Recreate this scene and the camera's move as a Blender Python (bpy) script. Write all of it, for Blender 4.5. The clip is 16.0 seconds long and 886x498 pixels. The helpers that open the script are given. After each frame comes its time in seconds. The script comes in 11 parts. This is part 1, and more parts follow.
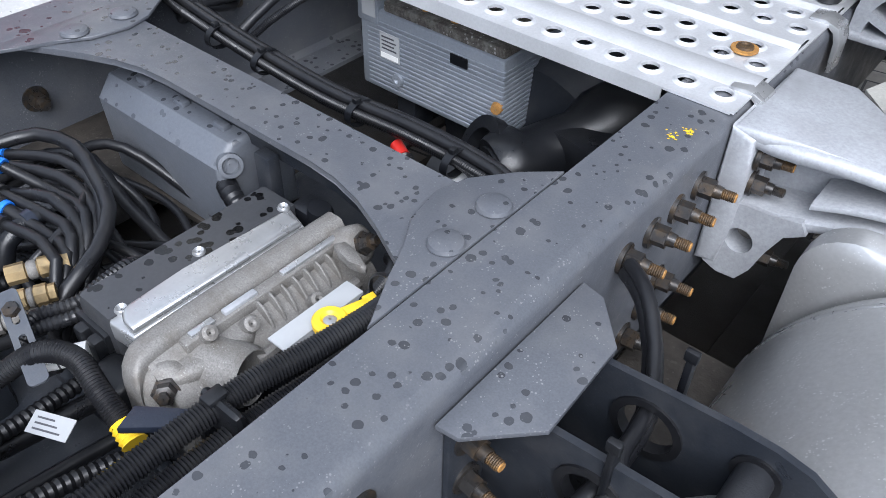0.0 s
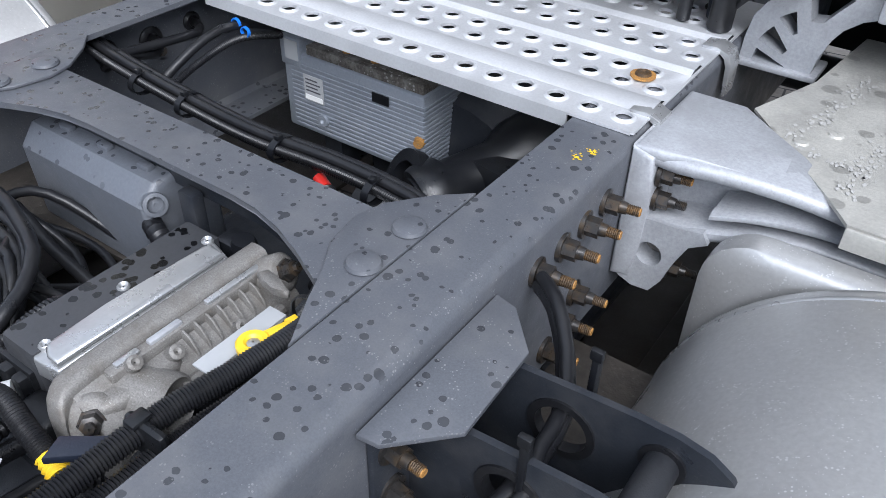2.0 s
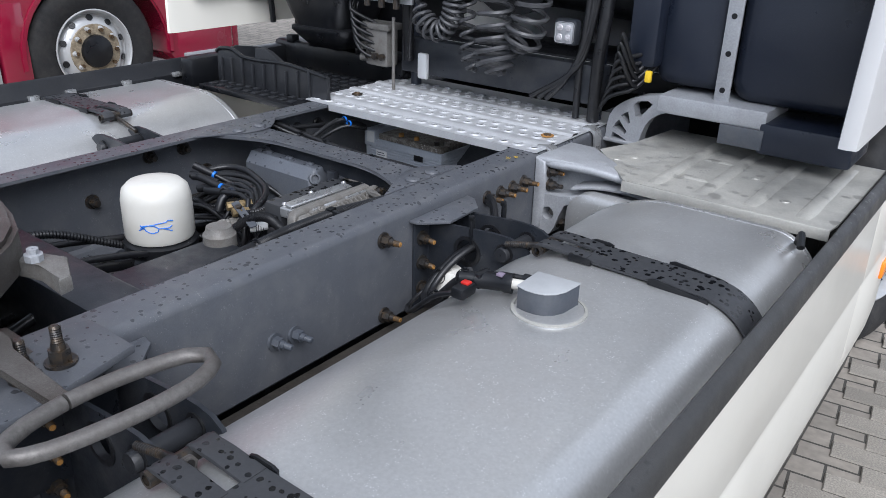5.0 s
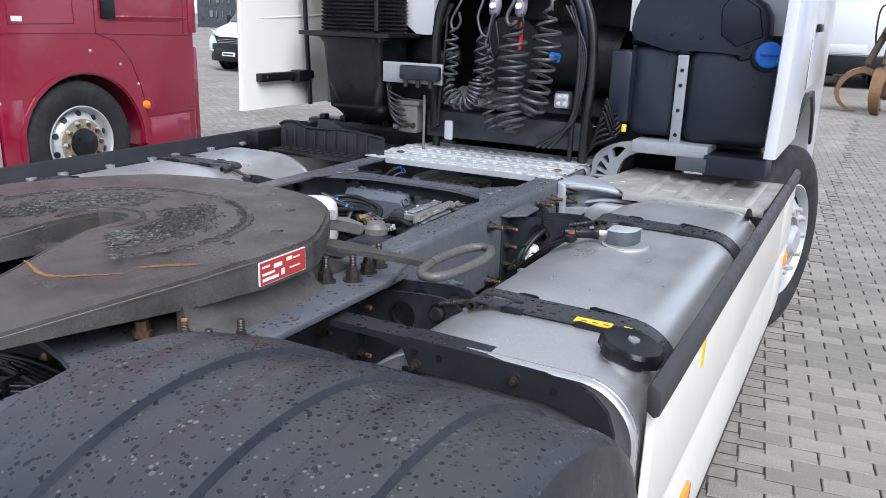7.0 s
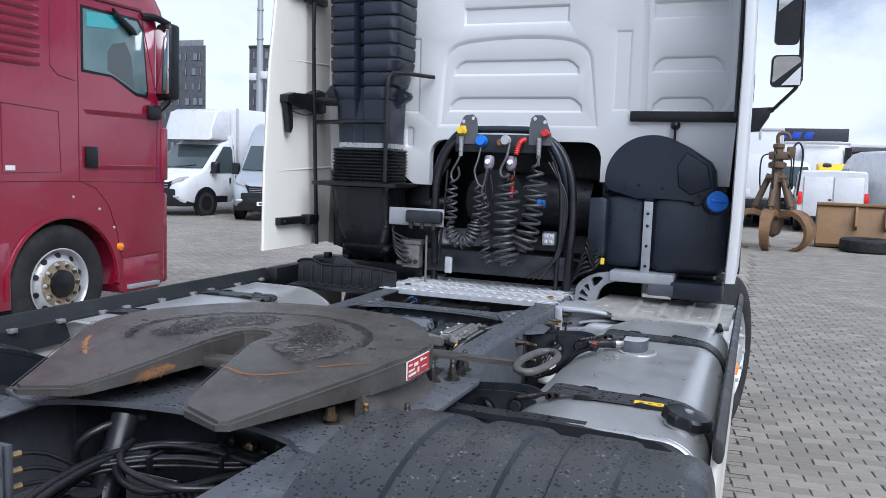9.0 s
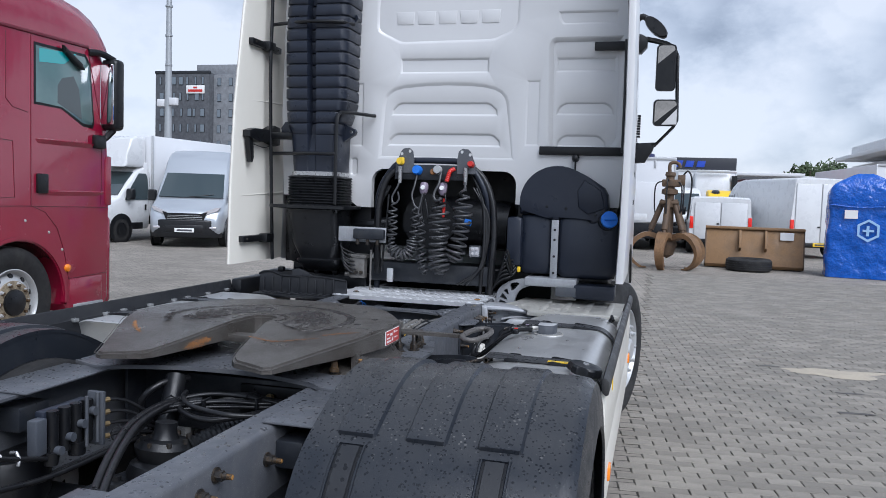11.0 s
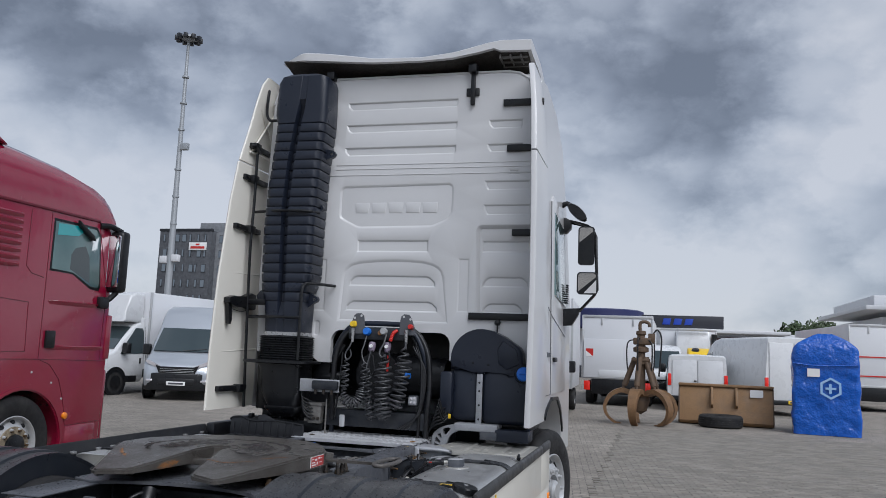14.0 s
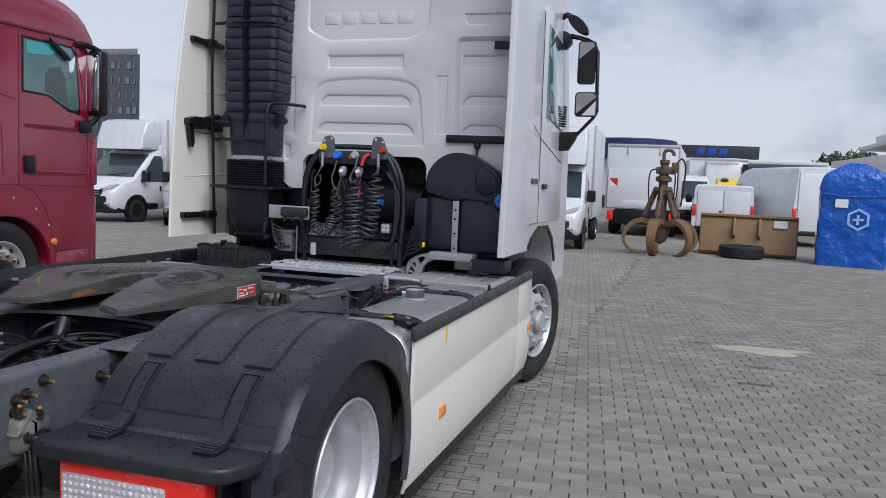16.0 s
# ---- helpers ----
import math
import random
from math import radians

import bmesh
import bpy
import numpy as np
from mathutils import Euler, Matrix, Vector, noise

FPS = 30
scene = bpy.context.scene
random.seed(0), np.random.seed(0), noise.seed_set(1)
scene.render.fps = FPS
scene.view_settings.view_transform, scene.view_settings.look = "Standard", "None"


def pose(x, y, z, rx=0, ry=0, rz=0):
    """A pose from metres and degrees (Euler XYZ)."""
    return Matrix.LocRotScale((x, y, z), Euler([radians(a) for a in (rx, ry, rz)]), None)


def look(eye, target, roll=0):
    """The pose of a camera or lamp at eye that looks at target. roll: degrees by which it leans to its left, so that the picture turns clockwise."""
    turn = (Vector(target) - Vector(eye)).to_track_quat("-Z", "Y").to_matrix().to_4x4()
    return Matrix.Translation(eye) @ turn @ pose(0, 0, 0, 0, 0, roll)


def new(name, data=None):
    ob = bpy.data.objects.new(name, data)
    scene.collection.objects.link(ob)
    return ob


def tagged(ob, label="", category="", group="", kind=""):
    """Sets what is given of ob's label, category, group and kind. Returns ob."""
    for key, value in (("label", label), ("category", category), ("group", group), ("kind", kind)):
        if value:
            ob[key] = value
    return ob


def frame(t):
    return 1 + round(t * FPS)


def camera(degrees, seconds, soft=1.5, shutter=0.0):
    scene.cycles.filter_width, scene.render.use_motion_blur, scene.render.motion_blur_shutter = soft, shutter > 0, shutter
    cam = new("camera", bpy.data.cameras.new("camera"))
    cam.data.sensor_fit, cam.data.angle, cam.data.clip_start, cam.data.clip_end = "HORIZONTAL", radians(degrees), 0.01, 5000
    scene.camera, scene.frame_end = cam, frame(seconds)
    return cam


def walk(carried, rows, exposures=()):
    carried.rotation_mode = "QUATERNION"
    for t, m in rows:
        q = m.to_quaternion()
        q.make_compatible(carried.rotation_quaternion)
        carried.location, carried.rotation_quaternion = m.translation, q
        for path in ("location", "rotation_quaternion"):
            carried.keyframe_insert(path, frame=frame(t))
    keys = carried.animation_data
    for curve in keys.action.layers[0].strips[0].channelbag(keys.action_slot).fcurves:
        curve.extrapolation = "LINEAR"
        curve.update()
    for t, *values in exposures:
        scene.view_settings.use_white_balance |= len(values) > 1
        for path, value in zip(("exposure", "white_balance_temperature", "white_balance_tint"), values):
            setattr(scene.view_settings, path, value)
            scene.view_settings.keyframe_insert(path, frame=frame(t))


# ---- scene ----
cam = camera(58.3, 16.0, soft=0.7)
PATH = [
    (0, (0.707, 0.059, 1.527), (-0.243, 1.215, 0.2), 1.3),
    (0.5, (0.68, 0.071, 1.537), (-0.131, 1.341, 0.222), 1.6),
    (1, (0.701, 0.061, 1.522), (-0.122, 1.319, 0.203), 1.9),
    (1.5, (0.738, 0.05, 1.528), (-0.132, 1.355, 0.286), 1.9),
    (2, (0.764, 0.041, 1.531), (-0.13, 1.335, 0.296), 1.4),
    (2.5, (0.827, 0.019, 1.547), (-0.092, 1.3, 0.317), 1.0),
    (3, (1.002, -0.122, 1.578), (0.067, 1.154, 0.354), 1.0),
    (3.5, (1.184, -0.321, 1.6), (0.242, 0.957, 0.383), 1.2),
    (4, (1.402, -0.467, 1.644), (0.436, 0.811, 0.447), 1.1),
    (4.5, (1.562, -0.689, 1.668), (0.499, 0.679, 0.667), 1.1),
    (4.7, (1.583, -0.812, 1.675), (0.472, 0.594, 0.787), 1.0),
    (6.8, (1.569, -2.078, 1.61), (0.681, -0.404, 0.972), 2.0),
    (7, (1.565, -2.189, 1.629), (0.667, -0.492, 1.072), 1.8),
    (7.5, (1.539, -2.41, 1.651), (0.619, -0.657, 1.366), 1.9),
    (8, (1.462, -2.569, 1.669), (0.56, -0.799, 1.441), 1.7),
    (8.5, (1.343, -2.731, 1.66), (0.543, -0.91, 1.453), 1.9),
    (9, (1.343, -2.908, 1.661), (0.616, -1.056, 1.453), 1.9),
    (9.2, (1.374, -2.991, 1.642), (0.651, -1.137, 1.44), 1.9),
    (11.3, (1.479, -3.916, 1.641), (0.978, -1.984, 1.513), 2.0),
    (11.5, (1.552, -4.031, 1.632), (1.051, -2.098, 1.508), 2.1),
    (12, (1.729, -4.281, 1.644), (1.222, -2.347, 1.595), 2.0),
    (12.5, (1.917, -4.457, 1.654), (1.404, -2.528, 1.78), 2.0),
    (13, (2.001, -4.537, 1.678), (1.486, -2.619, 1.915), 2.1),
    (13.5, (2.054, -4.589, 1.683), (1.535, -2.674, 1.934), 2.2),
    (14, (2.136, -4.693, 1.672), (1.614, -2.78, 1.928), 2.3),
    (14.5, (2.201, -4.748, 1.687), (1.673, -2.833, 1.924), 2.3),
    (15, (2.261, -4.681, 1.698), (1.725, -2.759, 1.838), 2.4),
    (15.5, (2.311, -4.409, 1.667), (1.765, -2.489, 1.787), 2.5),
    (16, (2.432, -4.127, 1.655), (1.844, -2.223, 1.483), 2.5),
]
walk(cam, [(t, look(eye, target, roll)) for t, eye, target, roll in PATH], [(0, 1.7, 5800, 12), (1, 1.6, 5800, 12), (3.5, 1.4, 5850, 12), (4.7, 1.06, 5850, 12), (7, 1.32, 5750, 12), (9, 0.98, 5600, 12), (12, 0.64, 5750, 12), (14, 0.3, 5900, 12), (16, 0.43, 5800, 12)])

# ---- sky, sun ----
world = bpy.data.worlds.new("cloudy_sky")
scene.world = world
world.use_nodes = True
wn, wl = world.node_tree.nodes, world.node_tree.links
wn.clear()


def wnode(kind, **values):
    n = wn.new(kind)
    for key, value in values.items():
        n.inputs[key].default_value = value
    return n


w_out = wnode("ShaderNodeOutputWorld")
w_bg = wnode("ShaderNodeBackground", Strength=1.0)
sky = wnode("ShaderNodeTexSky")
sky.sky_type, sky.sun_disc = "NISHITA", False
sky.sun_elevation, sky.sun_rotation = radians(47), radians(137)
sky_dim = wnode("ShaderNodeVectorMath")
sky_dim.operation = "SCALE"
sky_dim.inputs["Scale"].default_value = 0.11
wl.new(sky.outputs[0], sky_dim.inputs[0])
w_co = wnode("ShaderNodeTexCoord")
w_sep = wnode("ShaderNodeSeparateXYZ")
wl.new(w_co.outputs["Generated"], w_sep.inputs[0])
w_map = wnode("ShaderNodeMapping")
w_map.inputs["Location"].default_value = (3.1, 1.9, 0.2)
w_map.inputs["Scale"].default_value = (1.0, 1.0, 1.55)
wl.new(w_co.outputs["Generated"], w_map.inputs[0])


def wmath(op, a, b, c=None):
    n = wn.new("ShaderNodeMath")
    n.operation = op
    for k, v in enumerate((a, b, c)):
        if v is None:
            continue
        if isinstance(v, float):
            n.inputs[k].default_value = v
        else:
            wl.new(v, n.inputs[k])
    return n.outputs[0]


w_big = wnode("ShaderNodeTexNoise", Scale=2.3, Detail=5.0, Roughness=0.46, Distortion=0.0)
wl.new(w_map.outputs[0], w_big.inputs[0])
w_fine = wnode("ShaderNodeTexNoise", Scale=5.5, Detail=9.0, Roughness=0.6, Distortion=0.0)
wl.new(w_map.outputs[0], w_fine.inputs[0])
# brighter banks towards the horizon, one heavy rain cloud over the yard's far side
w_low = wnode("ShaderNodeMapRange")
w_low.inputs["From Min"].default_value, w_low.inputs["From Max"].default_value = 0.03, 0.36
w_low.inputs["To Min"].default_value, w_low.inputs["To Max"].default_value = 0.085, -0.05
wl.new(w_sep.outputs["Z"], w_low.inputs[0])
w_dot = wnode("ShaderNodeVectorMath")
w_dot.operation = "DOT_PRODUCT"
w_dot.inputs[1].default_value = (0.06, 0.965, 0.255)
wl.new(w_co.outputs["Generated"], w_dot.inputs[0])
w_rain = wnode("ShaderNodeMapRange")
w_rain.interpolation_type = "SMOOTHSTEP"
w_rain.inputs["From Min"].default_value, w_rain.inputs["From Max"].default_value = 0.955, 0.998
w_rain.inputs["To Min"].default_value, w_rain.inputs["To Max"].default_value = 0.0, -0.035
wl.new(w_dot.outputs["Value"], w_rain.inputs[0])
# billows: rounded cells pushed about by the noise
w_push = wnode("ShaderNodeVectorMath")
w_push.operation = "MULTIPLY_ADD"
w_push.inputs[1].default_value = (0.22, 0.22, 0.22)
wl.new(w_fine.outputs["Color"], w_push.inputs[0])
wl.new(w_map.outputs[0], w_push.inputs[2])
w_puff = wn.new("ShaderNodeTexVoronoi")
w_puff.feature = "SMOOTH_F1"
w_puff.inputs["Scale"].default_value = 5.0
w_puff.inputs["Smoothness"].default_value = 0.2
wl.new(w_push.outputs[0], w_puff.inputs["Vector"])
w_puff2 = wn.new("ShaderNodeTexVoronoi")
w_puff2.feature = "SMOOTH_F1"
w_puff2.inputs["Scale"].default_value = 13.0
w_puff2.inputs["Smoothness"].default_value = 0.15
wl.new(w_push.outputs[0], w_puff2.inputs["Vector"])
w_bil = wmath("MULTIPLY_ADD", w_puff2.outputs["Distance"], -0.20, wmath("MULTIPLY_ADD", w_puff.outputs["Distance"], -0.34, 0.065))
w_val = wmath("ADD", w_bil, wmath("MULTIPLY_ADD", w_fine.outputs[0], 0.46, wmath("MULTIPLY_ADD", w_big.outputs[0], 1.12, wmath("MULTIPLY_ADD", w_sep.outputs["X"], -0.05, wmath("ADD", w_low.outputs[0], w_rain.outputs[0])))))
w_ramp = wn.new("ShaderNodeValToRGB")
w_ramp.color_ramp.elements[0].position, w_ramp.color_ramp.elements[0].color = 0.32, (0.135, 0.148, 0.168, 1)
w_ramp.color_ramp.elements[1].position, w_ramp.color_ramp.elements[1].color = 0.74, (0.50, 0.50, 0.497, 1)
for place, tone in ((0.44, (0.225, 0.243, 0.27, 1)), (0.53, (0.315, 0.334, 0.358, 1)), (0.62, (0.40, 0.415, 0.43, 1))):
    e = w_ramp.color_ramp.elements.new(place)
    e.color = tone
wl.new(w_val, w_ramp.inputs[0])
w_mix2 = wn.new("ShaderNodeMix")
w_mix2.data_type = "RGBA"
w_mix2.inputs["Factor"].default_value = 0.9
wl.new(sky_dim.outputs[0], w_mix2.inputs["A"])
wl.new(w_ramp.outputs[0], w_mix2.inputs["B"])
wl.new(w_mix2.outputs["Result"], w_bg.inputs["Color"])
wl.new(w_bg.outputs[0], w_out.inputs[0])

sun = new("sun", bpy.data.lights.new("sun", "SUN"))
sun.data.energy, sun.data.angle, sun.data.color = 2.15, radians(50), (1.0, 0.97, 0.92)
sun.matrix_basis = look((4.8, -5.1, 7.4), (0, 0, 0))

# ---- materials ----
def mat(name, color, rough=0.5, metal=0.0, grain=0.0, grain_scale=200.0, stain=0.0, stain_scale=6.0, stain_color=None,
        bump=0.0, bump_scale=400.0, wet=0.0, wet_scale=30.0, wet_size=(0.08, 0.36), wet_dark=0.42, coat=0.0, random_tone=0.0, island_tone=0.0, trans=0.0, emit=0.0, speck=0.0, speck_color=(0.8, 0.8, 0.8), speck_scale=140.0, bump_dist=0.004, speck_up=False):
    """A procedural surface: base colour with grain, stains, drops of water, relief and a varied gloss."""
    m = bpy.data.materials.new(name)
    m.use_nodes = True
    nt = m.node_tree
    bs = nt.nodes["Principled BSDF"]
    bs.inputs["Roughness"].default_value = rough
    bs.inputs["Metallic"].default_value = metal
    bs.inputs["Coat Weight"].default_value = coat
    bs.inputs["Coat Roughness"].default_value = 0.08
    bs.inputs["Transmission Weight"].default_value = trans
    if max(color) < 0.06 and metal < 0.1:
        bs.inputs["Specular IOR Level"].default_value = 0.42
    if emit:
        bs.inputs["Emission Color"].default_value = (*color, 1)
        bs.inputs["Emission Strength"].default_value = emit
    co = nt.nodes.new("ShaderNodeTexCoord").outputs["Object"]

    def noise_tex(scale, detail=4.0, rough_=0.6):
        n = nt.nodes.new("ShaderNodeTexNoise")
        n.inputs["Scale"].default_value, n.inputs["Detail"].default_value, n.inputs["Roughness"].default_value = scale, detail, rough_
        nt.links.new(co, n.inputs["Vector"])
        return n.outputs[0]

    def remap(sock, a, b, c, d):
        n = nt.nodes.new("ShaderNodeMapRange")
        for k, v in zip(range(1, 5), (a, b, c, d)):
            n.inputs[k].default_value = v
        nt.links.new(sock, n.inputs[0])
        return n.outputs[0]

    def blend(fac, a, b):
        n = nt.nodes.new("ShaderNodeMix")
        n.data_type = "RGBA"
        for key, v in (("Factor", fac), ("A", a), ("B", b)):
            if isinstance(v, tuple):
                n.inputs[key].default_value = v if len(v) == 4 else (*v, 1)
            elif isinstance(v, float):
                n.inputs[key].default_value = v
            else:
                nt.links.new(v, n.inputs[key])
        return n.outputs["Result"]

    def scaled(sock, factor_sock):
        n = nt.nodes.new("ShaderNodeVectorMath")
        n.operation = "SCALE"
        nt.links.new(sock, n.inputs[0])
        nt.links.new(factor_sock, n.inputs["Scale"])
        return n.outputs[0]

    base = nt.nodes.new("ShaderNodeRGB")
    base.outputs[0].default_value = (*color, 1)
    c = base.outputs[0]
    gloss = None
    if grain:
        c = scaled(c, remap(noise_tex(grain_scale), 0.3, 0.7, 1 - grain, 1 + grain))
    if random_tone:
        info = nt.nodes.new("ShaderNodeObjectInfo")
        c = scaled(c, remap(info.outputs["Random"], 0, 1, 1 - random_tone, 1 + random_tone))
    if island_tone:
        geo = nt.nodes.new("ShaderNodeNewGeometry")
        c = scaled(c, remap(geo.outputs["Random Per Island"], 0, 1, 1 - island_tone, 1 + island_tone))
    if stain:
        f = remap(noise_tex(stain_scale, 6.0, 0.65), 0.46, 0.72, 0.0, stain)
        c = blend(f, c, tuple(stain_color) if stain_color else tuple(0.55 * v for v in color))
        gloss = remap(noise_tex(stain_scale * 1.7, 5.0), 0.3, 0.7, max(0.03, rough - 0.12), min(1, rough + 0.14))
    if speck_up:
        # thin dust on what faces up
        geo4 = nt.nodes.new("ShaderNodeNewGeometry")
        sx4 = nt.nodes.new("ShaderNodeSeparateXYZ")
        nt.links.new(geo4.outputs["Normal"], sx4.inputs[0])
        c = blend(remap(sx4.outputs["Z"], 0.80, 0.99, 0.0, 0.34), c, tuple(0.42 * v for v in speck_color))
    if wet:
        v = nt.nodes.new("ShaderNodeTexVoronoi")
        v.inputs["Scale"].default_value = wet_scale
        v.inputs["Randomness"].default_value = 1.0
        nt.links.new(co, v.inputs["Vector"])
        warp = noise_tex(wet_scale * 3.0, 2.0)
        size = remap(noise_tex(wet_scale * 0.45, 2.0), 0.35, 0.65, wet_size[0], wet_size[1])
        less = nt.nodes.new("ShaderNodeMath")
        less.operation = "SUBTRACT"
        nt.links.new(size, less.inputs[0])
        nt.links.new(v.outputs["Distance"], less.inputs[1])
        wob = nt.nodes.new("ShaderNodeMath")
        wob.operation = "MULTIPLY_ADD"
        nt.links.new(warp, wob.inputs[0])
        wob.inputs[1].default_value = 0.16
        nt.links.new(less.outputs[0], wob.inputs[2])
        drop = remap(wob.outputs[0], 0.07, 0.10, 0.0, 1.0)
        # drops lie on what faces up
        geo2 = nt.nodes.new("ShaderNodeNewGeometry")
        sx = nt.nodes.new("ShaderNodeSeparateXYZ")
        nt.links.new(geo2.outputs["Normal"], sx.inputs[0])
        mul = nt.nodes.new("ShaderNodeMath")
        mul.operation = "MULTIPLY"
        nt.links.new(drop, mul.inputs[0])
        nt.links.new(remap(sx.outputs["Z"], 0.35, 0.8, 0.0, wet), mul.inputs[1])
        c = blend(mul.outputs[0], c, tuple(wet_dark * v for v in color))
        gl = nt.nodes.new("ShaderNodeMix")
        nt.links.new(mul.outputs[0], gl.inputs[0])
        gl.inputs[2].default_value, gl.inputs[3].default_value = rough, 0.16
        if gloss:
            nt.links.new(gloss, gl.inputs[2])
        gloss = gl.outputs[0]
    if speck:
        # fine dried drops, denser in drifts
        v = nt.nodes.new("ShaderNodeTexVoronoi")
        v.inputs["Scale"].default_value = speck_scale
        nt.links.new(co, v.inputs["Vector"])
        mul = nt.nodes.new("ShaderNodeMath")
        mul.operation = "MULTIPLY"
        size = nt.nodes.new("ShaderNodeMath")
        size.operation = "SUBTRACT"
        nt.links.new(remap(noise_tex(speck_scale * 0.22, 2.0), 0.40, 0.68, 0.02, 0.34), size.inputs[0])
        nt.links.new(v.outputs["Distance"], size.inputs[1])
        nt.links.new(remap(size.outputs[0], 0.0, 0.06, 0.0, speck), mul.inputs[0])
        nt.links.new(remap(noise_tex(5.0, 3.0), 0.35, 0.6, 0.25, 1.0), mul.inputs[1])
        fs = mul.outputs[0]
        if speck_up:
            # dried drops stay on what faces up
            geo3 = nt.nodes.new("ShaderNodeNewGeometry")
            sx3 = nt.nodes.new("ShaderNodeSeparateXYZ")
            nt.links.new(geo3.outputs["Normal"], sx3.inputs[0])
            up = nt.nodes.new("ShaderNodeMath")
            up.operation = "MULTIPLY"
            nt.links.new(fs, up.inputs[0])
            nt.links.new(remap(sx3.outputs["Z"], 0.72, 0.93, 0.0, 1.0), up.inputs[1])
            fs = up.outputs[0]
        c = blend(fs, c, speck_color)
    nt.links.new(c, bs.inputs["Base Color"])
    if gloss:
        nt.links.new(gloss, bs.inputs["Roughness"])
    if bump:
        b = nt.nodes.new("ShaderNodeBump")
        b.inputs["Strength"].default_value, b.inputs["Distance"].default_value = min(1.0, bump), bump_dist
        nt.links.new(noise_tex(bump_scale, 3.0), b.inputs["Height"])
        nt.links.new(b.outputs[0], bs.inputs["Normal"])
    return m


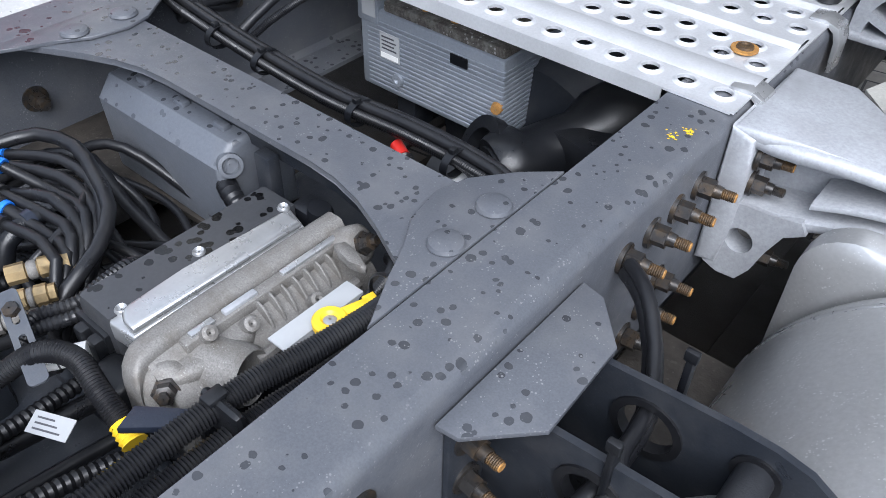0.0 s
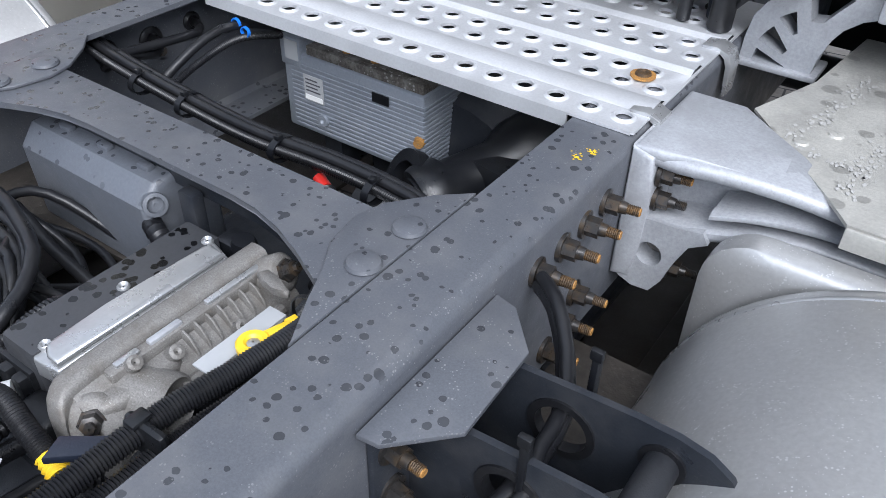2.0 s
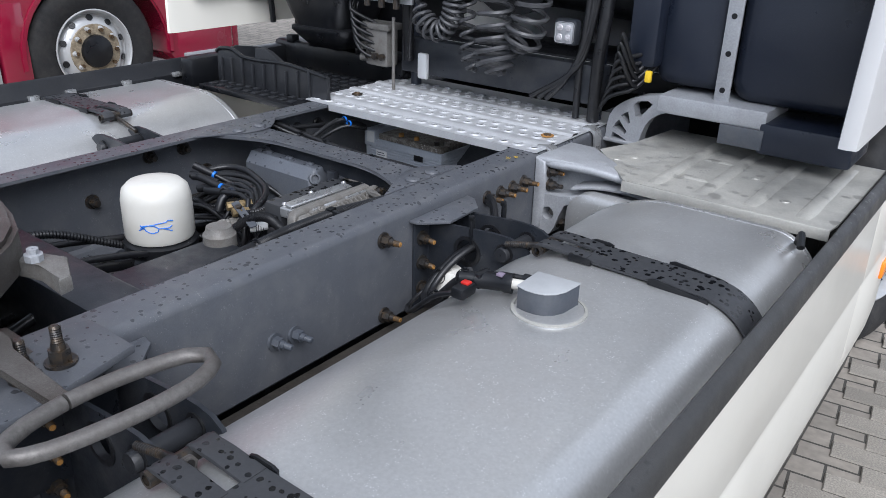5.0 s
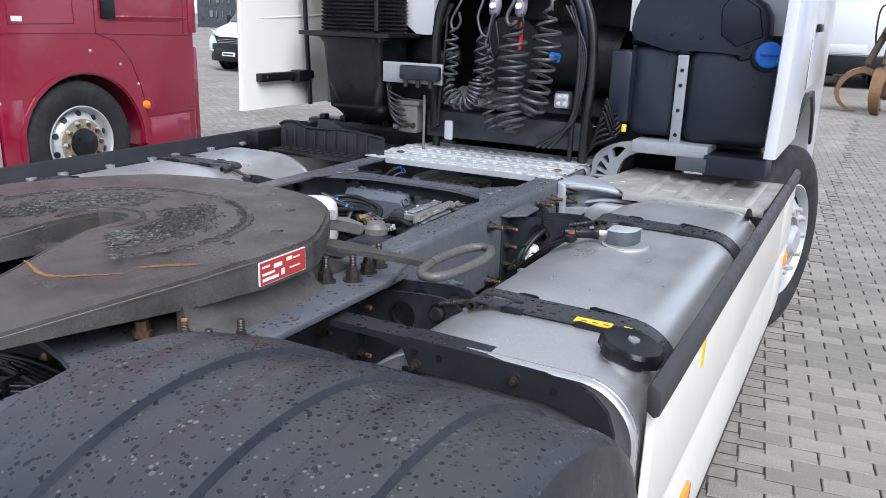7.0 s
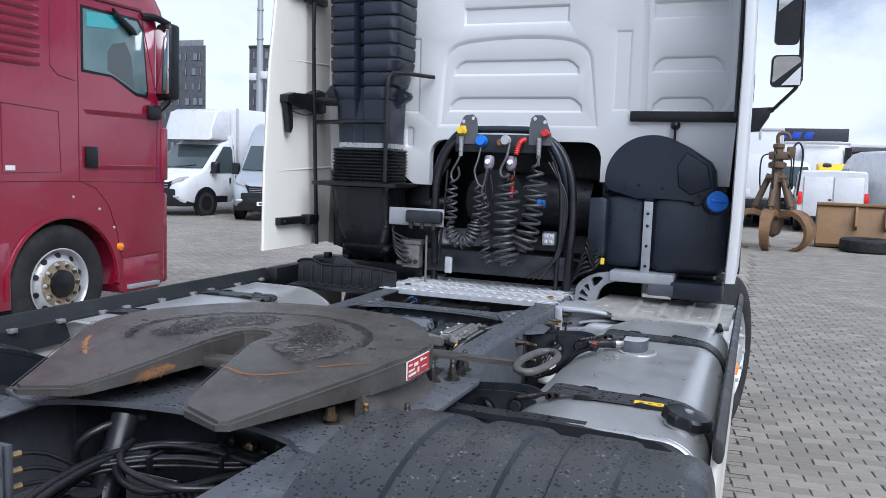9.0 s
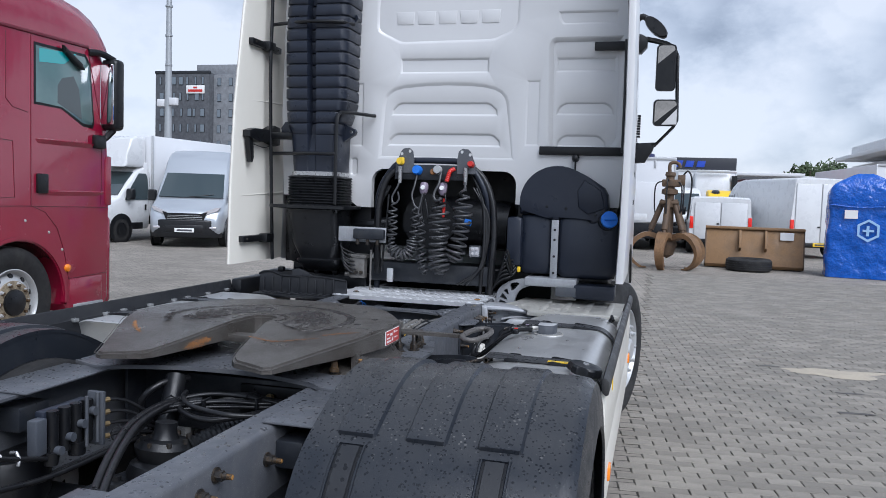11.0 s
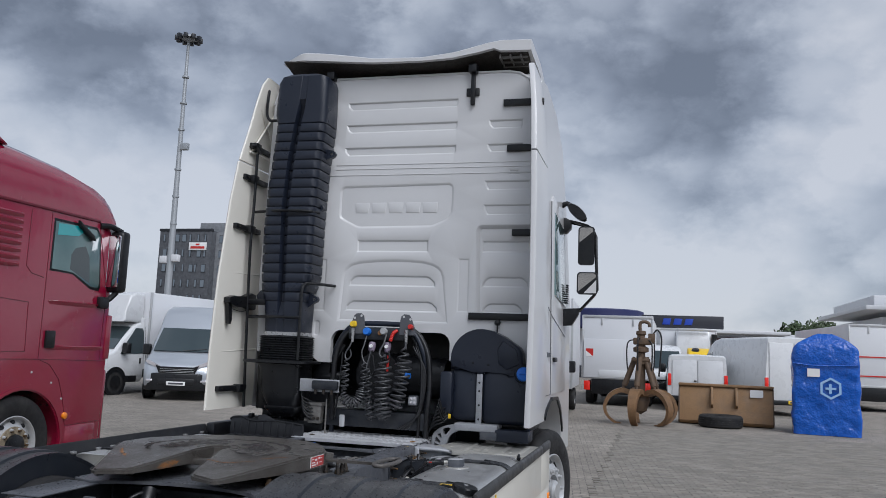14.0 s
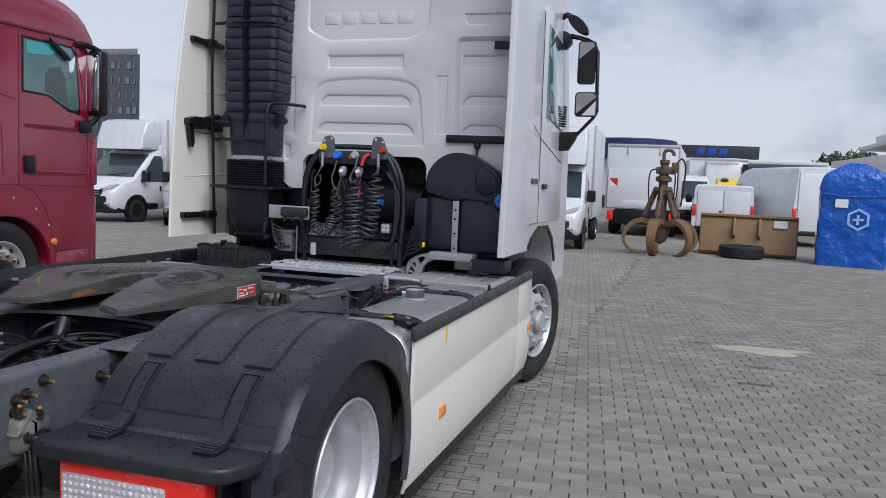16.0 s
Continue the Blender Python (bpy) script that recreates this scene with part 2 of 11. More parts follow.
M = dict(
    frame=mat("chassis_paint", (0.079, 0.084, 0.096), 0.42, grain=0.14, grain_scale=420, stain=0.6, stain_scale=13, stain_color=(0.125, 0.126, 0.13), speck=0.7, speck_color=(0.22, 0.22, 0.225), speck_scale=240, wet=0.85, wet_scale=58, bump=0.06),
    # darker grey for webs, cheeks and inner parts; top plates use frame
    frame_dark=mat("dark_chassis_tone", (0.017, 0.0198, 0.0255), 0.38, grain=0.2, grain_scale=420, stain=0.6, stain_scale=14, stain_color=(0.05, 0.05, 0.052), speck=0.3, speck_color=(0.1, 0.1, 0.1), speck_scale=240, bump=0.08),
    black=mat("black_plastic", (0.0058, 0.0064, 0.0082), 0.36, grain=0.12, stain=0.35, stain_scale=12, stain_color=(0.022, 0.022, 0.021), bump=0.08),
    black_wet=mat("rain_spotted_black_plastic", (0.016, 0.0172, 0.0205), 0.45, grain=0.15, stain=0.4, stain_scale=9, stain_color=(0.036, 0.036, 0.036), wet=1.0, wet_scale=42, bump=0.12),
    splash=mat("dried_lime_splash", (0.35, 0.345, 0.33), 0.8, grain=0.15, stain=0.5, stain_scale=40, stain_color=(0.45, 0.44, 0.41)),
    trim=mat("soft_grey_trim", (0.034, 0.034, 0.0345), 0.5, grain=0.12, stain=0.4, stain_scale=6, stain_color=(0.055, 0.054, 0.052), wet=0.5, wet_scale=60, bump=0.1),
    claw=mat("worn_brown_claw_steel", (0.20, 0.112, 0.052), 0.6, metal=0.2, grain=0.3, grain_scale=40, stain=0.7, stain_scale=4, stain_color=(0.09, 0.06, 0.04), bump=0.3, bump_scale=90),
    ctrl=mat("rained_on_slate_plastic", (0.095, 0.104, 0.122), 0.42, grain=0.1, stain=0.5, stain_scale=9, stain_color=(0.13, 0.132, 0.135), wet=0.9, wet_scale=46, bump=0.1, speck=0.3, speck_color=(0.22, 0.22, 0.22), speck_scale=160),
    strap=mat("rain_beaded_black_surface", (0.036, 0.0375, 0.0415), 0.5, grain=0.12, stain=0.3, stain_scale=20, stain_color=(0.05, 0.05, 0.05), wet=1.0, wet_scale=62, wet_size=(0.2, 0.44), wet_dark=0.1, bump=0.05),
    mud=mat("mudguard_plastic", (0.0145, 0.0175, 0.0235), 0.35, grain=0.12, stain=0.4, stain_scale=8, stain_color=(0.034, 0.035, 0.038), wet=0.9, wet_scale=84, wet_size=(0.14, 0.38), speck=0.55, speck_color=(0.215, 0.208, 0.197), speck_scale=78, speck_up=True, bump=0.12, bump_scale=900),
    blue_black=mat("slate_black_plastic", (0.0125, 0.0165, 0.028), 0.36, grain=0.1, stain=0.3, stain_scale=5, stain_color=(0.028, 0.032, 0.044), bump=0.1, speck=0.2, speck_color=(0.07, 0.07, 0.075), speck_scale=200),
    box=mat("slate_grey_plastic", (0.058, 0.065, 0.079), 0.45, grain=0.1, stain=0.5, stain_scale=9, stain_color=(0.12, 0.12, 0.12), bump=0.1),
    rubber=mat("cable_rubber", (0.0085, 0.0088, 0.0105), 0.36, grain=0.15, stain=0.3, stain_scale=20, stain_color=(0.03, 0.029, 0.027)),
    coilhose=mat("grey_coil_hose", (0.05, 0.051, 0.055), 0.4, grain=0.15, stain=0.3, stain_scale=20),
    grey_floor=mat("underfill_dark_brown", (0.03, 0.026, 0.022), 0.6, grain=0.3, stain=0.4, stain_scale=8, stain_color=(0.03, 0.028, 0.026), bump=0.3),
    tyre=mat("tyre_rubber", (0.014, 0.014, 0.015), 0.75, grain=0.2, stain=0.4, stain_scale=8, stain_color=(0.06, 0.056, 0.05), bump=0.2),
    alu=mat("brushed_tank_aluminium", (0.50, 0.502, 0.50), 0.36, metal=0.66, grain=0.07, grain_scale=160, stain=0.45, stain_scale=2.6, stain_color=(0.43, 0.415, 0.40), bump=0.06, bump_scale=30, speck=0.6, speck_color=(0.92, 0.92, 0.92), speck_scale=230),
    cast=mat("cast_aluminium", (0.35, 0.36, 0.38), 0.55, metal=0.3, grain=0.12, stain=0.65, stain_scale=12, stain_color=(0.25, 0.25, 0.26), bump=0.07, speck=0.3, speck_color=(0.2, 0.2, 0.2), speck_scale=200),
    cast_dirty=mat("grimy_cast_aluminium", (0.175, 0.168, 0.158), 0.58, metal=0.25, grain=0.28, grain_scale=500, stain=0.85, stain_scale=34, stain_color=(0.115, 0.103, 0.088), speck=0.5, speck_color=(0.36, 0.355, 0.34), speck_scale=420, bump=0.25, bump_scale=700, bump_dist=0.002),
    sheet=mat("bright_sheet_metal", (0.42, 0.425, 0.43), 0.3, metal=0.68, grain=0.05, stain=0.3, stain_scale=20, stain_color=(0.5, 0.5, 0.5)),
    deck=mat("galvanised_tread_plate", (0.66, 0.67, 0.69), 0.42, metal=0.55, grain=0.06, stain=0.4, stain_scale=9, stain_color=(0.6, 0.6, 0.6), bump=0.08),
    shield=mat("dirty_pressed_aluminium", (0.44, 0.43, 0.395), 0.55, metal=0.35, grain=0.1, stain=0.8, stain_scale=7, stain_color=(0.26, 0.255, 0.24), wet=0.5, wet_scale=20, bump=0.15),
    steel=mat("machined_bolt_steel", (0.036, 0.034, 0.033), 0.34, metal=0.45, grain=0.2, stain=0.7, stain_scale=70, stain_color=(0.10, 0.065, 0.032)),
    stud=mat("browned_stud", (0.07, 0.047, 0.028), 0.5, metal=0.35, grain=0.35, grain_scale=900, stain=0.7, stain_scale=110, stain_color=(0.22, 0.115, 0.03), bump=0.4),
    dark_brown=mat("brown_underside", (0.030, 0.026, 0.022), 0.7, grain=0.35, grain_scale=60, stain=0.6, stain_scale=14, stain_color=(0.055, 0.046, 0.037), speck=0.4, speck_color=(0.12, 0.115, 0.105), speck_scale=120, bump=0.3, bump_scale=90),
    hubring=mat("rusty_hub_flange", (0.26, 0.215, 0.15), 0.7, grain=0.3, grain_scale=60, stain=0.7, stain_scale=18, stain_color=(0.10, 0.07, 0.04), bump=0.3),
    rust=mat("rusty_thread", (0.40, 0.20, 0.05), 0.7, metal=0.2, grain=0.3, grain_scale=900, stain=0.7, stain_scale=90, stain_color=(0.12, 0.08, 0.05), bump=0.5),
    white=mat("white_truck_paint", (0.585, 0.585, 0.588), 0.28, grain=0.012, grain_scale=5, coat=0.4),
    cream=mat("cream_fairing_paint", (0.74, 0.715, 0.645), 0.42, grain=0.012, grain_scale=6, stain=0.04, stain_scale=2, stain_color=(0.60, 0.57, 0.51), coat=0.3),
    plate5=mat("greased_fifth_wheel_steel", (0.112, 0.104, 0.095), 0.36, metal=0.42, grain=0.28, grain_scale=260, stain=0.85, stain_scale=6, stain_color=(0.044, 0.035, 0.029), bump=0.35, bump_scale=900, speck=0.4, speck_color=(0.2, 0.185, 0.165), speck_scale=180),
    pin=mat("bare_forged_steel", (0.13, 0.122, 0.115), 0.5, metal=0.45, grain=0.2, grain_scale=160, stain=0.6, stain_scale=30, stain_color=(0.08, 0.07, 0.062), bump=0.2),
    grease=mat("dark_grease", (0.030, 0.027, 0.025), 0.2, grain=0.3, grain_scale=120, bump=1.0, bump_scale=90),
    rustpatch=mat("orange_rust_patch", (0.30, 0.13, 0.04), 0.75, grain=0.4, grain_scale=150, stain=0.6, stain_scale=60, stain_color=(0.1, 0.08, 0.06)),
    label_red=mat("red_label", (0.42, 0.035, 0.03), 0.4, grain=0.05),
    paper=mat("white_label", (0.75, 0.75, 0.74), 0.5, grain=0.04),
    ink=mat("dark_print", (0.06, 0.06, 0.07), 0.5),
    yellow=mat("yellow_plastic", (0.78, 0.52, 0.02), 0.4, grain=0.05),
    orange=mat("orange_marker_lens", (0.85, 0.24, 0.01), 0.2, coat=0.5),
    redp=mat("red_plastic", (0.5, 0.022, 0.016), 0.35),
    redlamp=mat("red_tail_lens", (0.72, 0.02, 0.01), 0.12, coat=0.6),
    clear=mat("clear_lamp_lens", (0.62, 0.6, 0.62), 0.1, metal=0.4, bump=0.8, bump_scale=90, coat=0.6),
    bluep=mat("blue_cap_plastic", (0.02, 0.16, 0.62), 0.38),
    whitep=mat("white_plastic", (0.60, 0.585, 0.54), 0.45, stain=0.3, stain_scale=30, stain_color=(0.55, 0.52, 0.45)),
    pink=mat("pale_violet_plastic", (0.20, 0.165, 0.22), 0.4),
    finbox=mat("oxidised_fin_aluminium", (0.25, 0.275, 0.315), 0.5, metal=0.35, grain=0.1, stain=0.5, stain_scale=14, stain_color=(0.33, 0.35, 0.38), speck=0.4, speck_color=(0.42, 0.43, 0.44), speck_scale=150),
    corroded=mat("corroded_aluminium", (0.10, 0.09, 0.078), 0.7, metal=0.2, grain=0.4, grain_scale=220, stain=0.9, stain_scale=40, stain_color=(0.30, 0.29, 0.27), speck=0.9, speck_color=(0.5, 0.5, 0.49), speck_scale=120, bump=0.6, bump_scale=260),
    brass=mat("brass_fitting", (0.34, 0.25, 0.13), 0.45, metal=0.7, stain=0.6, stain_scale=60, stain_color=(0.12, 0.1, 0.07)),
    greypl=mat("grey_card", (0.36, 0.37, 0.38), 0.5, stain=0.2, stain_scale=20),
    rim=mat("painted_steel_rim", (0.5, 0.51, 0.52), 0.38, metal=0.4, stain=0.4, stain_scale=14, stain_color=(0.4, 0.37, 0.33)),
    red=mat("crimson_truck_paint", (0.235, 0.006, 0.030), 0.16, grain=0.03, stain=0.12, stain_scale=2, stain_color=(0.19, 0.009, 0.026), coat=1.0, bump=0.5, bump_scale=2.2, bump_dist=0.03),
    red_dk=mat("crimson_groove", (0.12, 0.006, 0.018), 0.4),
    glass=mat("tinted_vehicle_glass", (0.03, 0.045, 0.05), 0.04, coat=1.0),
    cabglass=mat("pale_door_glass", (0.10, 0.17, 0.17), 0.05, coat=1.0, stain=0.4, stain_scale=1.6, stain_color=(0.05, 0.08, 0.085)),
    sunband=mat("turquoise_sun_band", (0.02, 0.34, 0.36), 0.1, coat=1.0),
    mirror=mat("mirror_glass", (0.7, 0.72, 0.74), 0.03, metal=1.0),
    van=mat("white_van_paint", (0.62, 0.63, 0.64), 0.3, coat=0.4, stain=0.12, stain_scale=2),
    silver=mat("silver_van_paint", (0.45, 0.48, 0.52), 0.3, metal=0.5, coat=0.4),
    boxbody=mat("white_box_panel", (0.63, 0.64, 0.66), 0.45, grain=0.02, stain=0.2, stain_scale=1.5, stain_color=(0.62, 0.63, 0.65)),
    tarp=mat("blue_wrap_film", (0.004, 0.085, 0.43), 0.22, grain=0.14, grain_scale=10, bump=1.0, bump_scale=5, bump_dist=0.06, coat=0.3),
    tarp_mark=mat("pale_blue_print", (0.3, 0.5, 0.75), 0.4),
    rustiron=mat("rusty_grab_steel", (0.115, 0.075, 0.046), 0.7, metal=0.2, grain=0.3, grain_scale=60, stain=0.7, stain_scale=5, stain_color=(0.06, 0.05, 0.045), bump=0.4, bump_scale=120),
    bucket=mat("brown_bucket_steel", (0.24, 0.14, 0.065), 0.65, grain=0.2, grain_scale=40, stain=0.6, stain_scale=3, stain_color=(0.15, 0.1, 0.06), bump=0.3, bump_scale=80),
    navy=mat("navy_cladding", (0.02, 0.025, 0.1), 0.5, stain=0.15),
    darkclad=mat("charcoal_cladding", (0.03, 0.032, 0.04), 0.5),
    signblue=mat("blue_sign_face", (0.02, 0.06, 0.4), 0.4),
    facade=mat("dark_brick_facade", (0.07, 0.075, 0.085), 0.8, grain=0.3, grain_scale=3, stain=0.4, stain_scale=1, stain_color=(0.11, 0.115, 0.125)),
    facade_light=mat("grey_facade", (0.2, 0.21, 0.225), 0.8, grain=0.2, grain_scale=3),
    pane=mat("far_window_pane", (0.16, 0.19, 0.22), 0.15),
    leaf=mat("tree_foliage", (0.05, 0.075, 0.03), 0.7, island_tone=0.4),
    bark=mat("tree_bark", (0.08, 0.065, 0.05), 0.9, grain=0.3),
    mast=mat("galvanised_mast", (0.36, 0.38, 0.4), 0.5, metal=0.4, stain=0.2),
    paver=mat("grey_concrete_paver", (0.242, 0.221, 0.19), 0.82, grain=0.34, grain_scale=160, stain=0.75, stain_scale=1.3, stain_color=(0.16, 0.15, 0.132), random_tone=0.2, island_tone=0.2, bump=0.5, bump_scale=180),
    joint=mat("dirty_paver_side", (0.07, 0.066, 0.057), 0.95, grain=0.3, grain_scale=100),
    stain_sand=mat("spilled_sand", (0.40, 0.35, 0.275), 0.95, grain=0.2, grain_scale=150, stain=0.5, stain_scale=4, stain_color=(0.26, 0.235, 0.2)),
    oil=mat("oil_stain", (0.06, 0.055, 0.05), 0.55, grain=0.2, grain_scale=50),
)

# ---- mesh tools ----
def part(name, bm, material, parent=None, label="", smooth=38):
    me = bpy.data.meshes.new(name)
    bmesh.ops.recalc_face_normals(bm, faces=bm.faces[:])
    bm.to_mesh(me)
    bm.free()
    me.materials.append(material)
    me.shade_smooth()
    me.set_sharp_from_angle(angle=radians(smooth))
    ob = new(name, me)
    ob.parent = parent
    if label:
        ob["label"] = label
    return ob


def thing(name, label, category, group="", kind="", at=None):
    e = new(name)
    e.empty_display_size = 0.2
    if at is not None:
        e.matrix_basis = at
    return tagged(e, label, category, group, kind)


def B():
    return bmesh.new()


def faces_of(bm, rings, closed=True, caps=True):
    n = len(rings[0])
    for a, b in zip(rings, rings[1:]):
        for i in range(n if closed else n - 1):
            j = (i + 1) % n
            bm.faces.new((a[i], a[j], b[j], b[i]))
    if caps and closed:
        bm.faces.new(rings[0][::-1])
        bm.faces.new(rings[-1])


def loft(bm, rings, closed=True, caps=True):
    faces_of(bm, [[bm.verts.new(p) for p in r] for r in rings], closed, caps)
    return bm


def box(bm, x0, x1, y0, y1, z0, z1, bevel=0.0, m=None, seg=2):
    vs = [bm.verts.new((x, y, z)) for x in (x0, x1) for y in (y0, y1) for z in (z0, z1)]
    fs = [bm.faces.new([vs[i] for i in q]) for q in ((0, 1, 3, 2), (4, 6, 7, 5), (0, 4, 5, 1), (2, 3, 7, 6), (0, 2, 6, 4), (1, 5, 7, 3))]
    if m is not None:
        bmesh.ops.transform(bm, matrix=m, verts=vs)
    if bevel:
        es = list({e for f in fs for e in f.edges})
        bmesh.ops.bevel(bm, geom=es, offset=bevel, segments=seg, affect="EDGES", profile=0.5)
    return bm


def extr(bm, pts, axis, a, b, bevel=0.0, m=None, seg=2):
    """A flat outline drawn out along an axis from a to b. pts are (y, z), (x, z) or (x, y) for the axes x, y and z."""
    def at(p, v):
        return {"x": (v, p[0], p[1]), "y": (p[0], v, p[1]), "z": (p[0], p[1], v)}[axis]
    r0, r1 = ([bm.verts.new(at(p, v)) for p in pts] for v in (a, b))
    n = len(pts)
    fs = [bm.faces.new((r0[i], r0[(i + 1) % n], r1[(i + 1) % n], r1[i])) for i in range(n)]
    caps = [bm.faces.new(r0[::-1]), bm.faces.new(r1)]
    if m is not None:
        bmesh.ops.transform(bm, matrix=m, verts=r0 + r1)
    if bevel:
        es = list({e for f in caps for e in f.edges})
        bmesh.ops.bevel(bm, geom=es, offset=bevel, segments=seg, affect="EDGES", profile=0.5)
    return bm


def basis(d):
    d = Vector(d).normalized()
    u = d.orthogonal().normalized()
    if abs(d.z) < 0.9:
        u = d.cross(Vector((0, 0, 1))).normalized()
    return d, u, d.cross(u)


def ring(c, u, v, r, n, turn=0.0):
    return [Vector(c) + u * (r * math.cos(turn + math.tau * i / n)) + v * (r * math.sin(turn + math.tau * i / n)) for i in range(n)]


def cyl(bm, p0, p1, r0, r1=None, seg=16, caps=True, turn=0.0):
    d, u, v = basis(Vector(p1) - Vector(p0))
    return loft(bm, [ring(p0, u, v, r0, seg, turn), ring(p1, u, v, r0 if r1 is None else r1, seg, turn)], True, caps)


def lathe(bm, profile, p0=(0, 0, 0), axis=(0, 0, 1), seg=32, caps=True):
    """profile: (radius, distance along the axis)."""
    d, u, v = basis(axis)
    return loft(bm, [ring(Vector(p0) + d * h, u, v, max(r, 0.0004), seg) for r, h in profile], True, caps)


def spline(pts, step):
    """A smooth line through the points, in steps of about that length."""
    p = [Vector(q) for q in pts]
    if len(p) == 2:
        n = max(1, round((p[1] - p[0]).length / step))
        return [p[0].lerp(p[1], i / n) for i in range(n + 1)]
    p = [2 * p[0] - p[1]] + p + [2 * p[-1] - p[-2]]
    out = []
    for a, b, c, d in zip(p, p[1:], p[2:], p[3:]):
        n = max(1, round((c - b).length / step))
        for i in range(n):
            t = i / n
            out.append(0.5 * (2 * b + (c - a) * t + (2 * a - 5 * b + 4 * c - d) * t * t + (3 * b - a - 3 * c + d) * t ** 3))
    return out + [p[-2]]


def tube(bm, pts, r, seg=8, step=0.03, ribbed=0.0, smooth=True):
    """A round hose along the points. ribbed: the pitch of its corrugation."""
    line = spline(pts, ribbed / 2 if ribbed else step) if smooth else [Vector(q) for q in pts]
    rings, u = [], None
    for i, q in enumerate(line):
        d = (line[min(i + 1, len(line) - 1)] - line[max(i - 1, 0)]).normalized()
        u = basis(d)[1] if u is None else (u - d * u.dot(d)).normalized()
        v = d.cross(u)
        rr = r * (0.84 if ribbed and i % 2 else 1.0)
        rings.append(ring(q, u, v, rr, seg))
    return loft(bm, rings)


def bolt(parent, p, d, r=0.014, stud=0.05, nut=M["steel"], thread=M["stud"], name="bolt"):
    """Washer, hexagon nut and the end of a rusty stud; d is the way it points."""
    p, d = Vector(p), Vector(d).normalized()
    bm = B()
    cyl(bm, p - d * 0.002, p + d * 0.004, r * 1.5, seg=16)
    cyl(bm, p + d * 0.004, p + d * (0.004 + r * 1.3), r * 1.02, seg=6)
    cyl(bm, p + d * (0.004 + r * 1.3), p + d * (0.006 + r * 1.9), r * 0.7, r * 0.62, seg=12)
    ob = part(name, bm, nut, parent)
    if stud:
        bm = B()
        n = 9
        a = 0.004 + r * 1.6
        prof = [(0.0, a)]
        for i in range(n):
            prof += [(r * 0.56, a + 0.7 * stud * i / n), (r * 0.48, a + 0.7 * stud * (i + 0.5) / n)]
        prof += [(r * 0.36, a + 0.7 * stud), (0.0, a + 0.7 * stud)]
        lathe(bm, prof, p, d, 9, caps=False)
        st = part("stud", bm, thread, ob)
        if thread == M["stud"]:
            part("tip", lathe(B(), [(0.0, a + 0.62 * stud), (r * 0.46, a + 0.62 * stud), (r * 0.42, a + 0.72 * stud), (0.0, a + 0.72 * stud)], p, d, 9, caps=False), M["rust"], ob)
    return ob


def rounded(x0, x1, y0, y1, r, n=5):
    """The outline of a rectangle with round corners; r is one radius or four, from (x1, y1) anticlockwise."""
    rs = r if isinstance(r, (tuple, list)) else (r,) * 4
    out = []
    for (cx, cy), rr, a0 in zip(((x1, y1), (x0, y1), (x0, y0), (x1, y0)), rs, (0, 90, 180, 270)):
        sx, sy = (1 if cx == x1 else -1), (1 if cy == y1 else -1)
        c = (cx - sx * rr, cy - sy * rr)
        for k in range(n + 1):
            a = radians(a0 + 90 * k / n)
            out.append((c[0] + rr * math.cos(a), c[1] + rr * math.sin(a)))
    return out


def arc(cy, cz, r, a0, a1, n):
    return [(cy + r * math.cos(radians(a0 + (a1 - a0) * i / n)), cz + r * math.sin(radians(a0 + (a1 - a0) * i / n))) for i in range(n + 1)]


def fill(bm, loops, y):
    """Flat face at y bounded by the first loop of (x, z) points and pierced by the others; gives the rings of vertices."""
    rings, edges = [], []
    for pts in loops:
        ring = [bm.verts.new((x, y, z)) for x, z in pts]
        rings.append(ring)
        edges += [bm.edges.new((a, b)) for a, b in zip(ring, ring[1:] + ring[:1])]
    bmesh.ops.triangle_fill(bm, use_beauty=True, use_dissolve=False, edges=edges, normal=(0, -1, 0))
    return rings


def skin(bm, a, b):
    for i in range(len(a)):
        j = (i + 1) % len(a)
        bm.faces.new((a[i], a[j], b[j], b[i]))


def holed(bm, outline, holes, y0, y1):
    """A plate between y0 and y1 with round holes (x, z, radius) through it."""
    loops = [outline] + [[(x + r * math.cos(math.tau * k / 20), z + r * math.sin(math.tau * k / 20)) for k in range(20)] for x, z, r in holes]
    for a, b in zip(fill(bm, loops, y0), fill(bm, loops, y1)):
        skin(bm, a, b)
    bmesh.ops.recalc_face_normals(bm, faces=bm.faces[:])
    return bm


def coil_along(bm, pts, radius, turns, r, per=12):
    """A coiled hose wound round a hanging line: wide turns above, tight ones below."""
    line = spline(pts, 0.01)
    n = int(turns * per)
    out = [line[0]]
    for i in range(n + 1):
        f = i / n
        g = 1 - (1 - f) ** 1.25
        q = g * (len(line) - 1)
        k = min(int(q), len(line) - 2)
        c = line[k].lerp(line[k + 1], q - k)
        d = (line[min(k + 3, len(line) - 1)] - line[max(0, k - 3)]).normalized()
        u = d.cross(Vector((0, 1, 0.05))).normalized()
        v = d.cross(u)
        w = math.tau * turns * f
        rr = radius * (0.88 + 0.12 * math.sin(7 * f + 1)) * min(1, 0.15 + 4 * f, 0.25 + 5 * (1 - f))
        out.append(c + (u * math.cos(w) + v * math.sin(w)) * rr)
    out.append(line[-1])
    return tube(bm, out, r, 6, smooth=False)

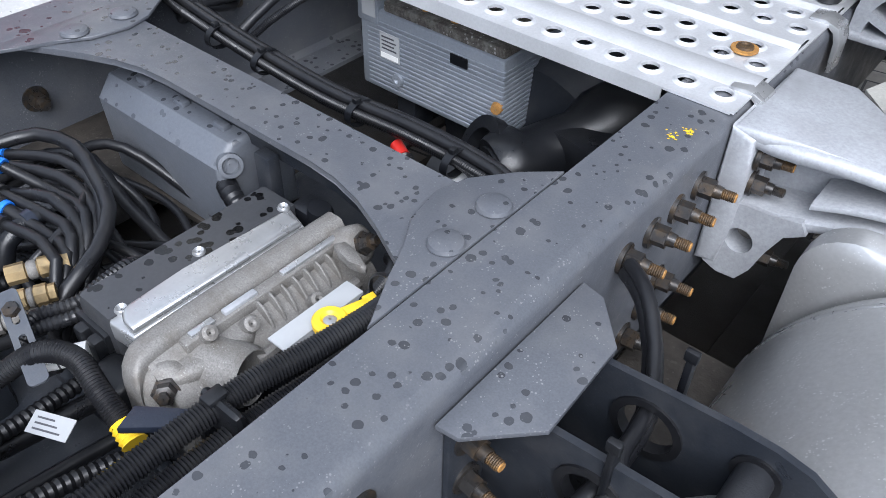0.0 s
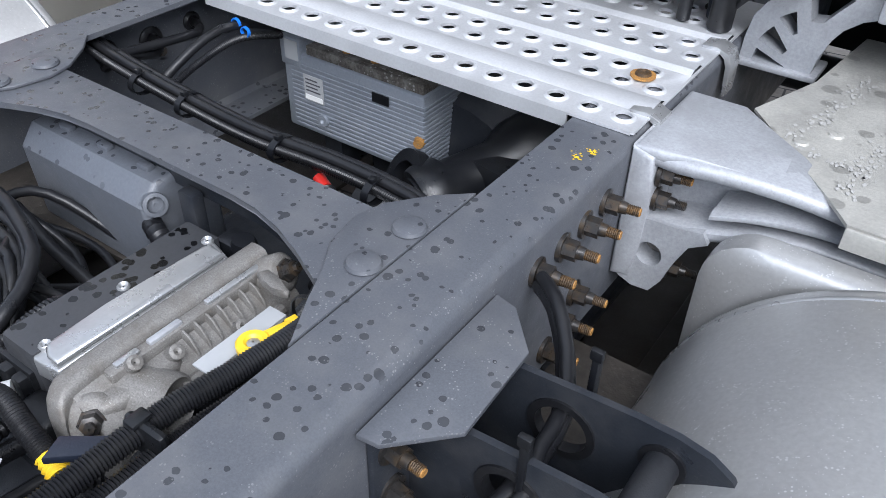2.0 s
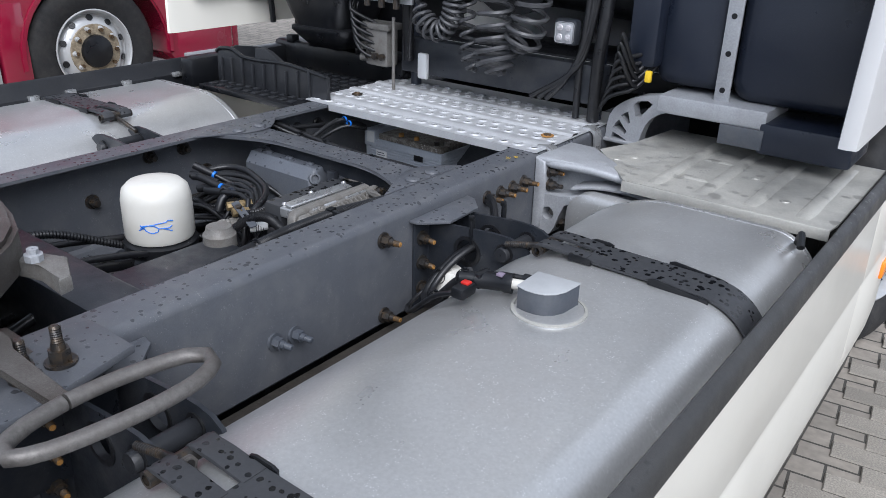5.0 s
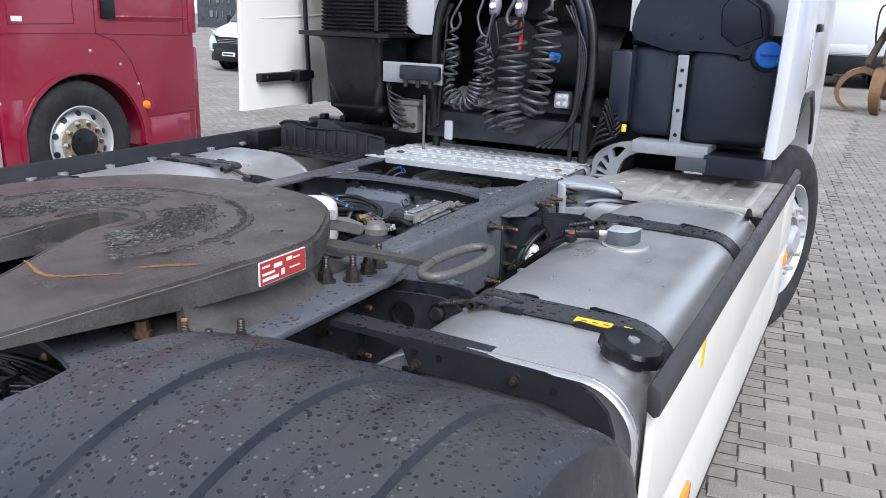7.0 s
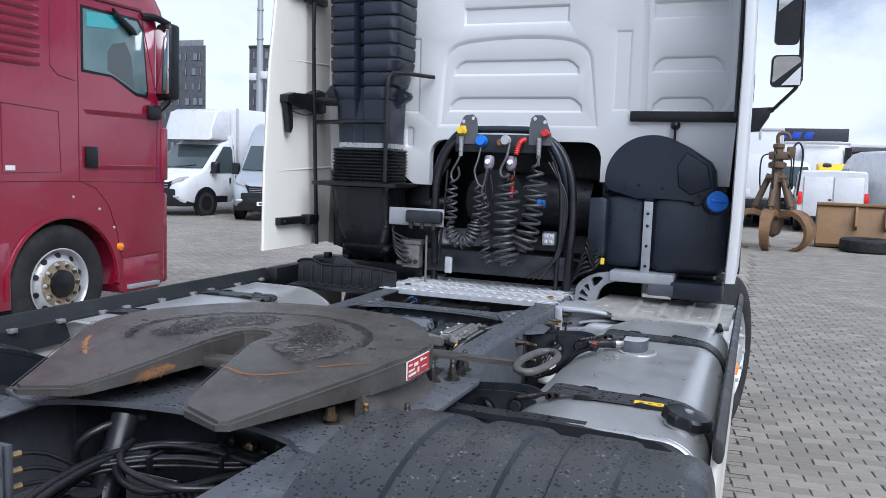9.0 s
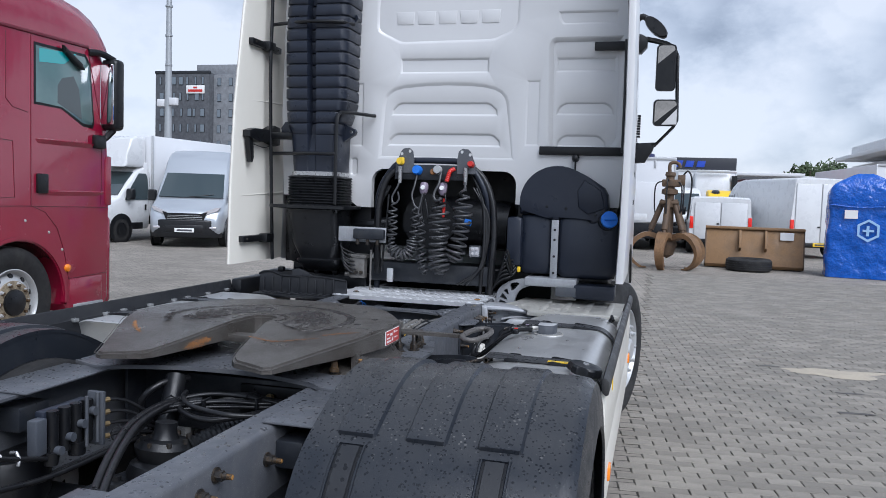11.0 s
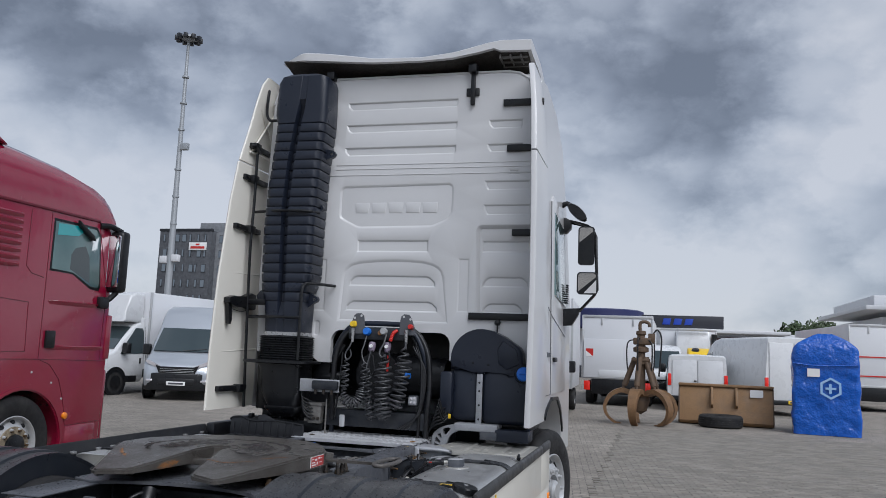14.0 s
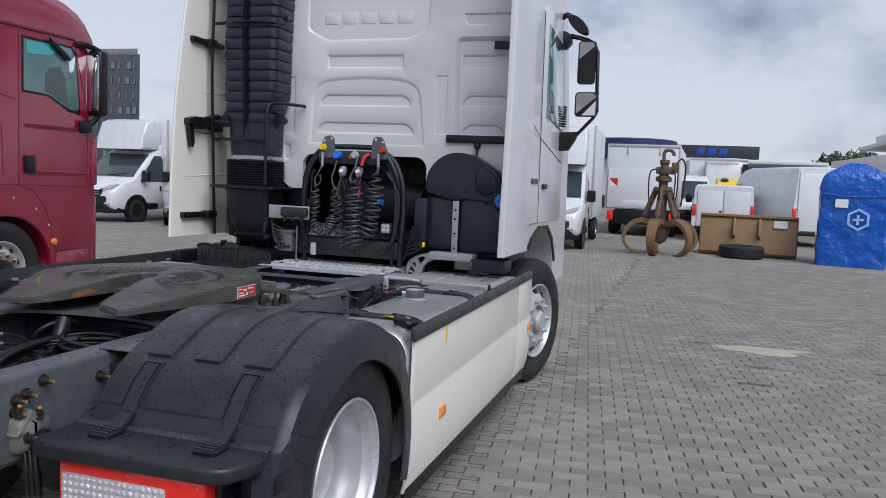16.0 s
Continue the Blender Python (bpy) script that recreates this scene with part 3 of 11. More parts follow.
# ---- ground ----
def paved_material():
    m = mat("paved_yard", (0.225, 0.215, 0.195), 0.85, bump=0.0)
    nt = m.node_tree
    bs = nt.nodes["Principled BSDF"]
    co = nt.nodes.new("ShaderNodeTexCoord").outputs["Object"]
    mp = nt.nodes.new("ShaderNodeMapping")
    mp.inputs["Rotation"].default_value = (0, 0, radians(-7))
    nt.links.new(co, mp.inputs[0])
    br = nt.nodes.new("ShaderNodeTexBrick")
    for key, v in (("Color1", (0.295, 0.264, 0.226, 1)), ("Color2", (0.225, 0.203, 0.175, 1)), ("Mortar", (0.06, 0.056, 0.049, 1)), ("Scale", 1.0), ("Mortar Size", 0.005), ("Brick Width", 0.2), ("Row Height", 0.1)):
        br.inputs[key].default_value = v
    nt.links.new(mp.outputs[0], br.inputs["Vector"])
    prev = br.outputs["Color"]
    for scale, lo, hi in ((0.25, 0.72, 1.2), (1.6, 0.85, 1.14), (30, 0.85, 1.15)):
        nz = nt.nodes.new("ShaderNodeTexNoise")
        nz.inputs["Scale"].default_value, nz.inputs["Detail"].default_value = scale, 5
        nt.links.new(co, nz.inputs["Vector"])
        mr = nt.nodes.new("ShaderNodeMapRange")
        for k, v in zip(range(1, 5), (0.3, 0.7, lo, hi)):
            mr.inputs[k].default_value = v
        nt.links.new(nz.outputs[0], mr.inputs[0])
        sc = nt.nodes.new("ShaderNodeVectorMath")
        sc.operation = "SCALE"
        nt.links.new(prev, sc.inputs[0])
        nt.links.new(mr.outputs[0], sc.inputs["Scale"])
        prev = sc.outputs[0]
    nt.links.new(prev, bs.inputs["Base Color"])
    bp = nt.nodes.new("ShaderNodeBump")
    bp.inputs["Strength"].default_value, bp.inputs["Distance"].default_value = 0.5, 0.006
    bp.invert = True
    nt.links.new(br.outputs["Fac"], bp.inputs["Height"])
    nt.links.new(bp.outputs[0], bs.inputs["Normal"])
    return m


bm = B()
box(bm, -500, 500, -200, 900, -0.5, -0.01)
ground = tagged(part("ground", bm, paved_material()), "grey concrete-paved vehicle yard reaching to the horizon", "ground", kind="structure")

# ---- the tractor unit ----
truck = thing("tractor_truck", "white tractor truck with sleeper cab and open chassis on the pavers", "truck")


def rail(side, name):
    """A pressed C-section rail with a rounded outer corner."""
    s = side
    zt, zb, xi, xo, t, r = 0.985, 0.69, 0.34, 0.437, 0.009, 0.02
    o = 0.0 if s > 0 else -0.095
    pts = [(s * xi, zt), *[(s * (xo - r + r * math.sin(radians(a))), zt - r + r * math.cos(radians(a))) for a in (0, 22, 45, 68, 90)],
           (s * xo, zb + r), (s * (xo - r), zb), (s * xi, zb), (s * xi, zb + t), (s * (xo - r), zb + t), (s * (xo - t), zb + r),
           (s * (xo - t), zt - r), (s * (xo - r), zt - t), (s * xi, zt - t)]
    pts = [(x + o, z) for x, z in pts]
    return part(name, extr(B(), pts, "y", -2.78, 3.3), M["frame"], truck, "dark grey painted steel chassis rail with water spots")


rail_r, rail_l = rail(1, "chassis_rail"), rail(-1, "chassis_rail")


def crossmember():
    """A flat top plate, narrow in the middle, that flares to the rails, with a gusset and two rivets at each end."""
    edge = []
    n = 16
    for i in range(n + 1):
        x = -0.38 + 0.76 * i / n
        f = abs(x) / 0.38
        edge.append((x - 0.0475, 0.55 - 0.085 * max(0, f - 0.45) ** 1.5 / 0.55 ** 1.5))
    back = [(x, 0.632) for x, _ in edge[::-1]]
    ob = part("crossmember", extr(B(), edge + back, "z", 0.972, 0.982, 0.0015), M["frame"], truck, "dark grey arched crossmember plate between the rails")
    bm = extr(B(), [(-0.3, 0.972), (0.3, 0.972), (0.3, 0.86), (0.1, 0.915), (-0.1, 0.915), (-0.3, 0.86)], "y", 0.585, 0.593)
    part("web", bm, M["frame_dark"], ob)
    for s in (1, -1):
        g = [(s * 0.3385, 0.40), (s * 0.3385, 0.725), (s * 0.30, 0.69), (s * 0.262, 0.640), (s * 0.252, 0.60), (s * 0.262, 0.545), (s * 0.288, 0.505), (s * 0.308, 0.46)]
        g = [(x - (0.095 if s < 0 else 0.0), y) for x, y in g]
        part("gusset", extr(B(), g, "z", 0.9825, 0.988, 0.0015), M["frame"], ob)
        for y in (0.536, 0.617):
            lathe_p = [(0.0, 0.987), (0.019, 0.987), (0.021, 0.99), (0.019, 0.994), (0.014, 0.996), (0, 0.996)]
            part("rivet", lathe(B(), lathe_p, (s * 0.319 - (0.066 if s < 0 else 0.0), y, 0), (0, 0, 1), 20, False), M["frame"], ob)
    return ob


crossmember()
for y0, z0, z1 in ((-0.30, 0.72, 0.95), (-1.05, 0.72, 0.94)):
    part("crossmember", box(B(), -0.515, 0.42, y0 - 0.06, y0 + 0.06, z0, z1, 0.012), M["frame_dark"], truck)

# studs along the outer side of the rails
for y, z in ((0.90, 0.918), (0.84, 0.916), (0.778, 0.917), (0.714, 0.919), (0.836, 0.80), (0.80, 0.775), (0.765, 0.745), (0.285, 0.93), (0.286, 0.73), (-0.059, 0.81), (-0.003, 0.803), (-0.302, 0.743)):
    grey = y < 0.2
    bolt(truck, (0.437, y, z), (1, 0.12, 0), 0.0135, 0.034, nut=M["box"] if grey else M["steel"], thread=M["box"] if grey else M["stud"])
for y, z in ((0.42, 0.93), (0.5, 0.84), (0.3, 0.93), (0.9, 0.88), (0.1, 0.84)):
    bolt(truck, (-0.523, y, z), (1, 0, 0), 0.0145, 0.0, name="bolt")
for k, (y, z) in enumerate(((-2.063, 0.944), (-2.135, 0.915), (-2.174, 0.904), (-2.179, 0.867), (-2.296, 0.869), (-1.80, 0.90))):
    bolt(truck, (0.437, y, z), (1, 0, 0), 0.0135, 0.03)


# ---- tread plate over the gearbox ----
def deck_plate():
    x0, x1, y0, y1 = -0.545, 0.428, 0.974, 1.56
    z = 0.9895
    bm = B()
    cols, seg, r = 18, 16, 0.0125
    cw = (x1 - x0) / cols

    def quad(*pts):
        bm.faces.new([bm.verts.new(p) for p in pts])

    def hole_cell(a, a2, b, b2):
        cx, cy = (a + a2) / 2, (b + b2) / 2
        ang = [math.tau * (k + 0.5) / seg for k in range(seg)]
        outer = []
        for t in ang:
            dx, dy = math.cos(t), math.sin(t)
            tt = min(((a2 if dx > 0 else a) - cx) / dx, ((b2 if dy > 0 else b) - cy) / dy)
            outer.append(bm.verts.new((cx + dx * tt, cy + dy * tt, z)))
        corner = {(0, 0): (a2, b2), (1, 0): (a, b2), (2, 0): (a, b), (3, 0): (a2, b)}
        rim = [[bm.verts.new((cx + q * math.cos(t), cy + q * math.sin(t), z + h)) for t in ang] for q, h in ((0.0195, 0.0), (r + 0.0022, 0.0035), (r, 0.003), (r, -0.002))]
        for k in range(seg):
            k2 = (k + 1) % seg
            fo = [outer[k]]
            if k % 4 == 1:
                px, py = corner[(k // 4, 0)]
                fo.append(bm.verts.new((px, py, z)))
            fo.append(outer[k2])
            bm.faces.new(fo + [rim[0][k2], rim[0][k]])
            for m in range(3):
                bm.faces.new((rim[m][k], rim[m][k2], rim[m + 1][k2], rim[m + 1][k]))

    # rows of collared holes, single at the edge and then in pairs, with smooth raised bands between them
    b, row = y0, 0.051

    def band(w, h):
        nonlocal b
        quad((x0, b, z), (x1, b, z), (x1, b + w * 0.25, z + h), (x0, b + w * 0.25, z + h))
        quad((x0, b + w * 0.25, z + h), (x1, b + w * 0.25, z + h), (x1, b + w * 0.75, z + h), (x0, b + w * 0.75, z + h))
        quad((x0, b + w * 0.75, z + h), (x1, b + w * 0.75, z + h), (x1, b + w, z), (x0, b + w, z))
        b += w

    def holes(shift):
        nonlocal b
        for i in range(cols):
            a = x0 + i * cw
            if shift:
                if i == cols - 1:
                    quad((a + cw / 2, b, z), (x1, b, z), (x1, b + row, z), (a + cw / 2, b + row, z))
                    continue
                if i == 0:
                    quad((a, b, z), (a + cw / 2, b, z), (a + cw / 2, b + row, z), (a, b + row, z))
                a += cw / 2
            hole_cell(a, a + cw, b, b + row)
        b += row
    band(0.008, 0.0)
    holes(False)
    for k in range(3):
        band(0.056 if k == 0 else 0.046, 0.006)
        holes(False)
        holes(True)
    band(y1 - b, 0.0)
    bmesh.ops.remove_doubles(bm, verts=bm.verts[:], dist=0.0004)
    ob = part("tread_plate", bm, M["deck"], truck, "galvanised perforated tread plate over the chassis rails", 25)
    bm = B()
    box(bm, -0.43, 0.33, y0 - 0.004, y0, 0.966, z)
    box(bm, x0 - 0.001, -0.43, y0 - 0.004, y0, 0.9862, z)
    box(bm, 0.33, x1, y0 - 0.004, y0, 0.9862, z)
    box(bm, x0 - 0.004, x0, y0, y1, 0.9862, z)
    box(bm, x1, x1 + 0.004, y0, y1, 0.9862, z)
    box(bm, x0, x1, y1, y1 + 0.004, 0.9862, z)
    part("flange", bm, M["deck"], ob)
    for x, y, mt in ((0.37, 1.14, "rust"), (-0.45, 1.14, "steel"), (0.36, 1.48, "steel")):
        sc = part("rusty_screw", lathe(B(), [(0, 0.003), (0.02, 0.003), (0.02, 0.006), (0, 0.006)], (x, y, z), (0, 0, 1), 18, False), M[mt], ob, "rusty screw and washer")
        part("screw_head", lathe(B(), [(0.013, 0.006), (0.012, 0.0095), (0.007, 0.0105), (0.006, 0.008), (0.0005, 0.008)], (x, y, z), (0, 0, 1), 14, False), M["stud"], sc)
    # hooks that hold the plate to the rail
    for y in (1.05, 1.33):
        pts = [(0.40, 0.9935), (0.425, 0.9955), (0.447, 0.987), (0.455, 0.968), (0.455, 0.915), (0.448, 0.915), (0.448, 0.965), (0.442, 0.98), (0.43, 0.9885), (0.40, 0.9885)]
        part("hook", extr(B(), pts, "y", y - 0.022, y + 0.022, 0.002), M["sheet"], ob)
    return ob


deck_plate()


# ---- fuel tanks ----
def fuel_tank(side, y0, y1, name="fuel_tank"):
    s = side
    x0, x1, z0, z1 = 0.562, 1.268, 0.36, 0.972
    prof = rounded(x0, x1, z0, z1, (0.12, 0.35, 0.12, 0.1), 18)
    cx, cz = (x0 + x1) / 2, (z0 + z1) / 2

    def at(y, k):
        return [(s * (cx + (x - cx) * k), y, cz + (z - cz) * k) for x, z in prof]
    bm = B()
    loft(bm, [at(y0 + 0.03, 0.80), at(y0 + 0.012, 0.93), at(y0 + 0.004, 0.972), at(y0, 0.985), at(y0 + 0.004, 0.998), at(y0 + 0.014, 1.0), at(y1 - 0.014, 1.0), at(y1 - 0.004, 0.998), at(y1, 0.985), at(y1 - 0.004, 0.972), at(y1 - 0.012, 0.93), at(y1 - 0.03, 0.8)])
    tank = part(name, bm, M["alu"], truck, "brushed aluminium fuel tank with rounded edges, beside the chassis rail", 50)
    for y in (y0 + 0.022, y1 - 0.022):
        part("weld_seam", loft(B(), [at(y - 0.004, 1.0), at(y - 0.002, 1.005), at(y + 0.002, 1.005), at(y + 0.004, 1.0)], caps=False), M["sheet"], tank, smooth=60)
    return tank, prof


def tank_strap(tank, prof, side, y, width=0.1):
    """A flat black band over the tank with folded guides and a slotted end."""
    s = side
    top = [p for p in prof if p[1] > 0.55]
    top = sorted(top, key=lambda p: math.atan2(p[1] - 0.5, p[0] - 0.95))
    bm = B()
    rings = []
    for x, z in top:
        dx, dz = x - 0.955, z - 0.666
        k = 0.004 / math.hypot(dx, dz)
        rings.append([(s * (x + dx * k), y - width / 2, z + dz * k + 0.001), (s * (x + dx * k), y + width / 2, z + dz * k + 0.001), (s * (x + dx * 2.2 * k), y + width / 2, z + dz * 2.2 * k + 0.001), (s * (x + dx * 2.2 * k), y - width / 2, z + dz * 2.2 * k + 0.001)])
    keep = [r for r in rings if s * r[0][0] > 0.96]
    zt = 0.977
    first = [(s * 0.90, y - width / 2, zt), (s * 0.90, y + width / 2, zt), (s * 0.90, y + width / 2, zt + 0.006), (s * 0.90, y - width / 2, zt + 0.006)]
    loft(bm, keep + [first])
    ob = part("tank_strap", bm, M["strap"], tank, "rain-spotted black steel tank strap")
    # the end splits into two arms that are rolled round a tube
    for d in (-1, 1):
        y_a = y + d * (width / 2 - 0.019)
        arm = [(0.905, 0.977), (0.905, 0.984), (0.84, 0.988), (0.80, 0.9885), (0.785, 0.984), (0.776, 0.972), (0.782, 0.960), (0.787, 0.964), (0.784, 0.972), (0.789, 0.979), (0.80, 0.9825), (0.84, 0.981)]
        part("strap_loop", extr(B(), [(s * px, pz) for px, pz in arm], "y", y_a - 0.019, y_a + 0.019, 0.0012), M["strap"], ob)
    part("pin", lathe(B(), [(0.008, 0), (0.0125, 0), (0.0125, width + 0.012), (0.008, width + 0.012), (0.008, 0.004)], (s * 0.791, y - width / 2 - 0.006, 0.970), (0, 1, 0), 18, False), M["steel"], ob)
    rod = part("tension_rod", lathe(B(), [(0.0005, 0)] + [(0.0078 if i % 2 else 0.0066, 0.003 * i) for i in range(1, 25)] + [(0.0068, 0.076), (0.0068, 0.14), (0.0005, 0.14)], (s * 0.675, y, 0.936), (s * 1, 0, 0.26), 10, False), M["steel"], ob)
    part("rod_nut", lathe(B(), [(0.007, 0), (0.0125, 0), (0.0125, 0.012), (0.007, 0.012)], (s * 0.798, y, 0.968), (s * 1, 0, 0.26), 6, False), M["pin"], rod)
    # folded guides along the band
    for a, b in ((0.868, 0.922), (1.05, 1.175)):
        for d in (-1, 1):
            bm = B()
            ye = y + d * (width / 2 + 0.004)
            drop_ = 0.010 if b > 1.05 else 0.0
            pts = [(s * a, 0.974), (s * b, 0.974 - drop_), (s * b, 0.985 - drop_), (s * (b - 0.01), 0.9885 - drop_), (s * (a + 0.012), 0.989), (s * a, 0.985)]
            extr(bm, pts, "y", ye - 0.0025, ye + 0.0025, 0.001)
            part("guide", bm, M["black"], ob)
    return ob


tank_r, tank_prof = fuel_tank(1, -0.83, 0.892)
for y in (0.445, -0.52):
    tank_strap(tank_r, tank_prof, 1, y)
tank_l, _ = fuel_tank(-1, -0.45, 0.86)
tank_l.matrix_basis = Matrix.Translation((-0.095, 0, 0))
tank_strap(tank_l, tank_prof, -1, 0.42)
tank_strap(tank_l, tank_prof, -1, -0.2)

# level sender: a low neck, a bent metal cover and its plug
bm = lathe(B(), [(0.0, 0), (0.072, 0), (0.071, 0.003), (0.06, 0.005), (0.0, 0.005)], (0.954, 0.168, 0.972), (0, 0, 1), 40, False)
flange = part("sender_flange", bm, M["alu"], tank_r)
bm = extr(B(), [(0.904, 0.207), (0.906, 0.13), (0.926, 0.126), (0.945, 0.127), (0.962, 0.133), (0.976, 0.146), (0.985, 0.166), (0.989, 0.214)], "z", 0.975, 1.02, 0.0015)
part("flange_ring", lathe(B(), [(0.066, 0.002), (0.072, 0.002), (0.072, 0.0045), (0.066, 0.006), (0.066, 0.002)], (0.954, 0.168, 0.972), (0, 0, 1), 40, False), M["shield"], flange)
# cover body darker than its top: shading put into the two colours
cover = part("sender_cover", bm, M["box"], flange, "bent grey metal cover of the level sender")
part("cover_lid", extr(B(), [(0.902, 0.208), (0.904, 0.129), (0.926, 0.124), (0.946, 0.125), (0.963, 0.131), (0.978, 0.145), (0.987, 0.166), (0.991, 0.215)], "z", 1.02, 1.0225, 0.0006), M["greypl"], cover)

# filler neck and cap
neck = part("filler_neck", lathe(B(), [(0.0, -0.05), (0.056, -0.05), (0.054, 0.03), (0.05, 0.045), (0, 0.045)], (1.19, -0.668, 0.935), (0.22, 0, 1), 28, False), M["alu"], tank_r)
bm = B()
d, u, v = basis((0.22, 0, 1))
rings = []
for r, h in ((0.064, 0), (0.068, 0.004), (0.068, 0.026), (0.060, 0.034), (0.03, 0.037)):
    rings.append([Vector((1.20, -0.668, 0.973)) + d * h + (u * math.cos(math.tau * k / 48) + v * math.sin(math.tau * k / 48)) * (r - (0.006 if (k // 4) % 2 and h < 0.03 else 0)) for k in range(48)])
loft(bm, rings)
cap = part("filler_cap", bm, M["black"], tank_r, "black ribbed plastic filler cap")
part("lock", lathe(B(), [(0, 0.034), (0.013, 0.034), (0.012, 0.041), (0, 0.041)], (1.20, -0.668, 0.973), (0.22, 0, 1), 14, False), M["sheet"], cap)
for a, b in ((1.045, 1.13), (1.155, 1.225)):
    # the stickers follow the strap's curve
    zz = lambda x: 0.982 - (0.12 - math.sqrt(max(0.0, 0.0144 - max(0.0, x - 1.148) ** 2)))
    rings = [[(x, y_, zz(x) + h) for y_, h in ((-0.568, 0.001), (-0.541, 0.001), (-0.541, 0.004), (-0.568, 0.004))] for x in [a + (b - a) * k / 6 for k in range(7)]]
    st = part("warning_sticker", loft(B(), rings), M["yellow"], tank_r, "yellow warning sticker")
    for k in range(3):
        x = a + (b - a) * (0.18 + 0.3 * k)
        part("print_bar", loft(B(), [[(x + d, y_, zz(x + d) + h) for y_, h in ((-0.561, 0.0035), (-0.556, 0.0035), (-0.556, 0.0044), (-0.561, 0.0044))] for d in (0.0, 0.014)]), M["ink"], st)


# ---- tank brackets on the rail ----
def tank_bracket(y0, y1, side=1):
    """Two cheek plates with round holes, joined by a folded top plate."""
    s = side
    ob = None
    for y, d in ((y0, -1), (y1, 1)):
        def cheek(hole_n=14):
            outline = [(0.438, 0.944), (0.515, 0.94), (0.578, 0.946), (0.64, 0.951), (0.68, 0.951), (0.712, 0.945), (0.735, 0.931), (0.746, 0.912), (0.747, 0.893), (0.738, 0.875), (0.72, 0.862), (0.695, 0.852), (0.665, 0.83), (0.635, 0.788), (0.607, 0.73), (0.59, 0.64), (0.584, 0.52), (0.438, 0.52)]
            return [(s * x, z) for x, z in outline]
        bm = holed(B(), cheek(), [(s * 0.566, 0.884, 0.034), (s * 0.672, 0.909, 0.019)], y - 0.004, y + 0.004)
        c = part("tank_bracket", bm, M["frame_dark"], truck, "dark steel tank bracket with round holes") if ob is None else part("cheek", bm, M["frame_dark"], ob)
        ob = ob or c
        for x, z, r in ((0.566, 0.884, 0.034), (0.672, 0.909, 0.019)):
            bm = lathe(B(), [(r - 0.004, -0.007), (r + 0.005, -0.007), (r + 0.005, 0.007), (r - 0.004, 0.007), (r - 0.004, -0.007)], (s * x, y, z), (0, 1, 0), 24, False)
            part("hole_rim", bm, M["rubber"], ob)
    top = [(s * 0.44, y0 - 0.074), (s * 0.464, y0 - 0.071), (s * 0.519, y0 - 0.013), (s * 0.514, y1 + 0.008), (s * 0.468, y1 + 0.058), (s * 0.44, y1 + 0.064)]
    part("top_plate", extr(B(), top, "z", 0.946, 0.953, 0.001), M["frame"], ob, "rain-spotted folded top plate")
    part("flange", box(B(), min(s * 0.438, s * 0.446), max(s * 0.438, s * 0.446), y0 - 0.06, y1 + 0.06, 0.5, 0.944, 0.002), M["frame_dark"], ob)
    part("cross_pin", lathe(B(), [(0.001, 0), (0.0165, 0), (0.018, 0.002), (0.018, y1 - y0 + 0.036), (0.0165, y1 - y0 + 0.038), (0.001, y1 - y0 + 0.038)], (s * 0.672, y0 - 0.02, 0.909), (0, 1, 0), 18, False), M["black_wet"], ob)
    for y, z in ((y0 - 0.034, 0.897), (y0 - 0.034, 0.83), (y0 - 0.034, 0.76), (y1 + 0.034, 0.80)):
        bolt(ob, (s * 0.446, y, z), (s, -0.1, 0), 0.0125, 0.03)
    return ob


tb1 = tank_bracket(0.452, 0.553)
tb2 = tank_bracket(-0.513, -0.412)
tank_bracket(0.30, 0.43, -1).matrix_basis = Matrix.Translation((-0.095, 0, 0))

# dark sheets added under the chassis in place of shaded, dirty ground
for nm, x0, x1, y0, y1, z in (("under_tray", 0.445, 1.22, -0.84, 1.7, 0.31), ("under_tray", -0.46, 0.46, -0.7, 1.9, 0.27), ("under_tray", -1.2, -0.445, -0.8, 1.7, 0.36)):
    part(nm, box(B(), x0, x1, y0, y1, z, z + 0.015, 0.004), M["grey_floor"], truck)
part("side_tray", box(B(), 0.4375, 0.70, -0.84, 0.86, 0.684, 0.694, 0.002), M["dark_brown"], truck, "dirty brown plate between rail and tank")
rnd = random.Random(21)
for cx, cy in ((0.396, 0.878), (0.406, 0.903)):
    b = B()
    for k in range(16):
        # a smear of small blots
        c = Vector((cx + rnd.gauss(0, 0.005), cy + rnd.gauss(0, 0.004), 0.9855 + 0.00003 * k))
        q = rnd.uniform(0.0008, 0.0026)
        b.faces.new([b.verts.new(c + Vector((q * 1.4 * math.cos(a) * rnd.uniform(0.5, 1.0), q * math.sin(a) * rnd.uniform(0.5, 1.0), 0.0001 * k / 16))) for a in [math.tau * m / 8 for m in range(8)]])
    part("paint_mark", b, M["yellow"], rail_r, "smeared yellow paint mark")

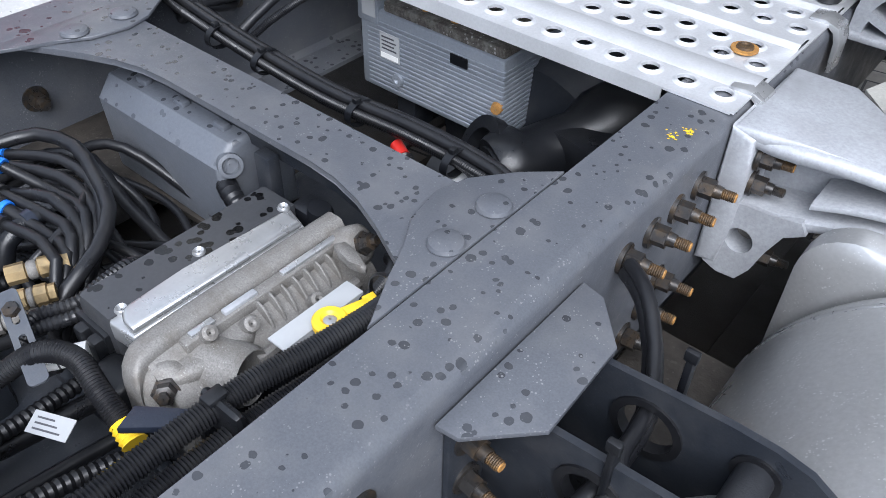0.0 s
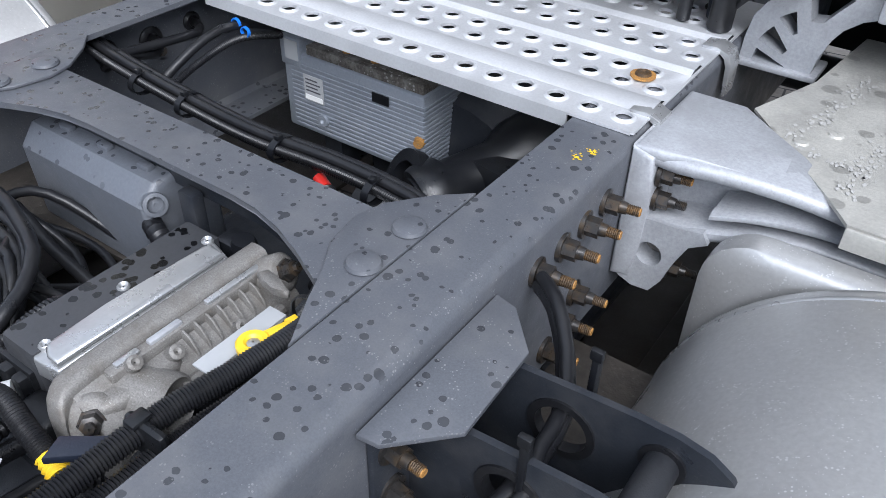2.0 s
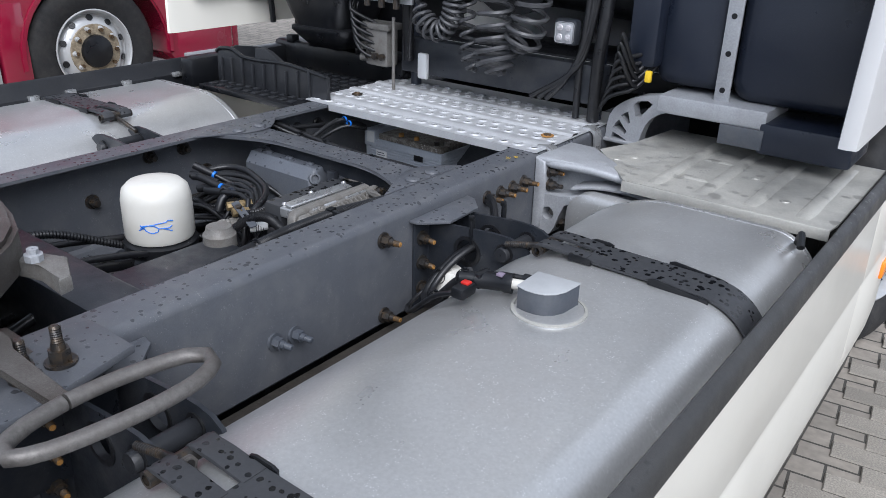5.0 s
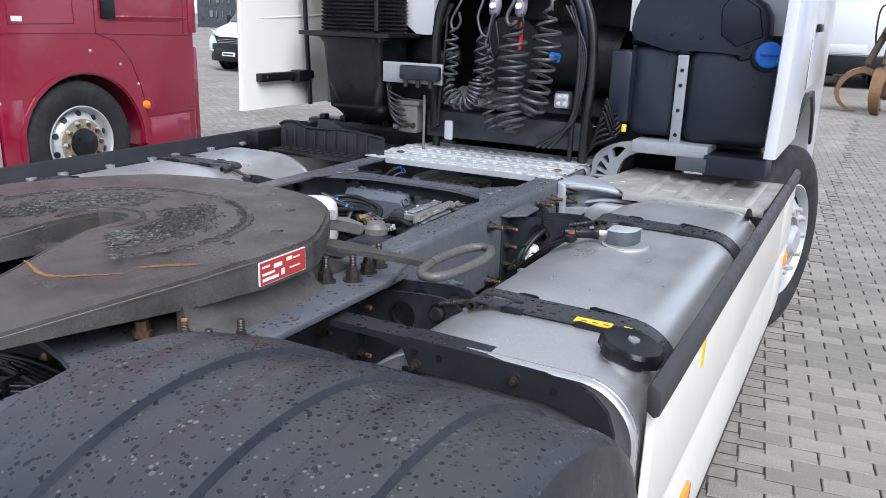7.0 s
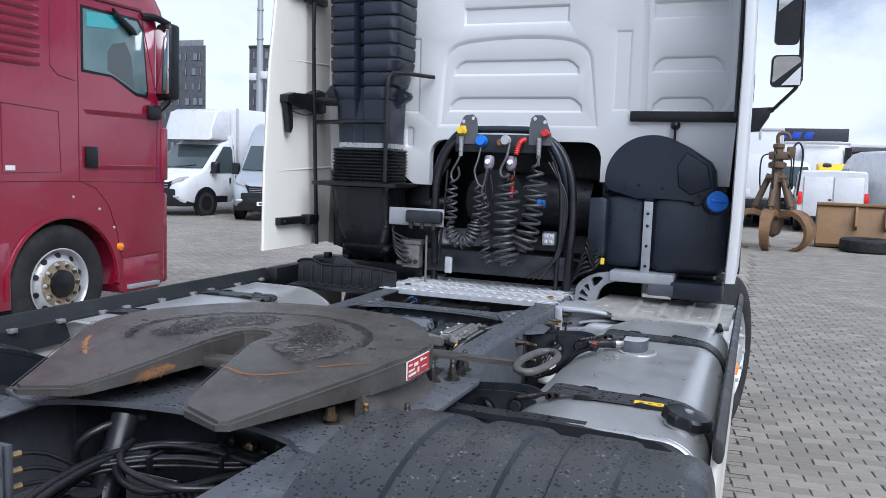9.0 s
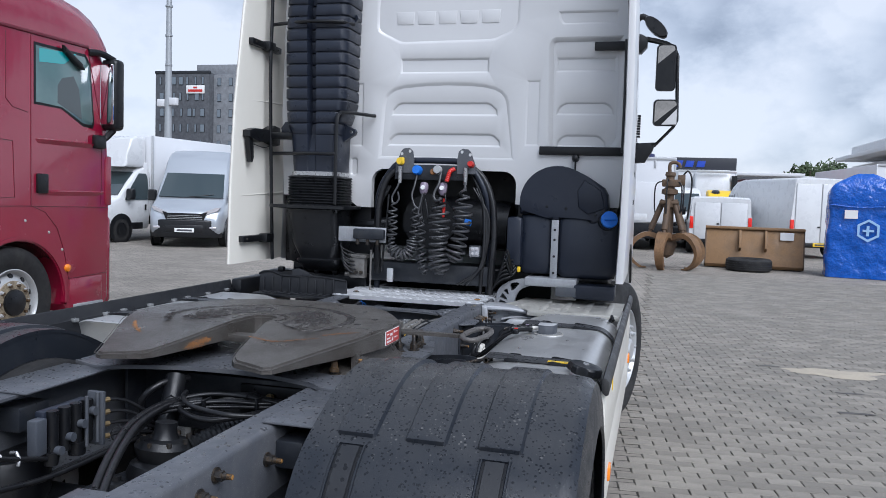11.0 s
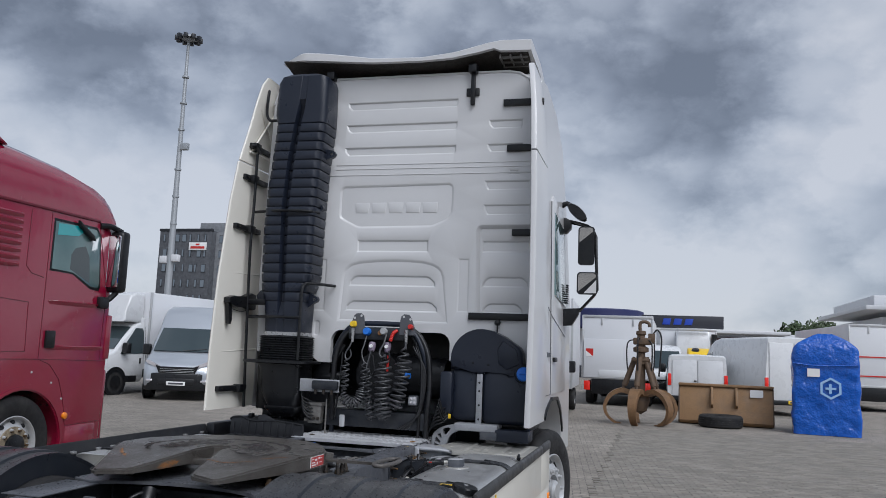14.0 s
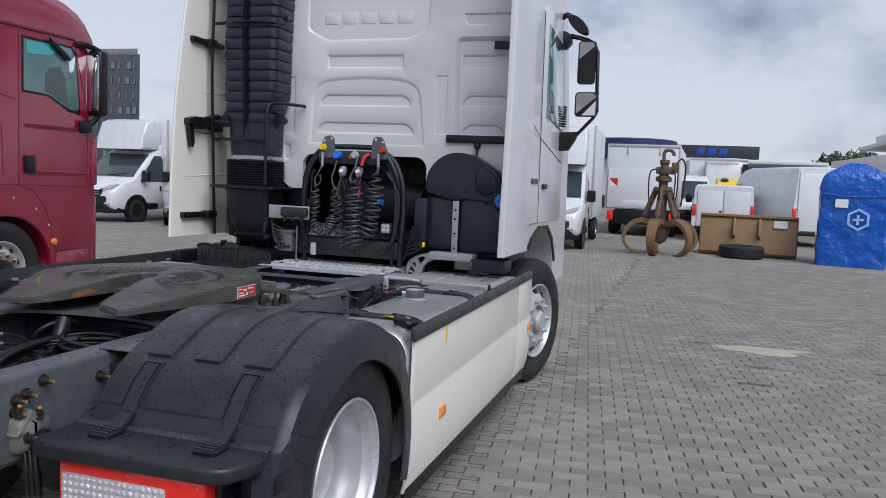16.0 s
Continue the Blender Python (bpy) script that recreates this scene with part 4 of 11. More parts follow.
# ---- cab ----
def cab():
    """The sleeper cab: a hollow shell with a rear wall that has an opening at its foot."""
    prof = [(1.62, 1.14), (1.62, 3.9), (1.70, 4.02), (2.05, 4.08), (2.7, 4.02), (3.25, 3.78), (3.62, 3.1), (3.78, 2.2), (3.84, 1.5), (3.86, 0.75), (3.2, 0.75), (3.16, 0.95), (3.0, 1.16), (2.75, 1.27), (2.35, 1.28), (2.05, 1.2), (1.95, 1.14)]
    bm = B()
    # body sides with an arch over the front wheel; narrower towards the roof
    outer = [(y, z, 1.24 - 0.05 * max(0, z - 2.2) / 1.8) for y, z in prof]
    left = [bm.verts.new((-x, y, z)) for y, z, x in outer]
    right = [bm.verts.new((x, y, z)) for y, z, x in outer]
    n = len(outer)
    for i in range(n):
        j = (i + 1) % n
        if i == 0:
            continue
        bm.faces.new((left[i], left[j], right[j], right[i]))
    bm.faces.new(left[::-1])
    bm.faces.new(right)
    bmesh.ops.bevel(bm, geom=[e for e in bm.edges if abs(e.verts[0].co.x - e.verts[1].co.x) < 0.1 and min(e.verts[0].co.z, e.verts[1].co.z) > 1.35], offset=0.05, segments=3, affect="EDGES")
    body = part("cab", bm, M["white"], truck, "white sleeper cab with embossed rear wall", 30)
    # rear wall
    op = [(0.515, 1.60), (0.515, 1.72), *arc(0.425, 1.73, 0.09, 5, 90, 5), *arc(-0.43, 1.73, 0.09, 90, 175, 5), (-0.52, 1.72), (-0.52, 1.545)]
    wall = [(-0.62, 1.545), (-0.72, 1.615), (-1.2, 1.615), (-1.225, 2.2), (-1.19, 3.80), (-1.15, 3.92), (-1.07, 3.99), (-0.95, 4.012), (0.93, 4.005), (1.03, 3.985), (1.11, 3.935), (1.15, 3.85), (1.175, 3.6), (1.225, 2.2), (1.2, 1.60)]
    def field(pts, depth, children=(), soft=0.016):
        return (pts, depth, children, soft)

    def rr(x0, x1, z0, z1, r=0.02, skew=0.0):
        """Rounded field; skew narrows its top."""
        pts = rounded(x0, x1, z0, z1, min(r, (z1 - z0) / 2.05, (x1 - x0) / 2.05), 4)
        return [(x + (skew * (1 if x < (x0 + x1) / 2 else -1) * (z - z0) / (z1 - z0)), z) for x, z in pts]

    def inset(pts, d):
        n = len(pts)
        area = sum(pts[i][0] * pts[(i + 1) % n][1] - pts[(i + 1) % n][0] * pts[i][1] for i in range(n))
        s = 1 if area > 0 else -1
        out = []
        for i in range(n):
            a, b, c = Vector(pts[i - 1]), Vector(pts[i]), Vector(pts[(i + 1) % n])
            e, f = (b - a).normalized(), (c - b).normalized()
            m = (Vector((-e.y, e.x)) + Vector((-f.y, f.x)))
            m = m / max(0.6, m.length_squared / 2)
            out.append(tuple(b + m * d * s))
        return out

    def press(bm, loop, fields, y):
        """Fill a panel and sink its fields into it."""
        rings = fill(bm, [loop] + [f[0] for f in fields], y)
        for ring, (pts, depth, children, soft) in zip(rings[1:], fields):
            mid = [bm.verts.new((x, y + depth * 0.2, z)) for x, z in inset(pts, soft * 0.35)]
            skin(bm, ring, mid)
            low = inset(pts, soft)
            floor_rings = press(bm, low, children, y + depth)
            skin(bm, mid, floor_rings[0])
        return rings
    def bar(x0, x1, z0, z1, c=0.035, up=False):
        """A pressed bar with two cut corners below, or above."""
        if up:
            return [(x0, z0), (x0 + 0.004, (z0 + z1) / 2), (x0 + c, z1 - 0.012), (x0 + 1.7 * c, z1), (x1 - 1.7 * c, z1), (x1 - c, z1 - 0.012), (x1 - 0.004, (z0 + z1) / 2), (x1, z0)]
        return [(x0, z1), (x1, z1), (x1 + 0.002, z0 + 0.35 * (z1 - z0)), (x1 - 0.3 * c, z0 + 0.004), (x1 - 0.6 * c, z0), (x0 + 1.5 * c, z0), (x0 + c, z0 + 0.008), (x0 + 0.25 * c, z0 + 0.45 * (z1 - z0))]
    logo = [(-0.517, 2.80), (-0.517, 3.0), (-0.507, 3.035), (-0.475, 3.056), (0.465, 3.072), (0.495, 3.05), (0.506, 3.01), (0.504, 2.825), (0.488, 2.78), (0.45, 2.742), (0.34, 2.695), (0.30, 2.688), (-0.31, 2.679), (-0.35, 2.685), (-0.47, 2.745), (-0.505, 2.77)]
    arch = [(-0.485, 1.885), (-0.462, 2.25), (-0.452, 2.315), (-0.425, 2.355), (-0.38, 2.388), (-0.304, 2.408), (-0.15, 2.422), (0.0, 2.427), (0.15, 2.424), (0.265, 2.414), (0.35, 2.395), (0.40, 2.368), (0.435, 2.33), (0.452, 2.28), (0.505, 1.885)]
    block = [(0.72, 1.94), (0.70, 2.66), (0.712, 2.695), (0.74, 2.712), (1.185, 2.715), (1.19, 2.05), (1.12, 1.94)]
    fields = [field(bar(-0.488, 0.513, 3.714, 3.795), 0.014), field(bar(-0.49, 0.512, 3.514, 3.596), 0.014), field(bar(-0.497, 0.508, 3.31, 3.394), 0.014),
              field(rr(-0.333, 0.303, 2.478, 2.588, 0.012), 0.013), field(logo, 0.012, (), 0.022),
              field(arch, 0.012, [field(bar(-0.394, 0.372, 2.19, 2.29, 0.045, True), 0.013), field(bar(-0.416, 0.398, 1.98, 2.078, 0.045, True), 0.013)], 0.026),
              field(block, 0.028, [field(rr(0.748, 1.145, 2.483, 2.587, 0.01), 0.012), field(bar(0.757, 1.145, 2.20, 2.294, 0.04, True), 0.012), field(bar(0.764, 1.10, 1.99, 2.08, 0.04, True), 0.012)], 0.03),
              field(rr(-0.69, -0.625, 1.76, 1.90, 0.028), 0.01), field(rr(0.556, 0.66, 1.99, 2.436, 0.012), 0.007), field(rr(-0.745, -0.592, 1.97, 2.426, 0.012), 0.007)]
    fields += [field(bar(0.773, 1.067, 3.514, 3.597, 0.03), 0.012), field(bar(0.764, 1.072, 3.314, 3.393, 0.03), 0.012), field(rr(0.957, 1.047, 3.122, 3.17, 0.008), 0.008), field(bar(0.753, 1.14, 2.995, 3.083, 0.03), 0.012), field(bar(0.75, 1.148, 2.788, 2.883, 0.03), 0.012)]
    loop = wall + op
    bm = B()
    press(bm, loop, fields, 1.571)
    rim, back = [[bm.verts.new((x, y, z)) for x, z in loop] for y in (1.571, 1.625)]
    skin(bm, rim, back)
    bmesh.ops.remove_doubles(bm, verts=bm.verts[:], dist=0.0002)
    bmesh.ops.recalc_face_normals(bm, faces=bm.faces[:])
    rw = part("rear_wall", bm, M["white"], body, smooth=28)
    for z, x0 in ((3.236, -0.56), (3.197, -0.56), (3.145, -0.66)):
        part("seam", box(B(), x0, 1.165, 1.567, 1.574, z - 0.0035, z + 0.0035, 0.002), M["white"], rw)
    # rounded bead along the roof's rear edge
    part("roof_bead", tube(B(), [(x, 1.573, z) for x, z in wall[4:13]], 0.012, 8, smooth=False), M["white"], rw)
    # raised mark in the framed field: plain bars for the lettering
    for k in range(5):
        x = -0.305 + 0.151 * k
        part("raised_mark", extr(B(), [(x - 0.058, 2.818), (x + 0.058, 2.818), (x + 0.066, 2.905), (x - 0.066, 2.905)], "y", 1.579, 1.585, 0.003), M["white"], rw)
    part("sticker", box(B(), -0.735, -0.68, 1.568, 1.572, 1.60, 1.685), M["greypl"], rw)
    part("sticker_sign", box(B(), -0.72, -0.695, 1.566, 1.569, 1.635, 1.665), M["yellow"], rw)
    for s in (1, -1):
        # added black sheets stand for the dark space below the wall
        part("bulkhead", box(B(), min(s * 0.53, s * 1.19), max(s * 0.53, s * 1.19), 1.60, 1.615, 1.13, 1.60), M["black"], body)
    part("cab_floor", box(B(), -1.15, 1.15, 1.64, 2.3, 1.05, 1.15, 0.01), M["black"], body)
    # dark back of the engine tunnel, behind the opening
    part("engine_tunnel", box(B(), -0.7, 0.7, 2.2, 2.26, 0.7, 1.9), M["black"], body)
    part("tunnel_roof", box(B(), -0.7, 0.7, 1.64, 2.2, 1.86, 1.9), M["black"], body)
    for s in (1, -1):
        part("tunnel_side", box(B(), min(s * 0.7, s * 0.66), max(s * 0.7, s * 0.66), 1.64, 2.2, 1.14, 1.86), M["black"], body)
    return body


cab_body = cab()


def side_fairing(s):
    """The curved white air deflector that stands back from the cab's corner."""
    bm = B()
    rings = []
    low = ((1.16, 0.98, 1.72, 1.272), (1.45, 0.955, 1.72, 1.282), (2.2, 0.99, 1.72, 1.285), (2.9, 1.05, 1.72, 1.27), (3.20, 1.085, 1.72, 1.257)) if s > 0 else ((1.145, 0.916, 1.72, 1.285), (1.62, 0.931, 1.72, 1.288), (2.0, 0.959, 1.72, 1.288), (2.2, 0.973, 1.72, 1.287), (2.52, 1.02, 1.72, 1.285), (2.84, 1.065, 1.72, 1.282), (3.19, 1.138, 1.72, 1.275))
    high = ((3.212, 1.085, 1.72, 1.257), (3.62, 1.16, 1.72, 1.235), (3.86, 1.24, 1.74, 1.205), (3.98, 1.34, 1.76, 1.18)) if s > 0 else ((3.205, 1.15, 1.72, 1.275), (3.52, 1.262, 1.72, 1.262), (3.77, 1.325, 1.74, 1.245), (3.93, 1.375, 1.75, 1.23), (4.01, 1.43, 1.76, 1.215))
    tk = 0.0 if s < 0 else 0.02
    for z, y0, y1, x in low:
        rings.append([(s * (x - 0.012 - tk / 2), y0, z), (s * (x - 0.003), y0 + 0.006, z), (s * x, y0 + 0.016, z), (s * x, y1, z), (s * (x - 0.02), y1, z), (s * (x - 0.028 - tk), y0 + 0.03, z), (s * (x - 0.022 - tk), y0 + 0.004, z)])
    loft(bm, rings)
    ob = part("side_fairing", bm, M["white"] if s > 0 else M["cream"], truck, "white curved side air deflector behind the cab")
    bm = B()
    rings = []
    for z, y0, y1, x in high:
        rings.append([(s * (x - 0.012 - tk / 2), y0, z), (s * (x - 0.003), y0 + 0.006, z), (s * x, y0 + 0.016, z), (s * x, y1, z), (s * (x - 0.02), y1, z), (s * (x - 0.028 - tk), y0 + 0.03, z), (s * (x - 0.022 - tk), y0 + 0.004, z)])
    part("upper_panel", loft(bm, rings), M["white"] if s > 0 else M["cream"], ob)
    bm = B()
    tube(bm, [(1.215, 1.42, 1.95), (1.215, 1.42, 2.3), (1.21, 1.43, 2.66)] if s > 0 else [(-1.20, 1.405, 1.15), (-1.20, 1.368, 1.72), (-1.20, 1.33, 2.45), (-1.20, 1.342, 2.9), (-1.20, 1.337, 3.30)], 0.0125, 8, 0.1)
    part("stay_tube", bm, M["black"], ob)
    if s > 0:
        for z, x in ((3.73, 0.90), (3.345, 0.94), (2.645, 1.0), (1.965, 0.665)):
            hb = box(B(), x, 1.235, 1.545, 1.575, z - 0.028, z + 0.028, 0.005)
            part("stay_bracket", hb, M["black"], ob)
    else:
        for z, ya, yb in ((1.307, 1.03, 1.474), (2.64, 1.12, 1.537), (3.077, 1.213, 1.61), (3.36, 1.267, 1.64)):
            part("stay_bracket", box(B(), -1.262, -1.222, ya, yb, z - 0.022, z + 0.022, 0.006), M["black"], ob)
            part("bracket_web", box(B(), -1.255, -1.19, 1.30, 1.39, z - 0.032, z + 0.03, 0.008), M["black"], ob)
            for y in (ya + 0.05, yb - 0.05):
                part("rivet", lathe(B(), [(0.008, 0), (0.006, 0.004), (0.001, 0.005)], (-1.222, y, z), (1, 0, 0), 8, False), M["steel"], ob)
        tube(b2 := B(), [(-1.215, 1.25, 3.345), (-1.19, 1.30, 3.35), (-1.17, 1.33, 3.30)], 0.018, 8)
        part("ball_end", b2, M["black"], ob)
        for (ya, za), (yb, zb) in (((1.30, 3.32), (1.62, 3.72)), ((1.36, 3.74), (1.66, 3.42)), ((1.26, 3.30), (1.70, 3.30))):
            part("stiffener", cyl(B(), (-1.226, ya, za), (-1.215, yb, zb), 0.009, seg=8), M["cream"], ob)
        for z in (1.6, 2.25, 2.8):
            part("stiffener", cyl(B(), (-1.268, 1.0 + 0.14 * (z - 1.2), z), (-1.268, 1.70, z + 0.03), 0.008, seg=8), M["cream"], ob)
        lat = part("latch", extr(B(), [(1.06, 2.04), (1.06, 2.0), (1.09, 1.985), (1.12, 1.99), (1.20, 1.965), (1.36, 1.985), (1.44, 1.955), (1.50, 1.965), (1.50, 2.09), (1.42, 2.10), (1.32, 2.055), (1.14, 2.06)], "x", -1.26, -1.20, 0.008), M["black"], ob, "black latch with a hook")
        part("latch_hook", extr(B(), [(1.07, 2.0), (1.125, 2.0), (1.135, 1.93), (1.145, 1.86), (1.125, 1.825), (1.10, 1.83), (1.105, 1.87), (1.085, 1.93)], "x", -1.25, -1.215, 0.006), M["black"], lat)
        part("latch_pin", cyl(B(), (-1.25, 1.40, 2.03), (-1.16, 1.40, 2.03), 0.022, seg=14), M["steel"], lat)
        part("latch_arm", box(B(), -1.22, -0.98, 1.34, 1.40, 2.0, 2.05, 0.012), M["black"], lat)
        part("pull_wire", tube(B(), [(-1.21, 1.12, 1.95), (-1.20, 1.25, 1.935), (-1.19, 1.36, 1.96)], 0.003, 6), M["black"], lat)
        tube(bm := B(), [(-1.225, 1.50, 3.90), (-1.20, 1.47, 3.90), (-1.19, 1.44, 3.80), (-1.19, 1.44, 3.68), (-1.15, 1.43, 3.62), (-1.07, 1.43, 3.62)], 0.013, 8)
        part("drain_hose", bm, M["black"], ob)
    return ob


side_fairing(1)
side_fairing(-1)


def roof_spoiler():
    """The curved roof deflector, seen from below, on two black struts."""
    n = 28
    rings = []
    def along(x, rows):
        for (a, p), (b, q) in zip(rows, rows[1:]):
            if x <= b:
                return p + (q - p) * (x - a) / (b - a)
        return rows[-1][1]
    upper = [(-1.10, 4.172), (-0.88, 4.221), (-0.70, 4.205), (-0.52, 4.181), (-0.21, 4.131), (0.217, 4.117), (0.50, 4.144), (0.78, 4.207), (0.89, 4.223), (1.14, 4.214)]
    lower = [(-1.10, 4.160), (-0.88, 4.142), (-0.654, 4.121), (-0.21, 4.083), (0.217, 4.074), (0.475, 4.083), (0.70, 4.118), (0.862, 4.152), (0.885, 4.122), (1.14, 4.113)]
    n = 44
    for i in range(n + 1):
        x = -1.10 + 2.24 * i / n
        zt, zl = along(x, upper), along(x, lower)
        ye = 1.42 + (0.10 * max(0.0, (-0.88 - x) / 0.22) if x < -0.88 else 0.0)
        rings.append([(x, ye + 0.02, zl), (x, ye, zl + 0.008), (x, ye, zt - 0.008), (x, ye + 0.012, zt), (x, 1.95, zt - 0.02), (x, 2.7, zt - 0.22), (x, 2.7, zt - 0.26), (x, 1.95, zl - 0.02)])
    sp = part("roof_spoiler", loft(B(), rings), M["white"], truck, "white curved roof air deflector with a dark underside", 35)
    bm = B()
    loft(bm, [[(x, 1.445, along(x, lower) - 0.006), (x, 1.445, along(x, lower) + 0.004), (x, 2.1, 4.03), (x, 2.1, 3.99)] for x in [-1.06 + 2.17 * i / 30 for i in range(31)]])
    # underside in a much darker brown than the white shell
    part("underside", bm, M["dark_brown"], sp, "dark brown underside")
    for k in range(3):
        part("end_rib", box(B(), 0.87 + 0.085 * k, 0.885 + 0.085 * k, 1.46, 1.72, 4.075, 4.115, 0.004), M["cast_dirty"], sp)
    for k in range(3):
        part("end_rib", box(B(), 0.87, 1.10, 1.49 + 0.08 * k, 1.502 + 0.08 * k, 4.082 - 0.008 * k, 4.112, 0.004), M["cast_dirty"], sp)
    for x in (-0.632, 0.64):
        bm = B()
        box(bm, x - 0.018, x + 0.018, 1.53, 1.565, 3.72, 4.06, 0.006)
        box(bm, x - 0.06, x + 0.05, 1.555, 1.585, 3.80, 3.87, 0.006)
        box(bm, x - 0.035, x + 0.035, 1.49, 1.57, 3.99, 4.06, 0.008)
        part("strut", bm, M["black"], sp)
    return sp


roof_spoiler()


def air_intake():
    """The tall ribbed air duct behind the cab, with its bellows and the filter housing below."""
    def along(z, rows):
        for (a, p), (b, q) in zip(rows, rows[1:]):
            if z >= b:
                return p + (q - p) * (z - a) / (b - a)
        return rows[-1][1]
    right = [(3.985, -0.64), (3.96, -0.582), (3.90, -0.564), (3.63, -0.558), (3.54, -0.560), (3.19, -0.594), (2.97, -0.604), (2.66, -0.614), (2.24, -0.618), (2.11, -0.664), (2.03, -0.67), (1.77, -0.678)]
    left = [(3.985, -0.93), (3.96, -0.985), (3.90, -1.02), (3.63, -1.034), (3.54, -1.012), (3.19, -1.038), (2.97, -1.060), (2.66, -1.072), (2.24, -1.064), (2.11, -1.052), (2.03, -1.02), (1.77, -1.0)]
    slot = [(3.98, -0.76), (3.67, -0.78), (3.54, -0.805), (3.19, -0.849), (2.81, -0.873), (2.23, -0.857), (1.77, -0.85)]
    levels = [(3.985, -0.05), (3.972, -0.02), (3.95, 0.0), (3.90, 0.0), (3.75, 0.0), (3.69, 0.0), (3.62, 0.0), (3.545, 0.0)]
    z = 3.535
    while z > 2.07:
        # each band bulges a little between narrow grooves
        levels += [(z, -0.009), (z - 0.0035, -0.001), (z - 0.008, 0.0015), (z - 0.066, 0.0015), (z - 0.0705, -0.001), (z - 0.074, -0.009)]
        z -= 0.0795
    levels += [(2.03, 0.0), (1.90, 0.0), (1.78, 0.0)]
    rings = []
    for zz, grow in levels:
        x0, x1, d = along(zz, left) - grow, along(zz, right) + grow, 0.15 + grow
        cs, cy = along(zz, slot), 1.42
        g = [(x, y, zz) for x, y in rounded(x0, x1, cy - d, cy + d, 0.055, 3)]
        deep = 0.065 * min(1.0, max(0.0, (3.72 - zz) / 0.05)) * min(1.0, max(0.0, (zz - 1.98) / 0.06))
        w = 0.026
        cut = [(cs - w - 0.006, cy - d, zz), (cs - w, cy - d + 0.004 + deep * 0.2, zz), (cs - w + 0.002, cy - d + 0.004 + deep, zz), (cs + w - 0.002, cy - d + 0.004 + deep, zz), (cs + w, cy - d + 0.004 + deep * 0.2, zz), (cs + w + 0.006, cy - d, zz)]
        rings.append(g[:12] + cut + g[12:])
    duct = part("air_intake_duct", loft(B(), rings), M["blue_black"], truck, "tall ribbed black plastic air intake duct", 32)
    bm = B()
    rings = []
    z, i = 1.748, 0
    while z > 1.545:
        w = 0.186 + (0.012 if i % 2 else 0.0)
        rings.append([(x, y, z) for x, y in rounded(-0.836 - w, -0.836 + w, 1.40 - w * 0.75, 1.40 + w * 0.75, 0.05, 3)])
        z -= 0.0095
        i += 1
    part("bellows", loft(bm, rings), M["black"], duct, "black rubber bellows")
    part("band", loft(B(), [[(x, y, z) for x, y in rounded(-1.006, -0.672, 1.264, 1.56, 0.05, 3)] for z in (1.752, 1.78)]), M["sheet"], duct, "bright metal clamp band")
    bm = B()
    rings = [[(x, y, z) for x, y in rounded(cx - w, cx + w, 1.40 - d, 1.40 + d, 0.05, 3)] for z, cx, w, d in ((1.548, -0.87, 0.285, 0.18), (1.528, -0.87, 0.285, 0.18), (1.52, -0.835, 0.20, 0.155), (1.49, -0.833, 0.182, 0.15), (1.30, -0.815, 0.172, 0.15), (1.225, -0.81, 0.145, 0.135), (1.185, -0.805, 0.13, 0.125), (1.18, -0.80, 0.155, 0.14), (1.165, -0.80, 0.155, 0.14), (1.10, -0.80, 0.10, 0.09))]
    part("filter_housing", loft(bm, rings), M["black"], duct, smooth=50)
    part("rear_shroud", extr(B(), [(-1.10, 1.51), (-0.99, 1.51), (-0.95, 1.16), (-0.99, 1.13), (-1.06, 1.15)], "y", 1.40, 1.56, 0.01), M["black"], duct)
    for z, x, h in ((3.295, -0.505, 0.055), (2.83, -0.585, 0.05), (2.06, -0.585, 0.05)):
        bm = holed(B(), [(-0.68, z - 0.075), (x - 0.03, z - h * 0.6), (x - 0.01, z - h * 0.4), (x, z), (x - 0.01, z + h * 0.4), (x - 0.03, z + h * 0.55), (-0.68, z + 0.06)], [(x - 0.033, z, 0.012)], 1.40, 1.44)
        part("lug", bm, M["blue_black"], duct)
    part("lug", extr(B(), [(-1.03, 2.0), (-1.12, 2.04), (-1.13, 2.08), (-1.10, 2.12), (-1.03, 2.14)], "y", 1.36, 1.42, 0.008), M["blue_black"], duct)
    for pts, st in (([(-0.50, 1.55, 2.185), (-0.62, 1.33, 2.185), (-0.655, 1.25, 2.16), (-0.66, 1.24, 2.0), (-0.66, 1.24, 1.56)], 0.04), ([(-1.2, 1.37, 1.90), (-0.9, 1.235, 1.90), (-0.66, 1.235, 1.90)], 0.1), ([(-1.2, 1.37, 2.795), (-0.9, 1.25, 2.785), (-0.64, 1.27, 2.78), (-0.60, 1.36, 2.78)], 0.1)):
        part("holder_tube", tube(B(), pts, 0.0125, 8, st), M["black"], duct)
    return duct


air_intake()


